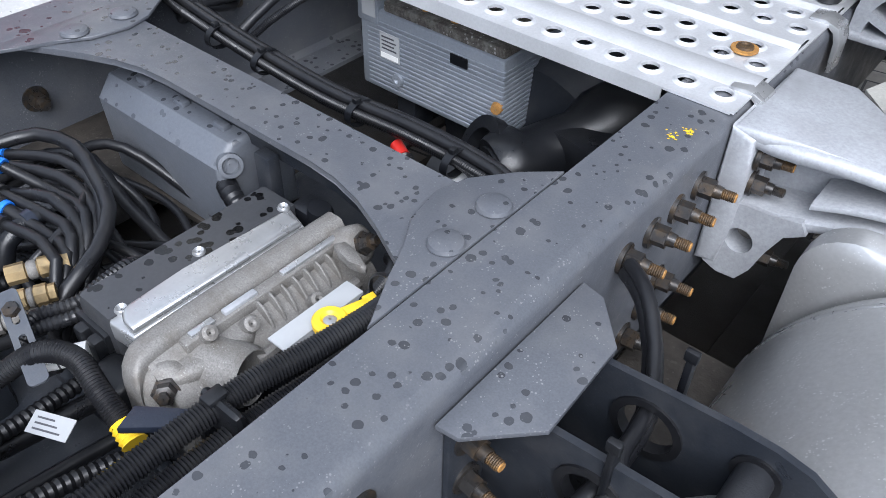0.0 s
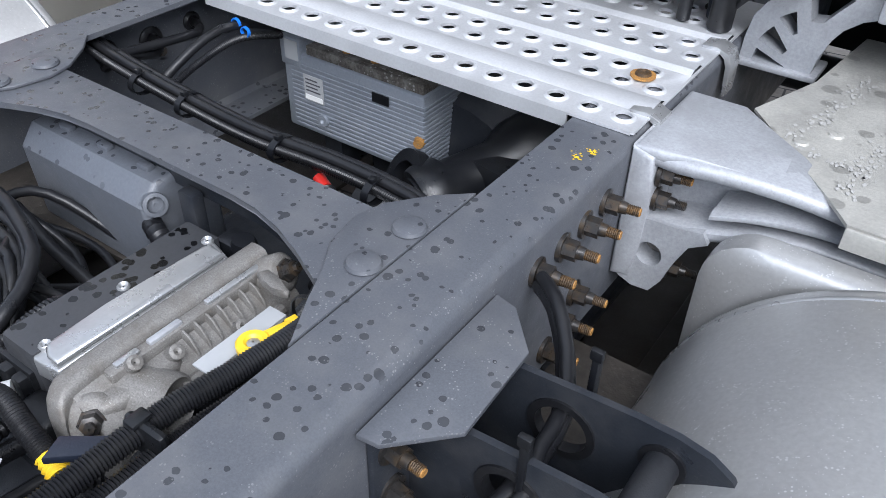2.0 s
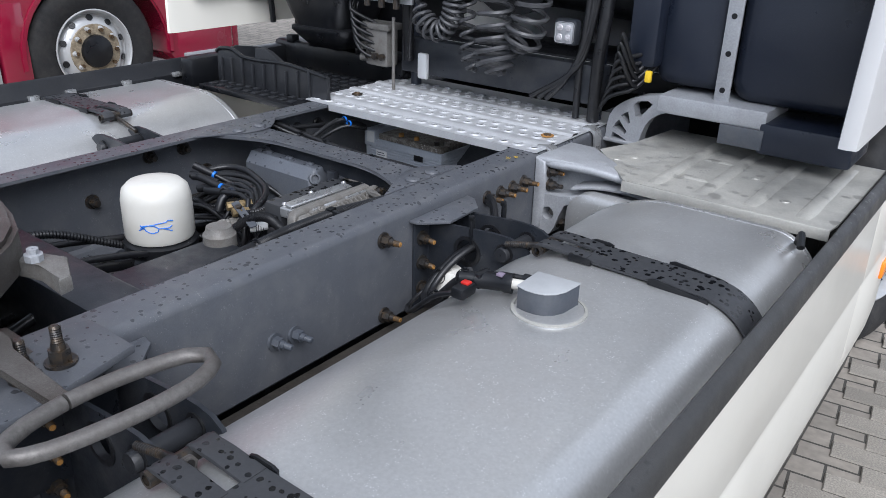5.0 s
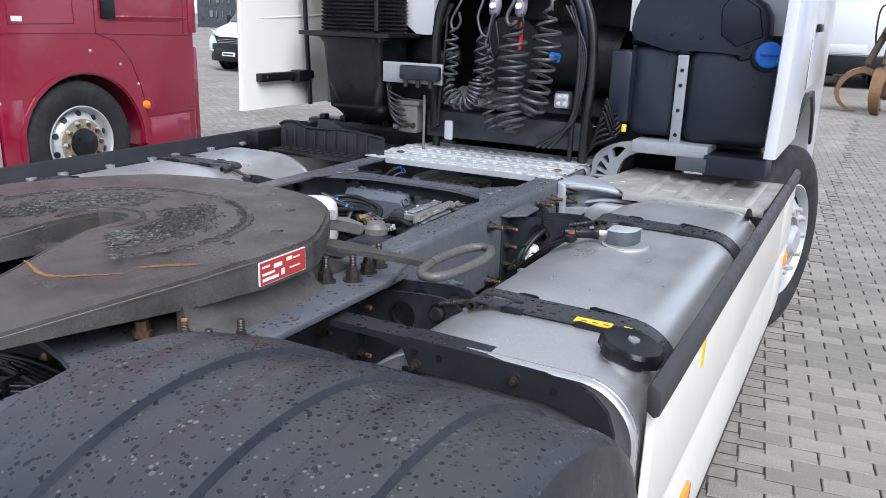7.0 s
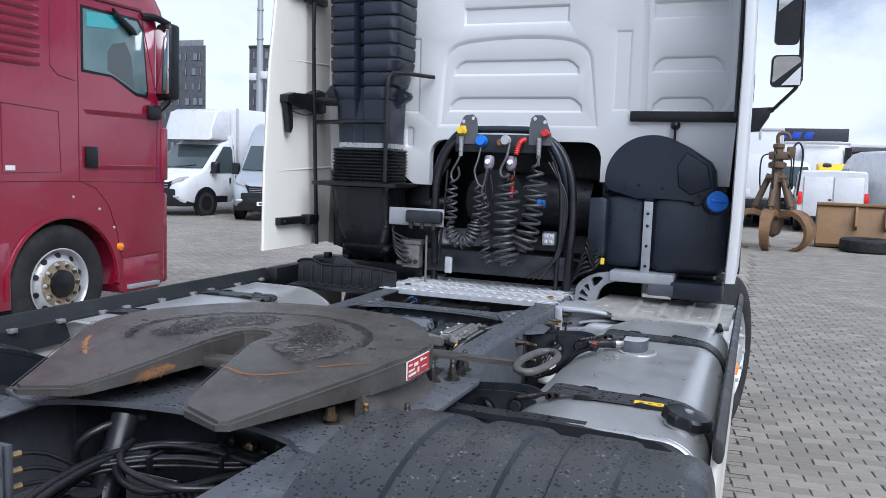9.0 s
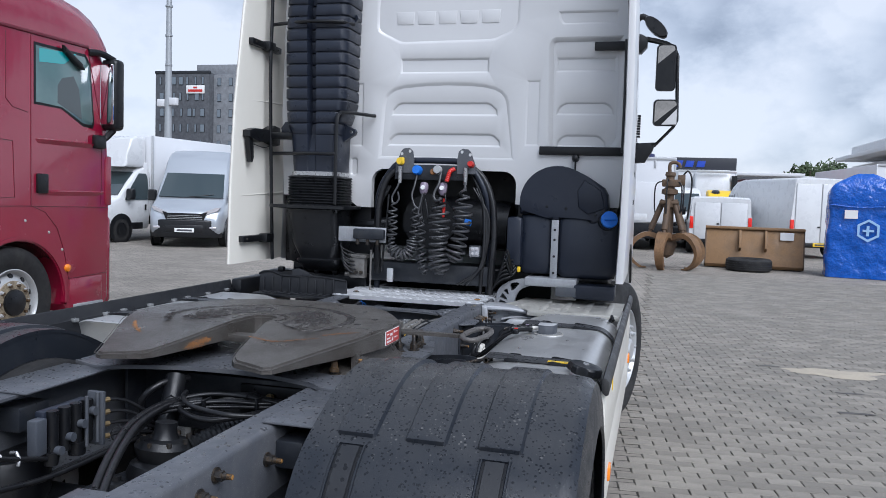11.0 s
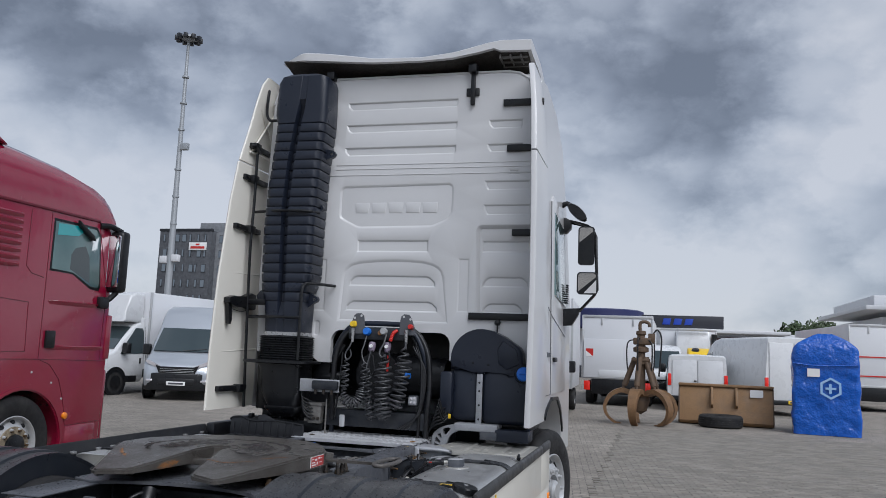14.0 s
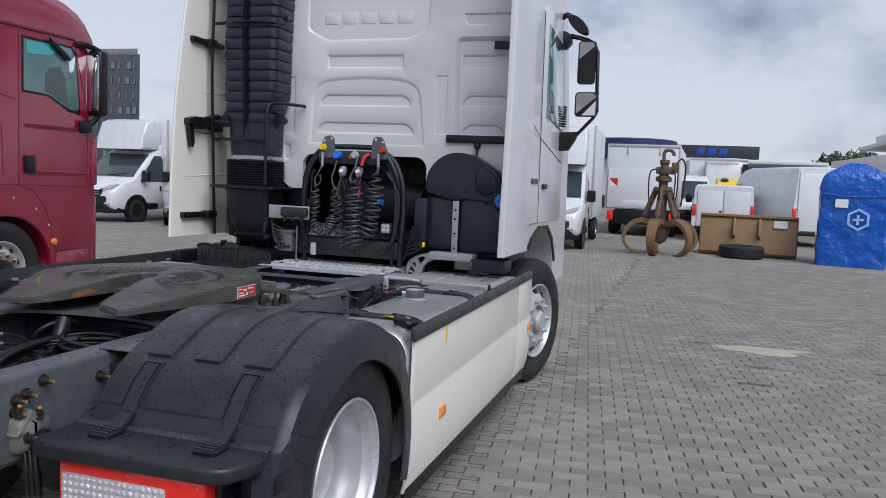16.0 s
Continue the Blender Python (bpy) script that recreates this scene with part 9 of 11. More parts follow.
    for k in range(3):
        hose([(0.30 - 0.02 * k, y, 1.70), (0.355 + 0.01 * k, y - 0.01, 1.5), (0.36, y - 0.03, 1.3 - 0.03 * k), (0.32, y - 0.06, 1.15), (0.25 - 0.03 * k, y - 0.08, 1.06)], 0.009, parent=hf)
        hose([(-0.35 + 0.015 * k, y, 1.70), (-0.385 - 0.01 * k, y - 0.03, 1.5), (-0.40, y - 0.03, 1.2)], 0.010, parent=hf)
    part("work_lamp", box(B(), 0.259, 0.341, y - 0.08, y - 0.04, 1.243, 1.325, 0.012), M["frame_dark"], hf)
    part("lamp_face", box(B(), 0.267, 0.333, y - 0.086, y - 0.078, 1.251, 1.317, 0.008), M["cast"], hf, "pale work lamp face")
    for dx in (-0.015, 0.015):
        for dz in (-0.015, 0.015):
            part("lamp_lens", lathe(B(), [(0.011, 0), (0.009, 0.004), (0.0005, 0.005)], (0.30 + dx, y - 0.086, 1.284 + dz), (0, -1, 0), 10, False), M["clear"], hf)
    part("rear_beam", box(B(), -0.44, 0.42, y - 0.02, y + 0.04, 1.05, 1.18, 0.006), M["frame_dark"], hf)
    part("grey_tag", box(B(), -0.30, -0.255, y - 0.095, y - 0.075, 1.05, 1.145, 0.008), M["rim"], hf)
    part("white_post", box(B(), -0.42, -0.408, y - 0.10, y - 0.092, 0.99, 1.26, 0.002), M["cast_dirty"], hf)
    return hf


hose_frame()
part("air_vessel", cyl(B(), (-0.22, 1.80, 1.48), (0.45, 1.80, 1.44), 0.17, seg=28), M["black"], truck, "black air vessel behind the hoses")
part("radiator_pipe", tube(B(), [(-0.75, 1.66, 1.42), (-0.55, 1.62, 1.42), (-0.4, 1.66, 1.44)], 0.04, 12), M["black"], truck)
fan = part("fan_ring", lathe(B(), [(0.16, 0), (0.19, 0.0), (0.19, 0.04), (0.16, 0.04)], (-0.10, 1.60, 1.46), (0, 1, 0), 28), M["black"], truck)
lbx = part("light_bracket", box(B(), -0.64, -0.30, 1.27, 1.285, 1.315, 1.415, 0.003), M["cast"], truck, "pale metal bracket plate with hose couplings")
part("coupling_block", box(B(), -0.52, -0.30, 1.225, 1.268, 1.335, 1.405, 0.012), M["frame_dark"], lbx)
for k in range(3):
    part("coupling", cyl(B(), (-0.49 + 0.07 * k, 1.245, 1.335), (-0.49 + 0.07 * k, 1.245, 1.30), 0.012, seg=10), M["steel"], lbx)
va = part("height_valve", box(B(), -0.585, -0.47, 1.33, 1.40, 1.06, 1.22, 0.012), M["cast_dirty"], truck, "grimy cast air valve behind the cab")
part("valve_flange", box(B(), -0.60, -0.455, 1.32, 1.41, 1.20, 1.225, 0.006), M["cast_dirty"], va)
for k in range(3):
    part("valve_port", cyl(B(), (-0.585, 1.35, 1.085 + 0.045 * k), (-0.615, 1.34, 1.085 + 0.045 * k), 0.015, seg=12), M["cast_dirty"], va)
    part("valve_port", cyl(B(), (-0.56 + 0.035 * k, 1.33, 1.10), (-0.56 + 0.035 * k, 1.315, 1.10), 0.013, seg=12), M["steel"], va)
tt = part("step_tray_wall", extr(B(), [(-1.085, 0.96), (-1.078, 1.085), (-1.06, 1.10), (-0.985, 1.105), (-0.93, 1.085), (-0.88, 1.09), (-0.85, 1.08), (-0.845, 1.13), (-0.80, 1.135), (-0.76, 1.125), (-0.70, 1.09), (-0.60, 1.085), (-0.465, 1.07), (-0.465, 0.985)], "y", 1.0, 1.018, 0.003), M["black_wet"], truck, "black moulded edge of the step tray")
for k in range(9):
    part("tray_rib", box(B(), -1.05 + 0.062 * k, -1.042 + 0.062 * k, 0.988, 1.001, 0.975, 1.068 + 0.008 * (k % 3), 0.003), M["black_wet"], tt)
part("tray_rim", tube(B(), [(-1.085, 1.004, 1.088), (-1.06, 1.002, 1.103), (-0.985, 1.002, 1.108), (-0.93, 1.002, 1.088), (-0.85, 1.002, 1.084), (-0.70, 1.002, 1.092), (-0.60, 1.002, 1.087), (-0.465, 1.002, 1.072)], 0.008, 8), M["black"], tt)
part("tray_side", extr(B(), [(1.018, 0.96), (1.018, 1.09), (1.10, 1.10), (1.22, 1.08), (1.22, 0.97)], "x", -1.088, -1.072, 0.003), M["black_wet"], tt)
for k in range(6):
    hose([(-0.50, 1.36, 1.08 + 0.025 * k), (-0.58 - 0.01 * k, 1.30, 1.12 + 0.03 * k), (-0.64, 1.33, 1.22 + 0.02 * k), (-0.66 - 0.02 * k, 1.42, 1.38)], 0.007)
for k in range(8):
    hose([(0.40 + 0.012 * k, 1.40, 1.02 + 0.02 * k), (0.47 + 0.008 * k, 1.34 - 0.01 * k, 1.10 + 0.03 * k), (0.55, 1.36, 1.14 + 0.025 * (k % 5)), (0.60, 1.46, 1.24 + 0.03 * (k % 3))], 0.007)
part("side_box", box(B(), 0.50, 0.60, 1.36, 1.52, 1.2, 1.52, 0.02), M["blue_black"], truck)
part("yellow_tag", box(B(), 0.585, 0.605, 1.33, 1.345, 1.165, 1.20, 0.003), M["yellow"], truck)

# ---- rear end of the chassis ----
half_ = [(0.0, -2.52), (0.10, -2.518), (0.2, -2.508), (0.27, -2.49), (0.31, -2.46), (0.338, -2.41)]
part("rear_crossmember", extr(B(), [(-x, y) for x, y in half_[::-1]] + half_[1:] + [(0.338, -2.78), (-0.338, -2.78)], "z", 0.973, 0.983, 0.002), M["frame"], truck, "dark rear crossmember plate with a curved edge")
part("rear_beam", box(B(), -0.33, 0.33, -2.78, -2.72, 0.72, 0.972, 0.006), M["frame"], truck)
part("rail_plate", box(B(), -0.60, -0.40, -1.76, -1.36, 0.9865, 0.993, 0.002), M["frame"], truck)
part("rail_plate", box(B(), 0.40, 0.56, -1.76, -1.36, 0.9865, 0.993, 0.002), M["frame"], truck)
valve = part("valve_manifold", box(B(), -0.336, -0.30, -1.80, -1.60, 0.81, 0.955, 0.008), M["blue_black"], truck, "dark valve manifold with pipes on the rail")
for k in range(4):
    part("solenoid", cyl(B(), (-0.29, -1.775 + 0.05 * k, 0.82), (-0.29, -1.775 + 0.05 * k, 0.955), 0.018, seg=14), M["black"], valve)
    part("solenoid_cap", cyl(B(), (-0.275, -1.775 + 0.05 * k, 0.835 + 0.028 * k), (-0.255, -1.775 + 0.05 * k, 0.835 + 0.028 * k), 0.014, seg=12), M["box"], valve)
for y_ in (-1.66, -1.61):
    part("rod", cyl(B(), (-0.262, y_, 0.815), (-0.262, y_, 0.975), 0.006, seg=10), M["box"], valve)
part("end_plate", box(B(), -0.31, -0.25, -1.60, -1.585, 0.80, 0.975, 0.003), M["box"], valve)
part("grey_box", box(B(), -0.322, -0.285, -1.845, -1.80, 0.83, 0.94, 0.006), M["box"], valve)
for k in range(4):
    part("brass_nipple", cyl(B(), (-0.27, -1.585, 0.82 + 0.04 * k), (-0.262, -1.555, 0.82 + 0.04 * k), 0.009, seg=8), M["brass"], valve)
    part("hose_tail", tube(B(), [(-0.262, -1.555, 0.82 + 0.04 * k), (-0.24, -1.50, 0.82 + 0.035 * k), (-0.2, -1.42, 0.80 + 0.02 * k), (-0.22, -1.3, 0.76)], 0.006, 8), M["rubber"], valve)
part("down_pipe", cyl(B(), (-0.29, -1.78, 0.79), (-0.29, -1.78, 0.83), 0.02, 0.026, seg=14), M["black"], valve)
part("down_pipe", cyl(B(), (-0.29, -1.67, 0.79), (-0.29, -1.67, 0.83), 0.026, seg=14), M["black"], valve)
# cable along the left rail with two bright clips
hose([(-0.30, -2.5, 0.90), (-0.30, -2.15, 0.89), (-0.295, -2.05, 0.895), (-0.29, -1.95, 0.86), (-0.285, -1.85, 0.83), (-0.29, -1.79, 0.81)], 0.008)
hose([(-0.30, -2.5, 0.80), (-0.30, -2.1, 0.79), (-0.28, -1.8, 0.76), (-0.24, -1.5, 0.78), (-0.2, -1.3, 0.8)], 0.009)
for y_ in (-2.12, -1.90):
    part("pipe_clip", tube(B(), [(-0.325, y_, 0.86), (-0.30, y_ - 0.005, 0.865), (-0.285, y_ - 0.01, 0.85), (-0.285, y_ - 0.015, 0.83)], 0.005, 8), M["sheet"], truck)
part("white_tie", tube(B(), [(-0.30, -2.02, 0.905), (-0.28, -2.0, 0.90), (-0.275, -1.985, 0.88)], 0.003, 6), M["paper"], truck)
# paired hoses that sweep forward over the axle
for k, dx in enumerate((0.0, 0.026)):
    hose([(0.20 + dx, -2.30, 0.66), (0.16 + dx, -2.20, 0.80), (0.07 + dx, -2.02, 0.875), (-0.02 + dx, -1.83, 0.905), (-0.09 + dx, -1.65, 0.915), (-0.12 + dx, -1.45, 0.915), (-0.07 + dx, -1.30, 0.91 - 0.012 * k), (0.06, -1.235, 0.905 - 0.012 * k), (0.20, -1.22, 0.89)], 0.0115, name="brake_hose")
for k in range(4):
    hose([(-0.10, -1.40, 0.92 - 0.008 * k), (-0.02, -1.34 + 0.01 * k, 0.93 - 0.006 * k), (0.10, -1.31 + 0.012 * k, 0.925), (0.24, -1.30 + 0.02 * k, 0.91 - 0.01 * k), (0.31, -1.24, 0.88)], 0.007)
hose([(-0.10, -1.36, 0.935), (-0.06, -1.44, 0.94), (0.0, -1.50, 0.935), (0.09, -1.53, 0.93), (0.18, -1.53, 0.925), (0.27, -1.44, 0.91), (0.31, -1.35, 0.90)], 0.0085)
hose([(-0.28, -1.34, 0.80), (-0.25, -1.40, 0.90), (-0.20, -1.36, 0.955), (-0.16, -1.25, 0.955)], 0.011)
for p_ in ((0.11, -2.09, 0.855), (-0.05, -1.78, 0.91), (-0.10, -1.45, 0.917), (0.13, -1.31, 0.92)):
    tie(p_, (-0.4, 1, 0.2), 0.024)
# torque arm bearing on the axle
dm = part("torque_bearing", lathe(B(), [(0.10, -0.06), (0.105, -0.03), (0.095, 0.0), (0.075, 0.012), (0.085, 0.03), (0.09, 0.055), (0.075, 0.075), (0.045, 0.08), (0.035, 0.10), (0.034, 0.13), (0.001, 0.13)], (-0.03, -1.60, 0.77), (0.05, 0.1, 1), 28, False), M["black"], truck, "dark round rubber bearing on the axle")
for k in range(8):
    a = math.tau * k / 8
    part("flange_bolt", lathe(B(), [(0.001, 0), (0.009, 0), (0.008, 0.014), (0.001, 0.014)], (-0.025 + 0.075 * math.cos(a), -1.595 + 0.075 * math.sin(a), 0.838), (0, 0, 1), 6, False), M["steel"], dm)
part("bellows_pipe", tube(B(), [(0.04, -1.55, 0.815), (0.10, -1.48, 0.845), (0.16, -1.41, 0.86)], 0.032, 14, ribbed=0.016), M["black"], dm)
part("axle_casting", extr(B(), [(-0.20, -1.86), (0.18, -1.86), (0.26, -1.72), (0.2, -1.45), (-0.2, -1.45), (-0.24, -1.7)], "z", 0.56, 0.71, 0.03, seg=3), M["frame_dark"], dm)
part("ball_joint", lathe(B(), [(0.03, 0), (0.034, 0.015), (0.024, 0.03), (0.03, 0.04), (0.026, 0.055), (0.014, 0.06), (0.014, 0.075), (0.001, 0.075)], (-0.06, -1.78, 0.71), (0, 0, 1), 18, False), M["black"], dm)
part("shock_absorber", cyl(B(), (-0.18, -1.30, 0.97), (-0.10, -1.55, 0.60), 0.035, seg=20), M["black"], truck)
for k in range(7):
    part("valve_knob", lathe(B(), [(0.001, 0), (0.014, 0), (0.013, 0.02), (0.007, 0.024), (0.001, 0.024)], (0.0 + 0.035 * k, -1.13 + 0.015 * (k % 3), 0.86 + 0.02 * (k % 2)), (0, -1, 0.2), 10, False), M["steel"] if k % 3 else M["brass"], dm)
part("valve_body", box(B(), -0.03, 0.25, -1.12, -1.0, 0.80, 0.92, 0.01), M["black"], dm)
cbr = part("corner_casting", loft(B(), [[(x, y, z) for y, z in rounded(-2.20 + i, -2.09 - i, 0.73 + i, 0.86 - i, 0.03, 3)] for x, i in ((0.42, 0.0), (0.455, 0.0), (0.475, 0.012), (0.49, 0.03))]), M["cast_dirty"], truck, "grimy cast bracket with rusty bolts at the rail end")
part("casting_rib", extr(B(), [(-2.21, 0.80), (-2.15, 0.875), (-2.07, 0.83), (-2.08, 0.79)], "x", 0.43, 0.482, 0.008), M["cast_dirty"], cbr)
for y, z, x in ((-2.185, 0.865, 0.46), (-2.12, 0.845, 0.475), (-2.17, 0.79, 0.485)):
    bolt(cbr, (x, y, z), (0.4, -0.2, 1) if z > 0.82 else (1, 0, 0), 0.0125, 0.016, thread=M["rust"])
part("bushing", lathe(B(), [(0.001, 0.0), (0.034, 0.0), (0.04, 0.008), (0.04, 0.035), (0.03, 0.042), (0.018, 0.044), (0.018, 0.06), (0.001, 0.06)], (0.47, -2.125, 0.765), (1, 0.1, 0), 22, False), M["black"], cbr)
for k in range(3):
    hose([(0.45 + 0.02 * k, -2.15, 0.74), (0.47 + 0.02 * k, -2.16, 0.66), (0.44 + 0.02 * k, -2.12, 0.58), (0.36, -2.0, 0.56 + 0.02 * k)], 0.009, parent=cbr)
part("grey_cover_strip", box(B(), 0.24, 0.33, -2.44, -2.30, 0.966, 0.972, 0.002), M["frame"], truck)
for s in (1, -1):
    part("leaf_bracket", box(B(), min(s * 0.437, s * 0.52), max(s * 0.437, s * 0.52), -1.75, -1.62, 0.86, 0.94, 0.006), M["frame_dark"], truck)
    part("air_bellow", lathe(B(), [(0.001, 0), (0.12, 0), (0.14, 0.05), (0.14, 0.12), (0.12, 0.17), (0.001, 0.17)], (s * 0.50, -1.75, 0.62), (0, 0, 1), 22, False), M["black"], truck)
# bundle of thin hoses that crosses below the coupling
rnd = random.Random(31)
for k in range(6):
    dy, dz = 0.013 * (k % 3) - 0.013, 0.012 * (k // 3)
    hose([(-0.085, -1.72 + dy, 0.86 + dz), (-0.105, -1.52 + dy, 0.895 + dz), (-0.05, -1.425 + dy, 0.90 + dz + rnd.uniform(0, 0.008)), (0.057, -1.36 + dy, 0.90 + dz + rnd.uniform(0, 0.01)), (0.164, -1.318 + dy, 0.90 + dz), (0.24, -1.22 + dy, 0.885 + dz), (0.27, -1.05 + dy, 0.86)], 0.0062)
hose([(-0.03, -1.37, 0.915), (-0.098, -1.388, 0.91), (-0.065, -1.455, 0.905), (0.021, -1.513, 0.90), (0.094, -1.525, 0.90), (0.153, -1.475, 0.90), (0.20, -1.36, 0.895), (0.26, -1.2, 0.87)], 0.0095)
for x, y in ((0.0, -1.393), (0.16, -1.32)):
    part("bundle_tie", box(B(), x - 0.005, x + 0.005, y - 0.028, y + 0.028, 0.885, 0.93, 0.003), M["black"], truck)

# ---- vehicles in the yard ----
def wheel_at(parent, x, y, r, w, side, rim_mat=None, nuts=8):
    """A plain car wheel: tyre with its rim as a sub-part; side is the way it faces."""
    s = side
    t = part("wheel", lathe(B(), [(r * 0.62, -w / 2), (r * 0.9, -w / 2), (r, -w * 0.3), (r, w * 0.3), (r * 0.9, w / 2), (r * 0.62, w / 2)], (x, y, r), (s, 0, 0), 32, False), M["tyre"], parent)
    part("rim", lathe(B(), [(r * 0.63, w * 0.42), (r * 0.60, w * 0.44), (r * 0.55, w * 0.2), (r * 0.4, w * 0.15), (r * 0.25, w * 0.3), (r * 0.1, w * 0.34), (0.001, w * 0.34)], (x, y, r), (s, 0, 0), 24, False), rim_mat or M["rim"], t)
    for k in range(nuts):
        a = math.tau * k / nuts
        part("wheel_hole", cyl(B(), (x + s * w * 0.17, y + r * 0.45 * math.cos(a), r + r * 0.45 * math.sin(a)), (x + s * w * 0.21, y + r * 0.45 * math.cos(a), r + r * 0.45 * math.sin(a)), r * 0.055, seg=8), M["black"], t)
    return t


def red_truck():
    rt = thing("red_truck", "crimson tractor truck with a high roof, parked on the yard", "truck")
    X, X2 = -4.3, -6.75
    cy, cz, R = 2.355, 0.506, 0.615
    arch = [(cy + R * math.cos(radians(a)), cz + R * math.sin(radians(a))) for a in range(-8, 190, 11)]
    prof = [(1.02, 0.98), (1.02, 3.06), (3.50, 3.06), (3.53, 2.85), (3.58, 2.2), (3.62, 1.55), (3.62, 0.42), (3.56, 0.34), (3.02, 0.34)] + arch + [(1.62, 0.92)]
    bm = extr(B(), prof, "x", X2, X, 0.03, seg=3)
    body = part("cab", bm, M["red"], rt, "glossy crimson cab", 30)
    rings = []
    for y, z, w in ((3.60, 3.055, 1.18), (3.585, 3.17, 1.18), (3.53, 3.29, 1.17), (3.42, 3.40, 1.16), (3.25, 3.49, 1.15), (2.83, 3.595, 1.13), (2.26, 3.655, 1.11), (1.75, 3.70, 1.09), (1.02, 3.76, 1.07)):
        c = (X + X2) / 2
        rings.append([(c + p, y, q) for p, q in [(1.215, 3.05), (1.205, 3.05 + (z - 3.05) * 0.5), (w - 0.01, 3.05 + (z - 3.05) * 0.86), (w - 0.16, z), (-w + 0.16, z), (-w + 0.01, 3.05 + (z - 3.05) * 0.86), (-1.205, 3.05 + (z - 3.05) * 0.5), (-1.215, 3.05)]])
    part("high_roof", loft(B(), rings), M["red"], body, smooth=50)
    part("gutter", box(B(), X - 0.01, X + 0.012, 1.02, 3.30, 3.035, 3.065, 0.006), M["red_dk"], body)
    # rear deflector, a fin above the roof
    part("roof_fin", extr(B(), [(1.95, 3.64), (1.02, 4.1), (1.02, 3.7)], "x", X2 + 0.2, X - 0.12, 0.03), M["red"], body)
    x = X + 0.002

    def groove(pts, r=0.0035):
        part("panel_gap", tube(B(), [(x, a, b) for a, b in pts], r, 6, smooth=False), M["red_dk"], body)
    groove([(2.52, 3.02), (2.52, 1.42)])
    groove([(1.02, 1.42), (2.4, 1.42), (3.6, 1.40)])
    groove([(3.50, 1.42), (3.52, 2.2), (3.30, 3.0)])
    groove([(2.52, 1.42), (2.70, 1.36), (2.86, 1.20), (2.96, 0.95), (3.02, 0.68), (3.58, 0.70)])
    groove([(1.74, 2.05), (2.30, 2.02), (2.32, 1.50), (1.74, 1.49), (1.74, 2.05)])
    groove([(1.66, 3.04), (1.66, 1.42)])
    groove([(2.22, 3.0), (2.22, 2.40), (2.30, 2.33), (2.48, 2.30)])
    groove([(1.02, 0.94), (1.60, 0.92)])
    # pressed louvres
    for k in range(8):
        z = 2.36 + 0.075 * k
        bm = B()
        loft(bm, [[(X - 0.005, y, z), (X + 0.016 * f, y, z + 0.02), (X + 0.022 * f, y, z + 0.045), (X - 0.005, y, z + 0.065)] for y, f in ((1.05, 1), (2.02, 1), (2.12, 0.1))])
        part("louvre", bm, M["red"], body)
    # creases on the door and the rounded lower door
    for y0, y1, z, d in ((2.58, 3.45, 2.06, 0.03), (2.58, 3.54, 1.56, 0.02)):
        bm = B()
        loft(bm, [[(X - 0.004, y, z - 0.05), (X + d * f, y, z), (X - 0.004, y, z + 0.012)] for y, f in ((y0, 0.05), (y0 + 0.2, 0.7), (y1 - 0.1, 1), (y1, 0.2))])
        part("door_crease", bm, M["red"], body)
    # window
    win = [(2.58, 2.94), (3.24, 2.94), (3.31, 2.86), (3.37, 2.30), (3.35, 2.255), (3.21, 2.265), (2.92, 2.40), (2.58, 2.405)]
    part("door_window", extr(B(), win, "x", X - 0.005, X + 0.006, 0.004), M["cabglass"], body, "tinted side window")
    part("sun_band", extr(B(), [(2.62, 2.79), (2.62, 2.92), (3.12, 2.945), (2.95, 2.82)], "x", X + 0.004, X + 0.0075, 0.0), M["sunband"], body)
    part("seat_shape", extr(B(), [(2.86, 2.43), (2.86, 2.60), (2.92, 2.68), (3.08, 2.72), (3.16, 2.60), (3.20, 2.30)], "x", X + 0.003, X + 0.0068, 0.0), M["glass"], body)
    cw = (2.98, 2.62)
    rimw = [(cw[0] + (a - cw[0]) * 1.06, cw[1] + (b - cw[1]) * 1.09) for a, b in win]
    part("window_seal", extr(B(), rimw, "x", X - 0.005, X + 0.003, 0.002), M["black"], body)
    hd = part("door_handle", box(B(), X - 0.002, X + 0.03, 2.58, 2.72, 1.54, 1.73, 0.012), M["black"], body)
    part("wind_guard", extr(B(), [(2.9, 3.0), (3.16, 2.86), (3.20, 2.80), (3.14, 2.80), (2.92, 2.93)], "x", X + 0.005, X + 0.06, 0.02), M["black"], body)
    # mirror
    mr = part("mirror_housing", box(B(), -4.32, -4.115, 3.50, 3.66, 2.22, 2.97, 0.05, seg=3), M["black"], body)
    part("mirror_face", box(B(), -4.30, -4.14, 3.488, 3.498, 2.28, 2.91, 0.01), M["mirror"], mr)
    part("mirror_arm", tube(B(), [(-4.3, 3.30, 3.0), (-4.26, 3.45, 3.01), (-4.2, 3.58, 2.96)], 0.035, 8), M["black"], mr)
    part("mirror_arm", tube(B(), [(-4.3, 3.42, 2.12), (-4.27, 3.52, 2.13), (-4.2, 3.58, 2.23)], 0.035, 8), M["black"], mr)
    part("mirror_foot", box(B(), -4.31, -4.24, 3.36, 3.52, 2.02, 2.16, 0.02), M["black"], mr)
    part("front_corner_trim", box(B(), X - 0.06, X + 0.015, 3.56, 3.66, 1.42, 1.95, 0.02), M["red"], body)
    # arch lip, step, lamp
    bm = B()
    loft(bm, [[(X - 0.03, cy + r * math.cos(radians(a)), cz + r * math.sin(radians(a))) for r in (R - 0.02, R + 0.015)] + [(X + 0.018, cy + r * math.cos(radians(a)), cz + r * math.sin(radians(a))) for r in (R + 0.012, R - 0.018)] for a in range(-6, 188, 8)])
    part("arch_lip", bm, M["red"], body)
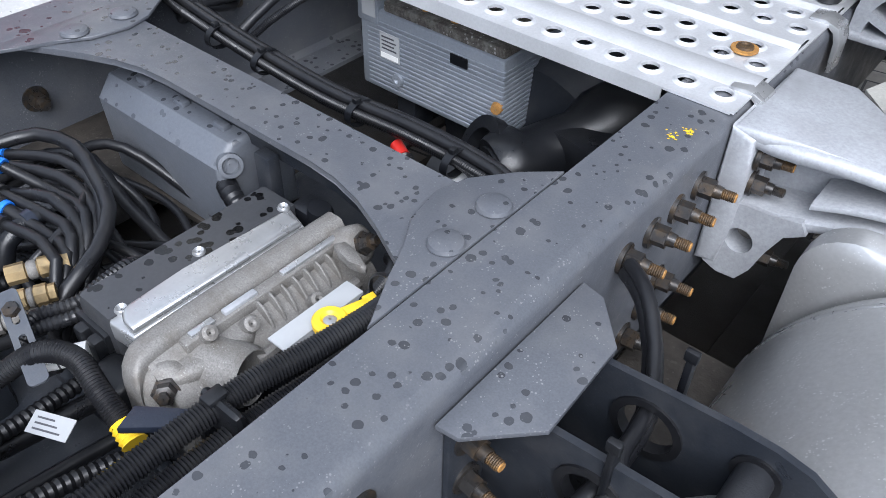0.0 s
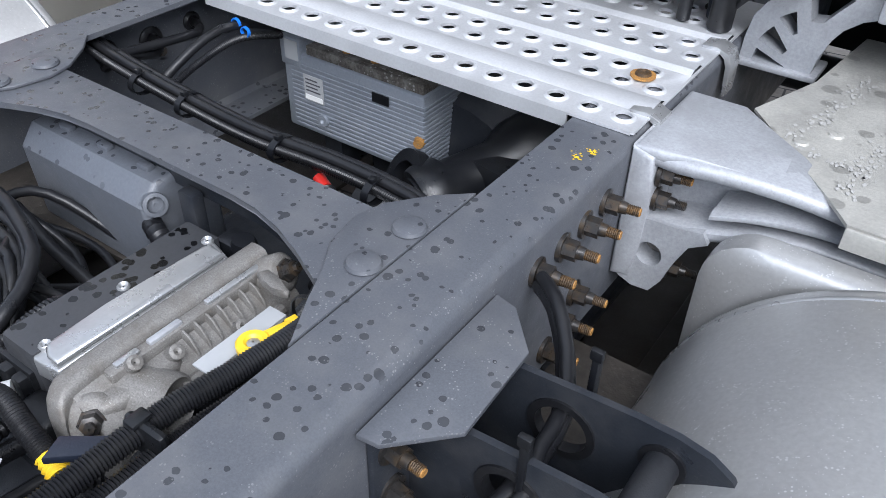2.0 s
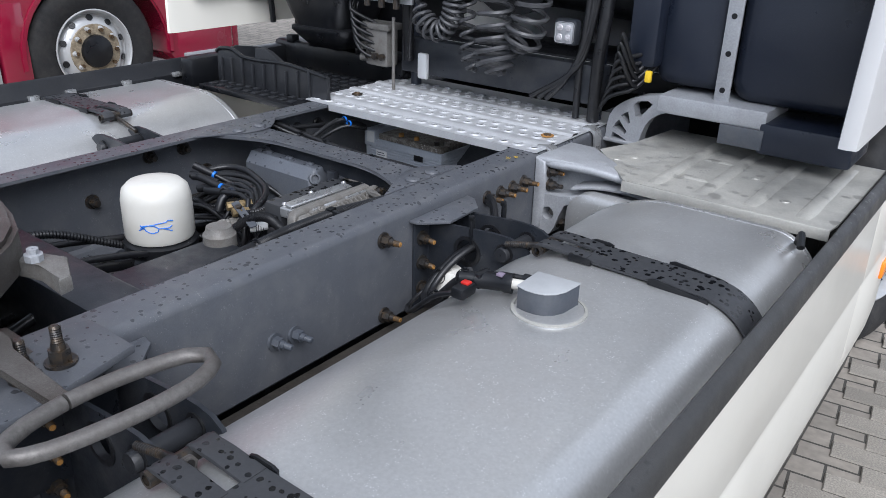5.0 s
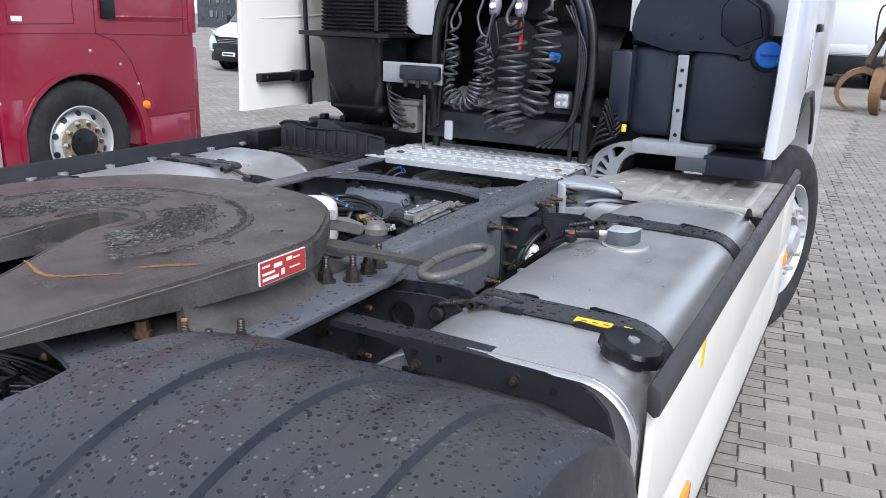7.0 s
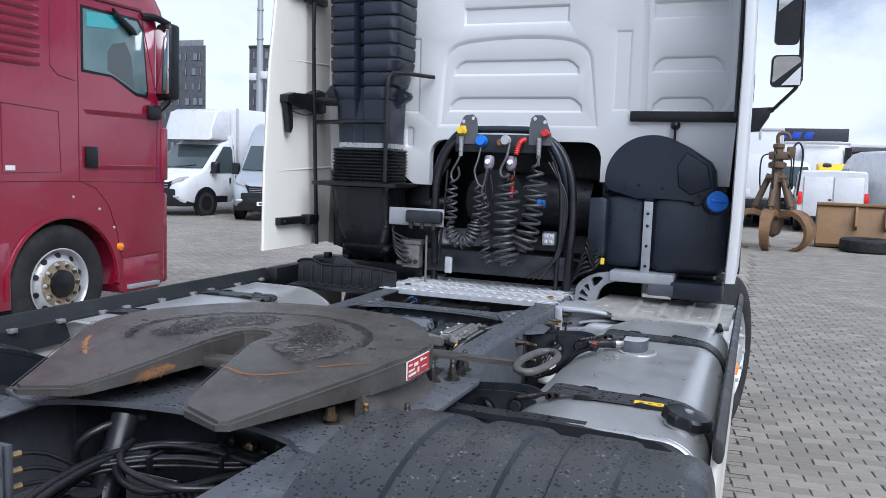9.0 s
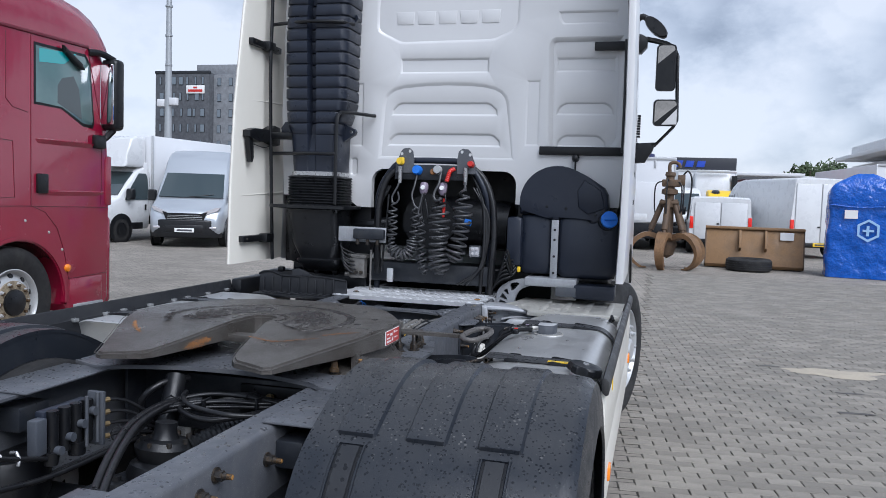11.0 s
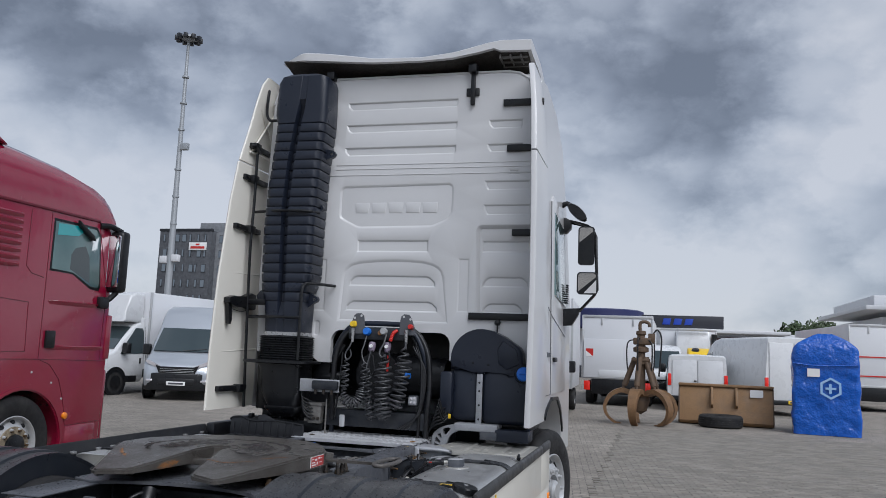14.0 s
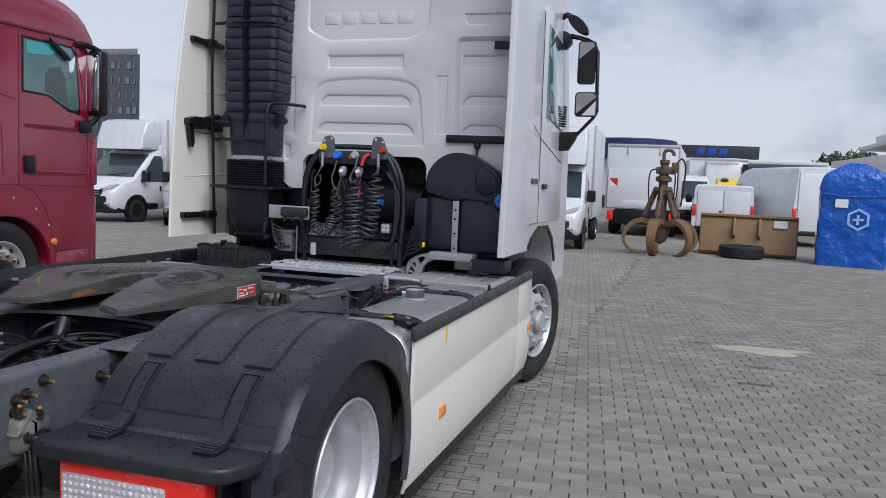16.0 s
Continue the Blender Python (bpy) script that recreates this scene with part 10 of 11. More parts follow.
    part("arch_liner", extr(B(), [(cy + (R + 0.02) * math.cos(radians(a)), cz + (R + 0.02) * math.sin(radians(a))) for a in range(0, 181, 12)], "x", X - 0.9, X - 0.5), M["black"], body)
    st = part("step_box", box(B(), X - 0.3, X + 0.006, 3.03, 3.53, 0.33, 0.68, 0.02), M["red"], body)
    part("step_tread", box(B(), X - 0.2, X + 0.04, 3.08, 3.50, 0.37, 0.41, 0.006), M["cast"], st)
    part("side_lamp", lathe(B(), [(0.04, 0), (0.036, 0.02), (0.001, 0.03)], (X, 3.0, 0.79), (1, 0, 0), 16, False), M["orange"], body, "orange marker lamp")
    for y, z in ((2.93, 0.98), (2.75, 1.16), (2.45, 1.28), (1.60, 0.9), (1.2, 0.9)):
        part("rivet", lathe(B(), [(0.014, 0), (0.011, 0.006), (0.001, 0.008)], (X, y, z), (1, 0, 0), 10, False), M["rim"], body)
    part("small_label", box(B(), X, X + 0.003, 1.77, 1.86, 1.51, 1.55), M["paper"], body)
    cy = 2.305
    w = wheel(rt, 1, X + 0.0, cy, 0.52, 0.31, 0, "front_wheel", hub="front")
    part("hub_flange", lathe(B(), [(0.205, -0.012), (0.20, 0.004), (0.125, 0.008), (0.12, 0.0)], (X - 0.005, cy, 0.52), (1, 0, 0), 32, False), M["hubring"], w, "rusty beige hub flange")
    for k in range(10):
        a = math.tau * k / 10
        part("flange_nut", cyl(B(), (X, cy + 0.165 * math.cos(a), 0.52 + 0.165 * math.sin(a)), (X + 0.028, cy + 0.165 * math.cos(a), 0.52 + 0.165 * math.sin(a)), 0.016, seg=6), M["stud"], w)
    part("hub_cover", lathe(B(), [(0.13, 0.0), (0.12, 0.05), (0.06, 0.07), (0.001, 0.075)], (X - 0.02, cy, 0.52), (1, 0, 0), 24, False), M["black"], w)
    # tank cover and chassis behind the front wheel
    tk = part("side_cover", box(B(), X - 0.5, X + 0.002, -0.6, 1.58, 0.34, 0.93, 0.03), M["rim"], rt, "pale grey side cover panel")
    part("red_strip", box(B(), X - 0.3, X + 0.004, 1.595, 1.80, 0.36, 0.93, 0.02), M["red"], rt)
    part("rear_frame", box(B(), -5.95, -5.1, -3.2, 1.5, 0.7, 0.98, 0.02), M["frame_dark"], rt)
    for y in (-1.4,):
        for xo in (X, -6.4):
            wheel(rt, 1, xo, y, 0.505, 0.31, 1, "rear_wheel")
    for xo in (-6.45,):
        wheel(rt, 1, xo, cy, 0.52, 0.31, 0, "front_wheel", hub="front")
    part("bumper", box(B(), X2 + 0.02, X - 0.02, 3.60, 3.70, 0.36, 1.3, 0.04), M["red"], body)
    part("windscreen", extr(B(), [(3.435, 2.85), (3.575, 2.15), (3.60, 2.15), (3.46, 2.88)], "x", X2 + 0.15, X - 0.15, 0.004), M["glass"], body)
    return rt


red_truck()


def van(label, paint, m, L=5.4, W=2.0, H=2.5, nose=0.85, hood=1.12, box_body=None, rear=False, bumper=None, group="parked vans"):
    """A delivery van, nose towards -y, on the ground at the middle; box_body: height and length of a separate box."""
    v = thing("van", label, "van", group, at=m)
    y0 = -L / 2
    cab_end = L / 2 if box_body is None else y0 + 2.1
    top = H if box_body is None else min(H, 2.3)
    wt = min(top - 0.16, 2.08)
    yw = y0 + nose
    half = lambda z, k=1.0: k * W / 2 * (1 - 0.13 * max(0.0, z - hood) / (2.6 - hood))

    def section(y, zt, k, zb=0.36, r=0.09):
        side = [(half(zb, k) - 0.05, zb), (half(zb, k), zb + 0.1), (half(0.8, k) + 0.012, min(0.8, zt - 1.4 * r)), (half(zt - r, k), zt - r), (half(zt, k) - 0.3 * r, zt - 0.32 * r), (half(zt, k) - r, zt)]
        return [(x, y, z) for x, z in side] + [(0.0, y, zt + 0.02)] + [(-x, y, z) for x, z in side[::-1]]
    rise = [(y0, 0.78, 0.80, 0.5), (y0 + 0.05, 0.93, 0.88, 0.42), (y0 + 0.18, hood - 0.08, 0.95, 0.36), (y0 + 0.42, hood + 0.06, 0.985, 0.36), (yw, hood + 0.20, 1.0, 0.36), (yw + 0.38, (hood + 0.22 + wt) / 2, 1.0, 0.36), (yw + 0.80, wt, 1.0, 0.36), (yw + 1.05, wt + (top - wt) * 0.55, 1.0, 0.36), (yw + 1.35, wt + (top - wt) * 0.86, 1.0, 0.36), (yw + 1.8, top, 1.0, 0.36)]
    rise = [q for q in rise if q[0] < cab_end - 0.2] + [(cab_end - 0.12, top, 1.0, 0.36), (cab_end - 0.02, top - 0.05, 0.985, 0.38)]
    body = part("body", loft(B(), [section(y, zt, k, zb) for y, zt, k, zb in rise]), paint, v, smooth=42)
    # bowed windscreen
    rows = []
    for f in (0.0, 0.5, 1.0):
        z = hood + 0.24 + f * (wt - 0.04 - hood - 0.24)
        y = yw + 0.04 + 0.73 * f
        wx = half(z) - 0.09 - 0.02 * f
        cols = [(-wx + 2 * wx * q / 8) for q in range(9)]
        rows.append([(x, y - 0.035 - 0.03 * (1 - (x / wx) ** 2), z + 0.02) for x in cols] + [(x, y + 0.05, z - 0.02) for x in cols[::-1]])
    part("windscreen", loft(B(), rows), M["glass"], body, "dark windscreen")
    part("wiper", tube(B(), [(-0.05, yw - 0.03, hood + 0.27), (0.3, yw + 0.01, hood + 0.30), (0.62, yw + 0.06, hood + 0.34)], 0.012, 6), M["black"], body)
    for s in (1, -1):
        z0, z1 = hood + 0.10, wt - 0.06
        xs = lambda z: s * (half(z) + 0.008)
        sw = [(yw + 0.22, z0), (yw + 0.34, z0 + 0.2), (yw + 0.86, z1), (yw + 1.16, z1), (yw + 1.22, z1 - 0.1), (yw + 1.22, z0 + 0.02)]
        bm = B()
        loft(bm, [[(xs(z) - s * 0.03, y, z) for y, z in sw], [(xs(z), y, z) for y, z in sw]])
        part("side_window", bm, M["glass"], body)
        mi = part("mirror", loft(B(), [[(s * (W / 2 + px), yy, pz) for px, pz in rounded(0.02 + i, 0.25 - i, hood + 0.12 + i, hood + 0.44 - i, 0.05, 3)] for yy, i in ((yw + 0.2, 0.03), (yw + 0.24, 0.0), (yw + 0.36, 0.0), (yw + 0.37, 0.01))]), M["black"], body)
        # swept headlamp on the corner
        lamp = [(0.50, hood - 0.24), (0.86, hood - 0.10), (0.93, hood + 0.0), (0.80, hood - 0.02), (0.50, hood - 0.15)]
        bm = B()
        loft(bm, [[(s * x * W / 2, y0 - 0.012 + dy + 0.20 * max(0.0, x - 0.5) ** 1.3 * 2.0, z) for x, z in lamp] for dy in (0.0, 0.2)])
        part("headlamp", bm, M["clear"], body)
        part("door_seam", tube(B(), [(xs(0.5), yw + 1.30, 0.5), (xs(hood), yw + 1.30, hood), (xs(wt), yw + 1.30, wt)], 0.007, 6, smooth=False), M["frame_dark"], body)
        part("door_handle", box(B(), min(xs(1.0), xs(1.0) + s * 0.03), max(xs(1.0), xs(1.0) + s * 0.03), yw + 1.02, yw + 1.08, 0.92, 1.10, 0.015), M["black"], body)
        part("wheel_arch", lathe(B(), [(0.30, 0.0), (0.45, 0.0), (0.45, 0.03), (0.30, 0.03)], (s * (W / 2 - 0.008), y0 + 0.90, 0.38), (s, 0, 0), 24), M["black"], body)
        part("sill", box(B(), min(s * (W / 2 - 0.03), s * (W / 2 + 0.02)), max(s * (W / 2 - 0.03), s * (W / 2 + 0.02)), y0 + 1.3, cab_end - 0.3, 0.36, 0.56, 0.02), M["black"], body)
        wheel_at(v, s * (W / 2 - 0.09), y0 + 0.90, 0.35, 0.23, s)
        wheel_at(v, s * (W / 2 - 0.09), L / 2 - 1.05, 0.35, 0.23, s)
        part("fog_lamp", box(B(), min(s * 0.66, s * 0.84), max(s * 0.66, s * 0.84), y0 - 0.035, y0 + 0.1, 0.52, 0.58, 0.015), M["clear"], body)
    prof = [(-W * 0.475, y0 + 0.55), (-W * 0.47, y0 + 0.22), (-W * 0.40, y0 + 0.03), (-W * 0.28, y0 - 0.05), (W * 0.28, y0 - 0.05), (W * 0.40, y0 + 0.03), (W * 0.47, y0 + 0.22), (W * 0.475, y0 + 0.55)]
    part("bumper", extr(B(), prof, "z", 0.27, 0.76, 0.035, seg=3), bumper or M["black"], body, "dark plastic front bumper")
    gr = part("grille", extr(B(), [(-0.60, 0.99), (-0.50, 0.76), (0.50, 0.76), (0.60, 0.99), (0.45, 0.93), (-0.45, 0.93)], "y", y0 - 0.03, y0 + 0.1, 0.012), M["black"], body)
    for k in range(3):
        part("grille_bar", box(B(), -0.47, 0.47, y0 - 0.037, y0 - 0.02, 0.78 + 0.045 * k, 0.79 + 0.045 * k, 0.003), M["rim"], gr)
    part("lower_grille", box(B(), -0.5, 0.5, y0 - 0.06, y0, 0.42, 0.62, 0.02), M["rubber"], body)
    part("number_plate", box(B(), -0.26, 0.26, y0 - 0.075, y0 - 0.062, 0.42, 0.53, 0.004), M["paper"], body)
    part("plate_bar", box(B(), -0.2, 0.2, y0 - 0.079, y0 - 0.074, 0.45, 0.50), M["ink"], body)
    if box_body:
        bh, bl = box_body
        bx = part("box_body", box(B(), -1.08, 1.08, cab_end + 0.05, cab_end + 0.05 + bl, 0.75, bh, 0.03), M["boxbody"], v, "white box body")
        part("wind_deflector", extr(B(), [(cab_end - 0.92, top - 0.05), (cab_end - 0.84, top + 0.30), (cab_end - 0.68, bh - 0.14), (cab_end - 0.45, bh - 0.05), (cab_end - 0.04, bh - 0.07), (cab_end - 0.04, top - 0.05)], "x", -0.92, 0.92, 0.07, seg=3), paint, body)
        part("cab_back", box(B(), -0.95, 0.95, cab_end - 0.16, cab_end + 0.03, 0.6, top + 0.12, 0.05), paint, body)
        for s in (1, -1):
            part("corner_post", box(B(), s * 1.08 - 0.03, s * 1.08 + 0.03, cab_end + 0.03, cab_end + 0.09, 0.75, bh + 0.01, 0.01), M["rim"], bx)
        part("chassis", box(B(), -0.45, 0.45, cab_end - 0.3, cab_end + bl, 0.45, 0.75, 0.02), M["frame_dark"], v)
    if rear:
        ye = cab_end
        for s in (1, -1):
            part("tail_lamp", box(B(), min(s * W * 0.435, s * W * 0.495), max(s * W * 0.435, s * W * 0.495), ye - 0.06, ye + 0.012, 0.85, 1.25, 0.02), M["redlamp"], body)
            part("rear_door", box(B(), min(s * 0.015, s * W * 0.42), max(s * 0.015, s * W * 0.42), ye - 0.01, ye + 0.015, 0.5, top - 0.18, 0.02), paint, body)
        part("rear_bumper", box(B(), -W * 0.46, W * 0.46, ye - 0.05, ye + 0.07, 0.36, 0.52, 0.03), M["black"], body)
        pl = part("rear_plate", box(B(), -0.26, 0.26, ye + 0.072, ye + 0.084, 0.40, 0.51, 0.003), M["yellow"], body)
        part("plate_bar", box(B(), -0.2, 0.2, ye + 0.083, ye + 0.088, 0.43, 0.48), M["ink"], pl)
        part("door_handle", box(B(), 0.03, 0.12, ye + 0.012, ye + 0.04, 1.0, 1.05, 0.01), M["black"], body)
    return v


van("white delivery van with a tall box body, nose outward", M["van"], pose(-14.43, 18.4, 0, 0, 0, -5), L=6.2, W=2.05, H=2.25, box_body=(3.17, 4.0))
van("silver high-roof van with a dark front bumper", M["silver"], pose(-12.16, 18.2, 0, 0, 0, 22), L=6.0, W=2.0, H=2.75)
van("white box van parked facing the yard", M["van"], pose(-1.35, 19.4, 0, 0, 0, 2), L=6.0, W=2.0, H=2.35, box_body=(3.35, 3.9))
van("small white van seen from its rear doors", M["van"], pose(3.45, 26.0, 0, 0, 0, 180), L=4.6, W=1.95, H=1.9, rear=True)
van("tall white van with rear doors and yellow plate", M["van"], pose(5.45, 27.2, 0, 0, 0, 200), L=6.4, W=2.05, H=2.6, rear=True)
van("white van behind the box truck", M["van"], pose(2.1, 30.0, 0, 0, 0, 4), L=5.2, W=2.0, H=2.3)


def box_truck(label, m, W=2.45, L=7.0, H=3.25, z0=0.95, tail_lift=True, name="box_truck"):
    """A box truck seen from the rear, tail towards -y."""
    t = thing(name, label, "truck", "parked trucks", at=m)
    bx = part("box_body", box(B(), -W / 2, W / 2, 0, L, z0, H, 0.03), M["boxbody"], t)
    for s in (1, -1):
        part("corner_post", box(B(), s * W / 2 - 0.04, s * W / 2 + 0.02, -0.025, 0.05, z0, H + 0.01, 0.01), M["rim"], bx)
        part("tail_lamp", box(B(), min(s * 0.95, s * 1.17), max(s * 0.95, s * 1.17), -0.03, 0.05, 0.52, 0.85, 0.02), M["redlamp"], t)
        part("door_hinge", box(B(), s * 0.55 - 0.03, s * 0.55 + 0.03, -0.03, 0.0, H - 0.35, H - 0.08, 0.01), M["rim"], bx)
        for yy in (0.9, 1.8, L - 0.2):
            wheel_at(t, s * (W / 2 - 0.2), yy + 0.2, 0.42, 0.3, s)
    part("roof_edge", box(B(), -W / 2, W / 2, -0.03, 0.04, H - 0.08, H + 0.015, 0.01), M["rim"], bx)
    part("rear_rail", box(B(), -W / 2, W / 2, -0.02, 0.03, z0 - 0.02, z0 + 0.06, 0.01), M["rim"], bx)
    if tail_lift:
        part("tail_lift", box(B(), -W / 2 + 0.04, W / 2 - 0.04, -0.06, -0.027, z0 + 0.02, 2.35, 0.01), M["boxbody"], t, "folded white tail lift")
        part("lift_panel", box(B(), -0.65, 0.35, -0.075, -0.055, z0 + 0.06, z0 + 0.30, 0.01), M["van"], t)
        part("hazard_flag", box(B(), -W / 2 + 0.12, -W / 2 + 0.38, -0.067, -0.058, 1.72, 2.0), M["redp"], t)
        part("hazard_flag", extr(B(), [(-W / 2 + 0.12, 1.72), (-W / 2 + 0.38, 1.72), (-W / 2 + 0.12, 1.92)], "y", -0.072, -0.066), M["paper"], t)
    part("chassis", box(B(), -0.9, 0.9, -0.02, L, 0.40, z0 - 0.02, 0.02), M["black"], t)
    cab_ = part("cab", box(B(), -1.15, 1.15, L + 0.1, L + 1.9, 0.7, 2.75, 0.12, seg=3), M["van"], t)
    return t


box_truck("white box truck with a folded tail lift, seen from behind", pose(0.75, 24.7, 0, 0, 0, -1), H=3.2)
box_truck("white box truck behind the vans", pose(3.5, 33.5, 0, 0, 0, 3), H=3.15, tail_lift=False)
tr_ = box_truck("long white trailer with red stripes", pose(10.75, 30.2, 0, 0, 0, 4), W=2.5, L=9.0, H=3.4, tail_lift=False)
for z in (1.35, 2.1):
    part("red_stripe", box(B(), -1.26, 1.26, -0.035, -0.03, z, z + 0.05), M["redp"], tr_)

# yellow and red vehicles behind
ye = thing("recovery_vehicle", "yellow-fronted vehicle with blue lamps behind the vans", "vehicle", at=pose(4.1, 30.0, 0))
part("cab", extr(B(), [(-1.0, 0.5), (-0.95, 1.5), (-0.45, 2.05), (0.1, 2.22), (1.0, 2.24), (1.0, 0.5)], "x", -0.75, 0.75, 0.08, seg=3), M["yellow"], ye)
for s in (-0.5, 0.5):
    part("lamp", lathe(B(), [(0.16, 0), (0.14, 0.08), (0.001, 0.11)], (s * 0.9, -0.25, 2.12), (0, -0.3, 1), 14, False), M["frame_dark"], ye)
    wheel_at(ye, s * 1.8, 0.2, 0.38, 0.24, 1 if s > 0 else -1)
tc = thing("white_tractor", "white tractor cab with a roof deflector behind the vans", "truck", "parked trucks", at=pose(3.7, 32.5, 0))
tcb = part("cab", extr(B(), [(0.0, 0.8), (-0.05, 1.9), (0.02, 2.6), (0.2, 3.0), (1.4, 3.05), (1.9, 2.5), (2.0, 0.8)], "x", -0.75, 0.75, 0.1, seg=3), M["van"], tc)
part("roof_bar", box(B(), -0.7, 0.65, -0.05, 0.05, 3.03, 3.14, 0.02), M["rim"], tcb)
part("exhaust_stack", cyl(B(), (0.86, 0.0, 1.2), (0.86, 0.0, 2.9), 0.12, seg=14), M["black"], tc)
part("chassis", box(B(), -0.5, 0.5, -3.0, 2.0, 0.5, 0.85, 0.03), M["black"], tc)
for s in (1, -1):
    wheel_at(tc, s * 0.8, 1.0, 0.48, 0.3, s)
cr = thing("crane_truck", "red truck with a folded loading crane", "truck", at=pose(5.6, 33.0, 0))
part("bed", box(B(), -1.2, 1.2, 0, 5.0, 0.5, 2.3, 0.05), M["redp"], cr)
part("crane_arm", tube(B(), [(-1.0, 1.0, 2.3), (-0.9, 1.0, 2.75), (0.3, 1.0, 2.85), (1.1, 1.0, 2.7)], 0.09, 8), M["frame_dark"], cr)
for s in (1, -1):
    wheel_at(cr, s * 1.05, 0.9, 0.48, 0.3, s)


# ---- clutter on the yard ----
def grab():
    """A rusty orange-peel grab standing on its claws."""
    g = thing("grab", "rusty brown orange-peel grab standing on its claws", "grab", at=pose(1.72, 17.1, 0))
    head = part("head", lathe(B(), [(0.001, 1.55), (0.19, 1.55), (0.2, 1.62), (0.12, 1.66), (0.11, 1.85), (0.2, 1.88), (0.2, 1.98), (0.12, 2.02), (0.1, 2.3), (0.13, 2.34), (0.12, 2.42), (0.001, 2.44)], (0, 0, 0), (0, 0, 1), 18), M["rustiron"], g)
    part("hook", tube(B(), [(-0.02, 0, 2.40), (-0.03, 0, 2.55), (-0.01, 0, 2.64), (0.10, 0, 2.67), (0.20, 0, 2.62), (0.22, 0, 2.53)], 0.045, 10), M["rustiron"], head)
    part("rotator", box(B(), -0.20, 0.26, -0.17, 0.17, 2.06, 2.24, 0.03), M["rustiron"], head)
    part("hose_block", box(B(), 0.18, 0.36, -0.1, 0.1, 2.10, 2.36, 0.02), M["rustiron"], head)
    part("cross_plate", box(B(), -0.24, 0.24, -0.2, 0.2, 1.62, 1.70, 0.02), M["rustiron"], head)
    part("long_hose", tube(B(), [(0.3, 0, 2.34), (0.42, 0.02, 2.46), (0.52, 0.02, 2.25), (0.50, 0.0, 1.75), (0.46, 0.0, 1.25)], 0.022, 8), M["rubber"], head)
    part("neck", tube(B(), [(0, 0, 0.62), (0, 0, 1.1), (0, 0, 1.6)], 0.12, 14), M["rustiron"], g)
    part("heart", lathe(B(), [(0.001, 0.25), (0.16, 0.35), (0.24, 0.62), (0.2, 0.85), (0.001, 0.9)], (0, 0, 0), (0, 0, 1), 18), M["rustiron"], g)
    for k, turn_ in enumerate((186, 258, 322, 20, 100)):
        a = radians(turn_)
        c, s_ = math.cos(a), math.sin(a)
        line = [(0.2, 0.78), (0.5, 0.86), (0.78, 0.72), (0.92, 0.45), (0.86, 0.2), (0.66, 0.03), (0.5, 0.0)]
        rings = []
        pts = spline([(r, 0, z) for r, z in line], 0.06)
        for i, q in enumerate(pts):
            f = i / (len(pts) - 1)
            w, t = 0.15 * (1 - 0.62 * f) + 0.01, 0.06 * (1 - 0.7 * f) + 0.008
            d = (pts[min(i + 1, len(pts) - 1)] - pts[max(i - 1, 0)]).normalized()
            n = Vector((-d.z, 0, d.x))
            ring_ = []
            for u, v_ in ((-w, -t), (w, -t), (w, t), (-w, t)):
                p = q + n * v_
                ring_.append((p.x * c - u * s_, p.x * s_ + u * c, max(0.0, p.z)))
            rings.append(ring_)
        part("claw", loft(B(), rings), M["claw"], g)
        part("ram", cyl(B(), (0.14 * c, 0.14 * s_, 1.72), (0.42 * c, 0.42 * s_, 0.98), 0.075, seg=12), M["rustiron"], g)
        part("ram_rod", cyl(B(), (0.42 * c, 0.42 * s_, 1.0), (0.48 * c, 0.48 * s_, 0.80), 0.045, seg=12), M["rustiron"], g)
        part("hose", tube(B(), [(0.12 * c, 0.12 * s_, 2.2), (0.34 * c, 0.34 * s_, 2.1 + 0.1 * (k % 2)), (0.36 * c, 0.36 * s_, 1.6), (0.3 * c, 0.3 * s_, 1.2)], 0.018, 8), M["rubber"], g)
    return g


grab()


def bucket():
    b_ = thing("loader_bucket", "brown steel loader bucket lying on the pavers", "bucket", at=pose(3.95, 18.9, 0, 0, 0, -3))
    W = 1.2
    prof = [(-0.55, 0.02), (-0.62, 0.10), (-0.45, 0.98), (-0.38, 1.06), (-0.30, 1.06), (0.1, 0.9), (0.35, 0.5), (0.35, 0.1), (0.2, 0.0)]
    part("shell", extr(B(), prof, "x", -W, W, 0.02), M["bucket"], b_)
    for x in (-0.35, 0.28):
        part("lug", extr(B(), [(-0.55, 0.45), (-0.70, 0.55), (-0.66, 0.80), (-0.48, 1.02), (-0.42, 0.9)], "x", x - 0.03, x + 0.03, 0.01), M["bucket"], b_)
    part("top_edge", box(B(), -W - 0.02, W + 0.02, -0.50, -0.28, 1.02, 1.09, 0.015), M["bucket"], b_)
    for s in (1, -1):
        part("cheek", extr(B(), prof, "x", s * W - 0.02, s * W + 0.02, 0.008), M["rustiron"], b_)
    part("paper_label", box(B(), 0.62, 0.95, -0.54, -0.535, 0.78, 0.98, m=Matrix.Translation((0, 0, 0))), M["paper"], b_)
    return b_


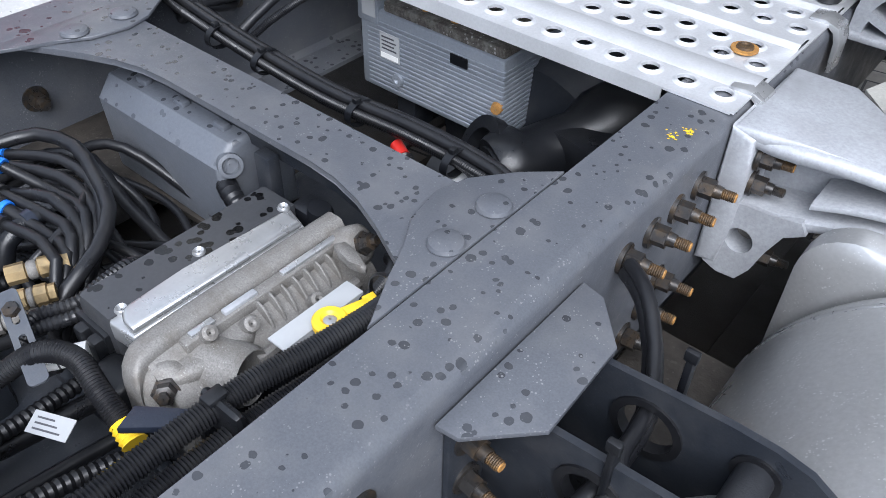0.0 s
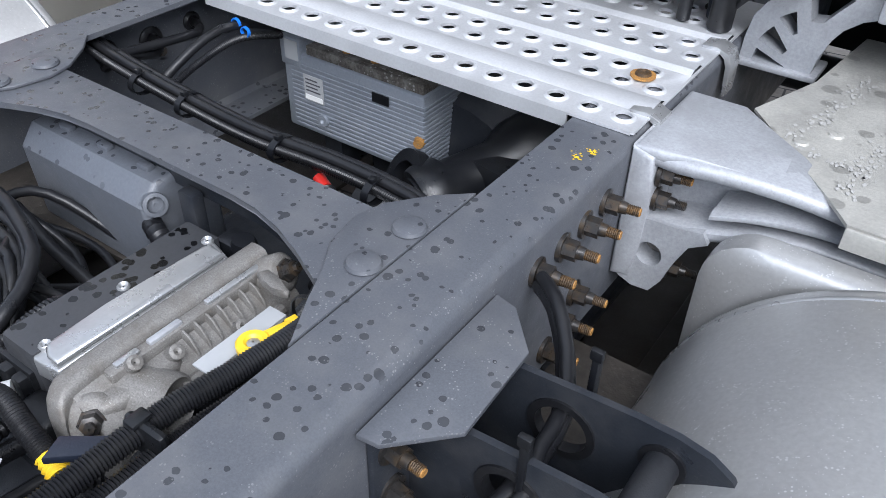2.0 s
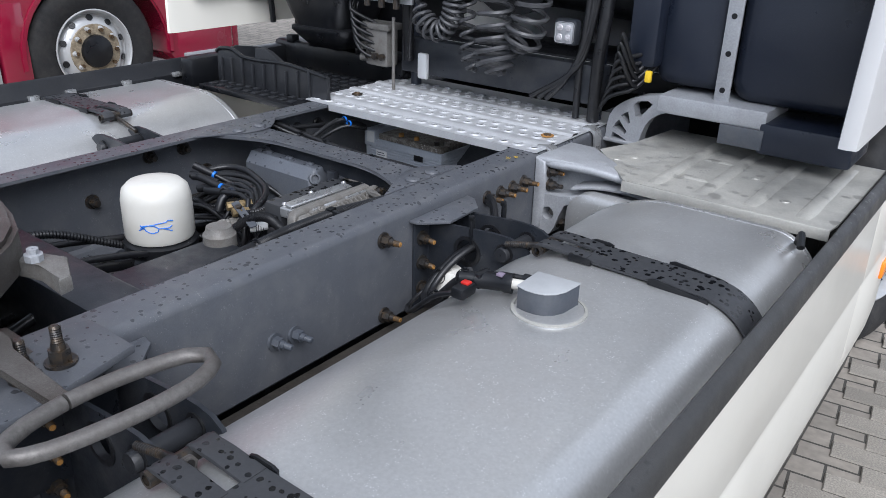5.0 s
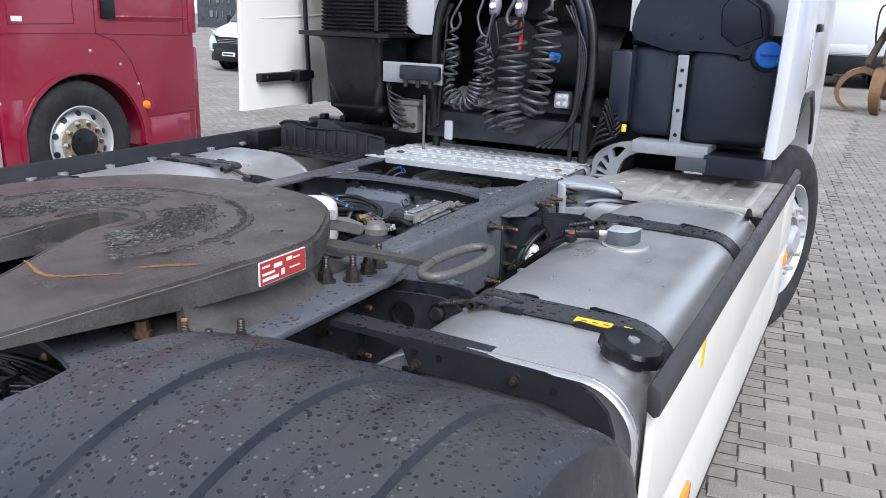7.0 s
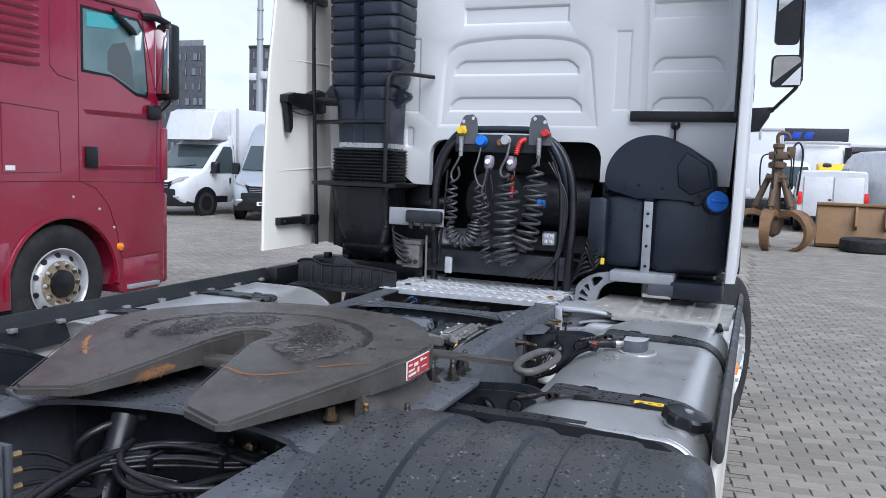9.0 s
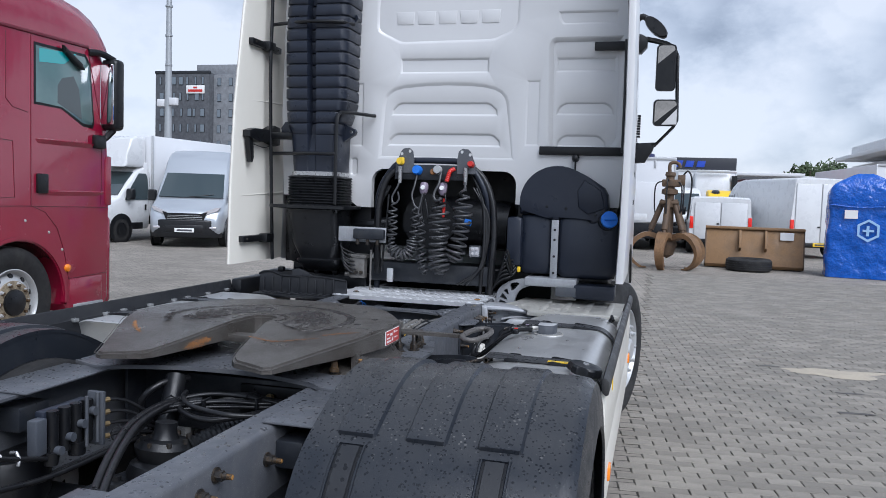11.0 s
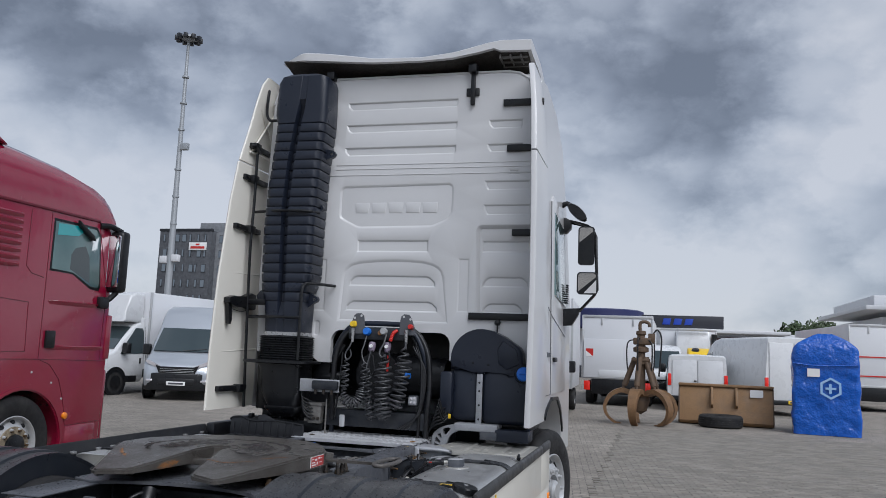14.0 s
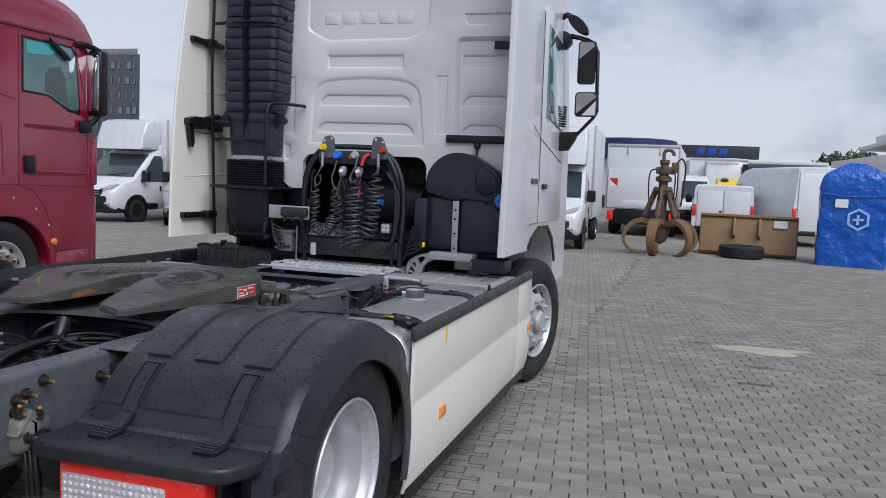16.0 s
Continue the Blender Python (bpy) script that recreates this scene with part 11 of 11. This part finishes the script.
bucket()
tyre_ = thing("loose_tyre", "worn black truck tyre lying flat on the pavers", "tyre", at=pose(3.75, 17.75, 0))
part("tread", lathe(B(), [(0.30, 0.03), (0.36, 0.0), (0.50, 0.0), (0.55, 0.04), (0.56, 0.15), (0.55, 0.27), (0.50, 0.31), (0.36, 0.31), (0.30, 0.28), (0.34, 0.2), (0.34, 0.1), (0.30, 0.03)], (0, 0, 0), (0, 0, 1), 40, False), M["tyre"], tyre_)
for z in (0.1, 0.155, 0.21):
    part("groove", lathe(B(), [(0.555, z - 0.008), (0.5625, z - 0.008), (0.5625, z + 0.008), (0.555, z + 0.008)], (0, 0, 0), (0, 0, 1), 40, False), M["rubber"], tyre_)


def wrapped_pack():
    p = thing("wrapped_machine", "tall machine wrapped in blue film with a pale mark", "package", at=pose(6.25, 17.55, 0, 0, 0, -8))
    rnd = random.Random(4)
    rings = []
    for i in range(56):
        z = 0.0 + 2.5 * i / 55
        k = 1.0 if z < 1.9 else max(0.12, 1 - ((z - 1.9) / 0.66) ** 2.6)
        kk = 1.0 if z < 1.9 else max(0.25, 1 - ((z - 1.9) / 0.66) ** 2.2 * 0.6)
        ring_ = []
        pts = rounded(-0.76 * k, 0.76 * k, -0.55 * kk, 0.55 * kk, 0.10 * k, 4)
        m_ = len(pts)
        for j in range(m_):
            a, b2 = Vector(pts[j]), Vector(pts[(j + 1) % m_])
            n_ = 1 if (a - b2).length < 0.15 * k else 18
            for q in range(n_):
                c = a.lerp(b2, q / n_)
                nz = noise.noise(Vector((c.x * 3.2, c.y * 3.2 + z * 1.4, z * 2.3))) * 0.05 + abs(noise.noise(Vector((c.x * 3.0 + z * 3.2, c.y * 3.0, z * 1.6 - c.x * 2.2)))) * 0.05
                ring_.append((c.x * (1 + nz), c.y * (1 + nz), z))
        rings.append(ring_)
    film = part("film", loft(B(), rings), M["tarp"], p, smooth=40)
    band = [(-0.77, 1.72), (0.77, 1.70)]
    part("fold", tube(B(), [(-0.74, -0.585, 1.74), (-0.2, -0.60, 1.69), (0.3, -0.60, 1.71), (0.74, -0.585, 1.74)], 0.02, 6), M["tarp"], film)
    part("note", box(B(), -0.42, -0.14, -0.605, -0.60, 1.42, 1.62), M["paper"], film)
    hexo = [(0.10 + 0.27 * math.cos(radians(a)), 1.15 + 0.27 * math.sin(radians(a))) for a in range(30, 390, 60)]
    hexi = [(0.10 + 0.21 * math.cos(radians(a)), 1.15 + 0.21 * math.sin(radians(a))) for a in range(30, 390, 60)]
    bm = B()
    for j in range(6):
        j2 = (j + 1) % 6
        loft(bm, [[(x, y, z) for x, z in (hexo[j], hexo[j2], hexi[j2], hexi[j])] for y in (-0.607, -0.60)])
    part("pale_mark", bm, M["tarp_mark"], film)
    part("mark_bar", box(B(), 0.06, 0.12, -0.607, -0.60, 1.02, 1.26), M["tarp_mark"], film)
    part("mark_bar", box(B(), -0.02, 0.22, -0.607, -0.60, 1.12, 1.17), M["tarp_mark"], film)
    return p


wrapped_pack()


# ---- buildings, mast and trees ----
def office_block():
    ob = thing("office_block", "dark grey brick office building of several storeys", "building", at=pose(-41.9, 62, 0))
    part("wall", box(B(), -2.75, 2.9, 0, 12, 0, 12.3, 0.05), M["facade"], ob)
    part("side_wall", box(B(), 2.9, 10.0, 0.8, 12, 0, 12.2, 0.05), M["facade_light"], ob)
    part("roof_house", box(B(), -0.3, 6.0, 3, 9, 12.3, 13.5, 0.05), M["facade_light"], ob)
    part("parapet", box(B(), -2.8, 2.95, -0.05, 0.3, 12.2, 12.45, 0.02), M["frame_dark"], ob)
    rnd = random.Random(2)
    for k in range(8):
        z = 1.0 + 1.45 * k
        for i in range(7):
            x = -2.35 + 0.74 * i + rnd.uniform(-0.12, 0.12)
            w = rnd.choice((0.22, 0.22, 0.45))
            wd = part("window", box(B(), x, x + w, -0.04, 0.02, z, z + 0.75, 0.01), M["frame_dark"], ob)
            part("pane", box(B(), x + 0.03, x + w - 0.03, -0.06, -0.03, z + 0.04, z + 0.71), M["pane"], wd)
        for i in range(5):
            x = 3.3 + 1.2 * i
            wd = part("window", box(B(), x, x + 0.4, 0.76, 0.82, z, z + 0.75, 0.01), M["frame_dark"], ob)
            part("pane", box(B(), x + 0.03, x + 0.37, 0.74, 0.77, z + 0.04, z + 0.71), M["pane"], wd)
    sg = part("roof_sign", box(B(), 0.6, 2.5, -0.12, -0.06, 10.35, 11.1, 0.01), M["paper"], ob, "white sign with red print")
    part("print", box(B(), 0.8, 2.3, -0.135, -0.115, 10.5, 10.72), M["redp"], sg)
    part("print", box(B(), 1.35, 1.75, -0.135, -0.115, 10.82, 10.98), M["redp"], sg)
    return ob


office_block()


def office_wing():
    ob = thing("office_wing", "dark grey office building with a pale edge and small windows", "building", at=pose(-56.9, 62, 0))
    part("wall", extr(B(), [(0, 0), (7.2, 0), (-0.5, 9), (-5, 9)], "z", 0, 12.6, 0.05), M["facade"], ob)
    part("side_wall", extr(B(), [(-6, 0.5), (-0.06, 0.5), (-5.1, 9), (-12, 9)], "z", 0, 12.4, 0.05), M["facade"], ob)
    part("roof_house", extr(B(), [(0, 0.8), (6.3, 0.8), (0, 7), (-4, 7)], "z", 12.6, 13.3, 0.05), M["facade_light"], ob)
    part("corner_strip", box(B(), -0.1, 0.02, -0.05, 0.5, 0, 12.7, 0.01), M["facade_light"], ob)
    rnd = random.Random(8)
    for k in range(8):
        z = 1.0 + 1.45 * k
        for i in range(-5, 8):
            x = 0.4 + 0.87 * i + rnd.uniform(-0.12, 0.12) - (0.2 if i < 0 else 0)
            w = rnd.choice((0.2, 0.2, 0.2, 0.5))
            y = 0.0 if i >= 0 else 0.5
            wd = part("window", box(B(), x, x + w, y - 0.04, y + 0.02, z, z + 0.75, 0.01), M["frame_dark"], ob)
            part("pane", box(B(), x + 0.03, x + w - 0.03, y - 0.06, y - 0.03, z + 0.04, z + 0.71), M["pane"], wd)
    sg = part("wall_sign", box(B(), -1.5, -0.5, 0.38, 0.44, 7.4, 8.2, 0.01), M["paper"], ob, "white sign with orange print")
    part("print", box(B(), -1.35, -0.65, 0.365, 0.385, 7.65, 7.95), M["orange"], sg)
    return ob


office_wing()
ms = thing("light_mast", "tall grey floodlight mast with a ring of lamps", "mast", at=pose(-31.7, 45, 0))
part("pole", lathe(B(), [(0.30, 0), (0.28, 1), (0.2, 12), (0.1, 24.3), (0.001, 24.3)], (0, 0, 0), (0, 0, 1), 16, False), M["mast"], ms)
part("ring", lathe(B(), [(0.6, 24.0), (0.75, 24.0), (0.75, 24.12), (0.6, 24.12)], (0, 0, 0), (0, 0, 1), 24), M["mast"], ms)
for k in range(10):
    a = math.tau * k / 10
    part("floodlight", box(B(), -0.2, 0.2, -0.14, 0.14, -0.22, 0.12, 0.03, m=Matrix.Translation((0.8 * math.cos(a), 0.8 * math.sin(a), 24.05)) @ Matrix.Rotation(a, 4, "Z")), M["frame_dark"], ms)
for z, s in ((7.3, 1), (7.2, -1), (15.5, 1)):
    part("equipment_box", box(B(), s * 0.2, s * 0.75 if s > 0 else -0.2, -0.25, 0.1, z, z + 0.5, 0.03) if s > 0 else box(B(), -0.75, -0.2, -0.25, 0.1, z, z + 0.5, 0.03), M["boxbody"] if z < 10 else M["mast"], ms)
for z in (10, 12, 14, 17, 19, 21):
    part("collar", lathe(B(), [(0.001, z), (0.25, z), (0.25, z + 0.12), (0.001, z + 0.12)], (0, 0, 0), (0, 0, 1), 14), M["mast"], ms)

hl = thing("dealer_hall", "long showroom building with navy fascia and dark sign board", "building", at=pose(0, 62, 0))
part("wall", box(B(), -7, 30, 2, 14, 0, 4.1, 0.05), M["boxbody"], hl)
part("canopy", box(B(), 0.6, 12, -1, 3, 3.95, 4.2, 0.04), M["boxbody"], hl)
part("sign_board", box(B(), 0.9, 7.2, 0.0, 0.5, 4.3, 5.3, 0.03), M["darkclad"], hl)
part("round_fascia", lathe(B(), [(3.6, 4.2), (3.6, 5.7), (3.3, 5.8), (0.001, 5.8)], (-2.6, 4, 0), (0, 0, 1), 40, False), M["navy"], hl, "round navy fascia")
bm = B()
for k in range(3):
    x = 2.5 + 0.85 * k
    extr(bm, [(x, 4.55), (x + 0.6, 4.55), (x + 0.72, 5.05), (x + 0.12, 5.05)], "y", -0.06, 0.0, 0.02)
part("sign_mark", bm, M["signblue"], hl)
part("low_wall", box(B(), -7, 30, 1.5, 2.0, 0, 1.0, 0.03), M["darkclad"], hl)
h2 = thing("white_hall", "white hall with a flat roof overhang", "building", at=pose(17.8, 45, 0))
part("wall", box(B(), -3.5, 16, 0, 12, 0, 4.6, 0.05), M["boxbody"], h2)
part("roof_slab", box(B(), -4.6, 16, -1.5, 12, 4.9, 5.15, 0.03), M["boxbody"], h2)
part("tower", box(B(), -3.6, 16, 1.0, 12, 5.15, 5.9, 0.05), M["boxbody"], h2)
part("window", box(B(), -2.0, 8, -0.03, 0.03, 4.6, 4.9), M["glass"], h2)


def tree(x, y, h, seed, w):
    t = thing("tree", "leafy green tree far behind the yard", "tree", "far trees", at=pose(x, y, 0))
    rnd = random.Random(seed)
    bm = B()
    tube(bm, [(0, 0, 0), (0.1, 0, h * 0.3), (0, 0.1, h * 0.6)], 0.2, 8, 0.6)
    for k in range(5):
        a = rnd.uniform(0, 6.28)
        tube(bm, [(0, 0, h * (0.3 + 0.06 * k)), (math.cos(a) * w * 0.3, math.sin(a) * w * 0.3, h * 0.6), (math.cos(a) * w * 0.45, math.sin(a) * w * 0.45, h * 0.8)], 0.08, 6, 0.5)
    part("trunk", bm, M["bark"], t)
    verts, faces = [], []
    for k in range(1500):
        while True:
            p = Vector((rnd.uniform(-1, 1), rnd.uniform(-1, 1), rnd.uniform(-1, 1)))
            if p.length < 1 and p.length > 0.35:
                break
        f = 0.8 + 0.35 * noise.noise(p * 2.3 + Vector((seed, 0, 0)))
        c = Vector((p.x * w * 0.5 * f, p.y * w * 0.5 * f, h * 0.66 + p.z * h * 0.34 * f))
        u = Vector((rnd.uniform(-1, 1), rnd.uniform(-1, 1), rnd.uniform(-1, 1))).normalized() * 0.22
        v = u.orthogonal().normalized() * 0.16
        i = len(verts)
        verts += [c - u, c + v, c + u, c - v]
        faces.append((i, i + 1, i + 2, i + 3))
    me = bpy.data.meshes.new("crown")
    me.from_pydata(verts, [], faces)
    me.materials.append(M["leaf"])
    o = new("crown", me)
    o.parent = t
    return t


for k, (x, y, h, w) in enumerate(((17.5, 95, 7.2, 5.0), (20.5, 97, 7.6, 5.5), (23.5, 96, 6.9, 5.0), (26, 99, 7.0, 5))):
    tree(x, y, h, k + 1, w)

# ---- pavers ----
def paver_mesh(nm):
    bm = B()
    a, b, c = 0.0973, 0.0472, 0.004
    loft(bm, [[(-a, -b, -0.02), (a, -b, -0.02), (a, b, -0.02), (-a, b, -0.02)], [(-a, -b, -0.005), (a, -b, -0.005), (a, b, -0.005), (-a, b, -0.005)], [(-a + c, -b + c, 0), (a - c, -b + c, 0), (a - c, b - c, 0), (-a + c, b - c, 0)]])
    me = bpy.data.meshes.new(nm)
    bm.to_mesh(me)
    bm.free()
    me.materials.append(M["paver"])
    me.materials.append(M["joint"])
    for f in me.polygons:
        f.material_index = 0 if f.normal.z > 0.3 else 1
    return me


pave_mesh = paver_mesh("paver")
turn = Matrix.Rotation(radians(7), 4, "Z")
rnd = random.Random(21)
near, verts, faces = 0, [], []
shape = [v.co.copy() for v in pave_mesh.vertices]
polys = [tuple(p.vertices) for p in pave_mesh.polygons]
slots = [p.material_index for p in pave_mesh.polygons]
for j in range(-30, 175):
    for i in range(-5, 60):
        lx, ly = 0.2 * i + (0.1 if j % 2 else 0), 0.1 * j
        p = turn @ Vector((lx, ly, 0))
        if not (1.34 < p.x < 8.8 and -1.4 < p.y < 15.5):
            continue
        z = rnd.uniform(-0.0025, 0.0015)
        tilt = Matrix.Rotation(rnd.uniform(-0.008, 0.008), 4, "X") @ Matrix.Rotation(rnd.uniform(-0.006, 0.006), 4, "Y")
        mm = Matrix.Translation((p.x, p.y, z)) @ turn @ Matrix.Rotation(rnd.uniform(-0.012, 0.012), 4, "Z") @ tilt
        if 1.34 < p.x < 3.9 and 0.4 < p.y < 2.75 and near < 300:
            o = new("paver", pave_mesh)
            o.parent = ground
            o.matrix_basis = mm
            near += 1
        else:
            k = len(verts)
            verts += [mm @ q for q in shape]
            faces += [tuple(k + v for v in f) for f in polys]
me = bpy.data.meshes.new("paver_field")
me.from_pydata(verts, [], faces)
me.materials.append(M["paver"])
me.materials.append(M["joint"])
me.polygons.foreach_set("material_index", slots * (len(faces) // len(slots)))
pf = tagged(new("paver_field", me), kind="stuff")
pf.parent = ground


def spill(name, label, material, x, y, rx, ry, z, seed, spin=0.0):
    rnd = random.Random(seed)
    n = 40
    ringo = []
    for k in range(n):
        a = math.tau * k / n
        f = 0.75 + 0.5 * noise.noise(Vector((math.cos(a) * 1.6 + seed, math.sin(a) * 1.6, seed)))
        px, py = rx * f * math.cos(a), ry * f * math.sin(a)
        c, s = math.cos(spin), math.sin(spin)
        ringo.append((x + px * c - py * s, y + px * s + py * c))
    bm = B()
    loft(bm, [[(a, b, z - 0.001) for a, b in ringo], [(x + (a - x) * 0.96, y + (b - y) * 0.96, z + 0.001) for a, b in ringo]])
    return tagged(part(name, bm, material), label, "stain", kind="structure")


spill("sand_patch", "pale sand spilled over the pavers", M["stain_sand"], 3.25, 4.85, 0.66, 0.27, 0.0022, 3, 0.12)
for k, (x, y, rx, ry) in enumerate(((2.62, 4.95, 0.13, 0.03), (3.2, 3.95, 0.16, 0.03), (3.05, 3.2, 0.22, 0.035), (3.9, 3.75, 0.05, 0.02), (4.4, 4.2, 0.3, 0.04))):
    spill("oil_stain", "dark oily stain on the pavers", M["oil"], x, y, rx, ry, 0.0026, 10 + k, 0.1)
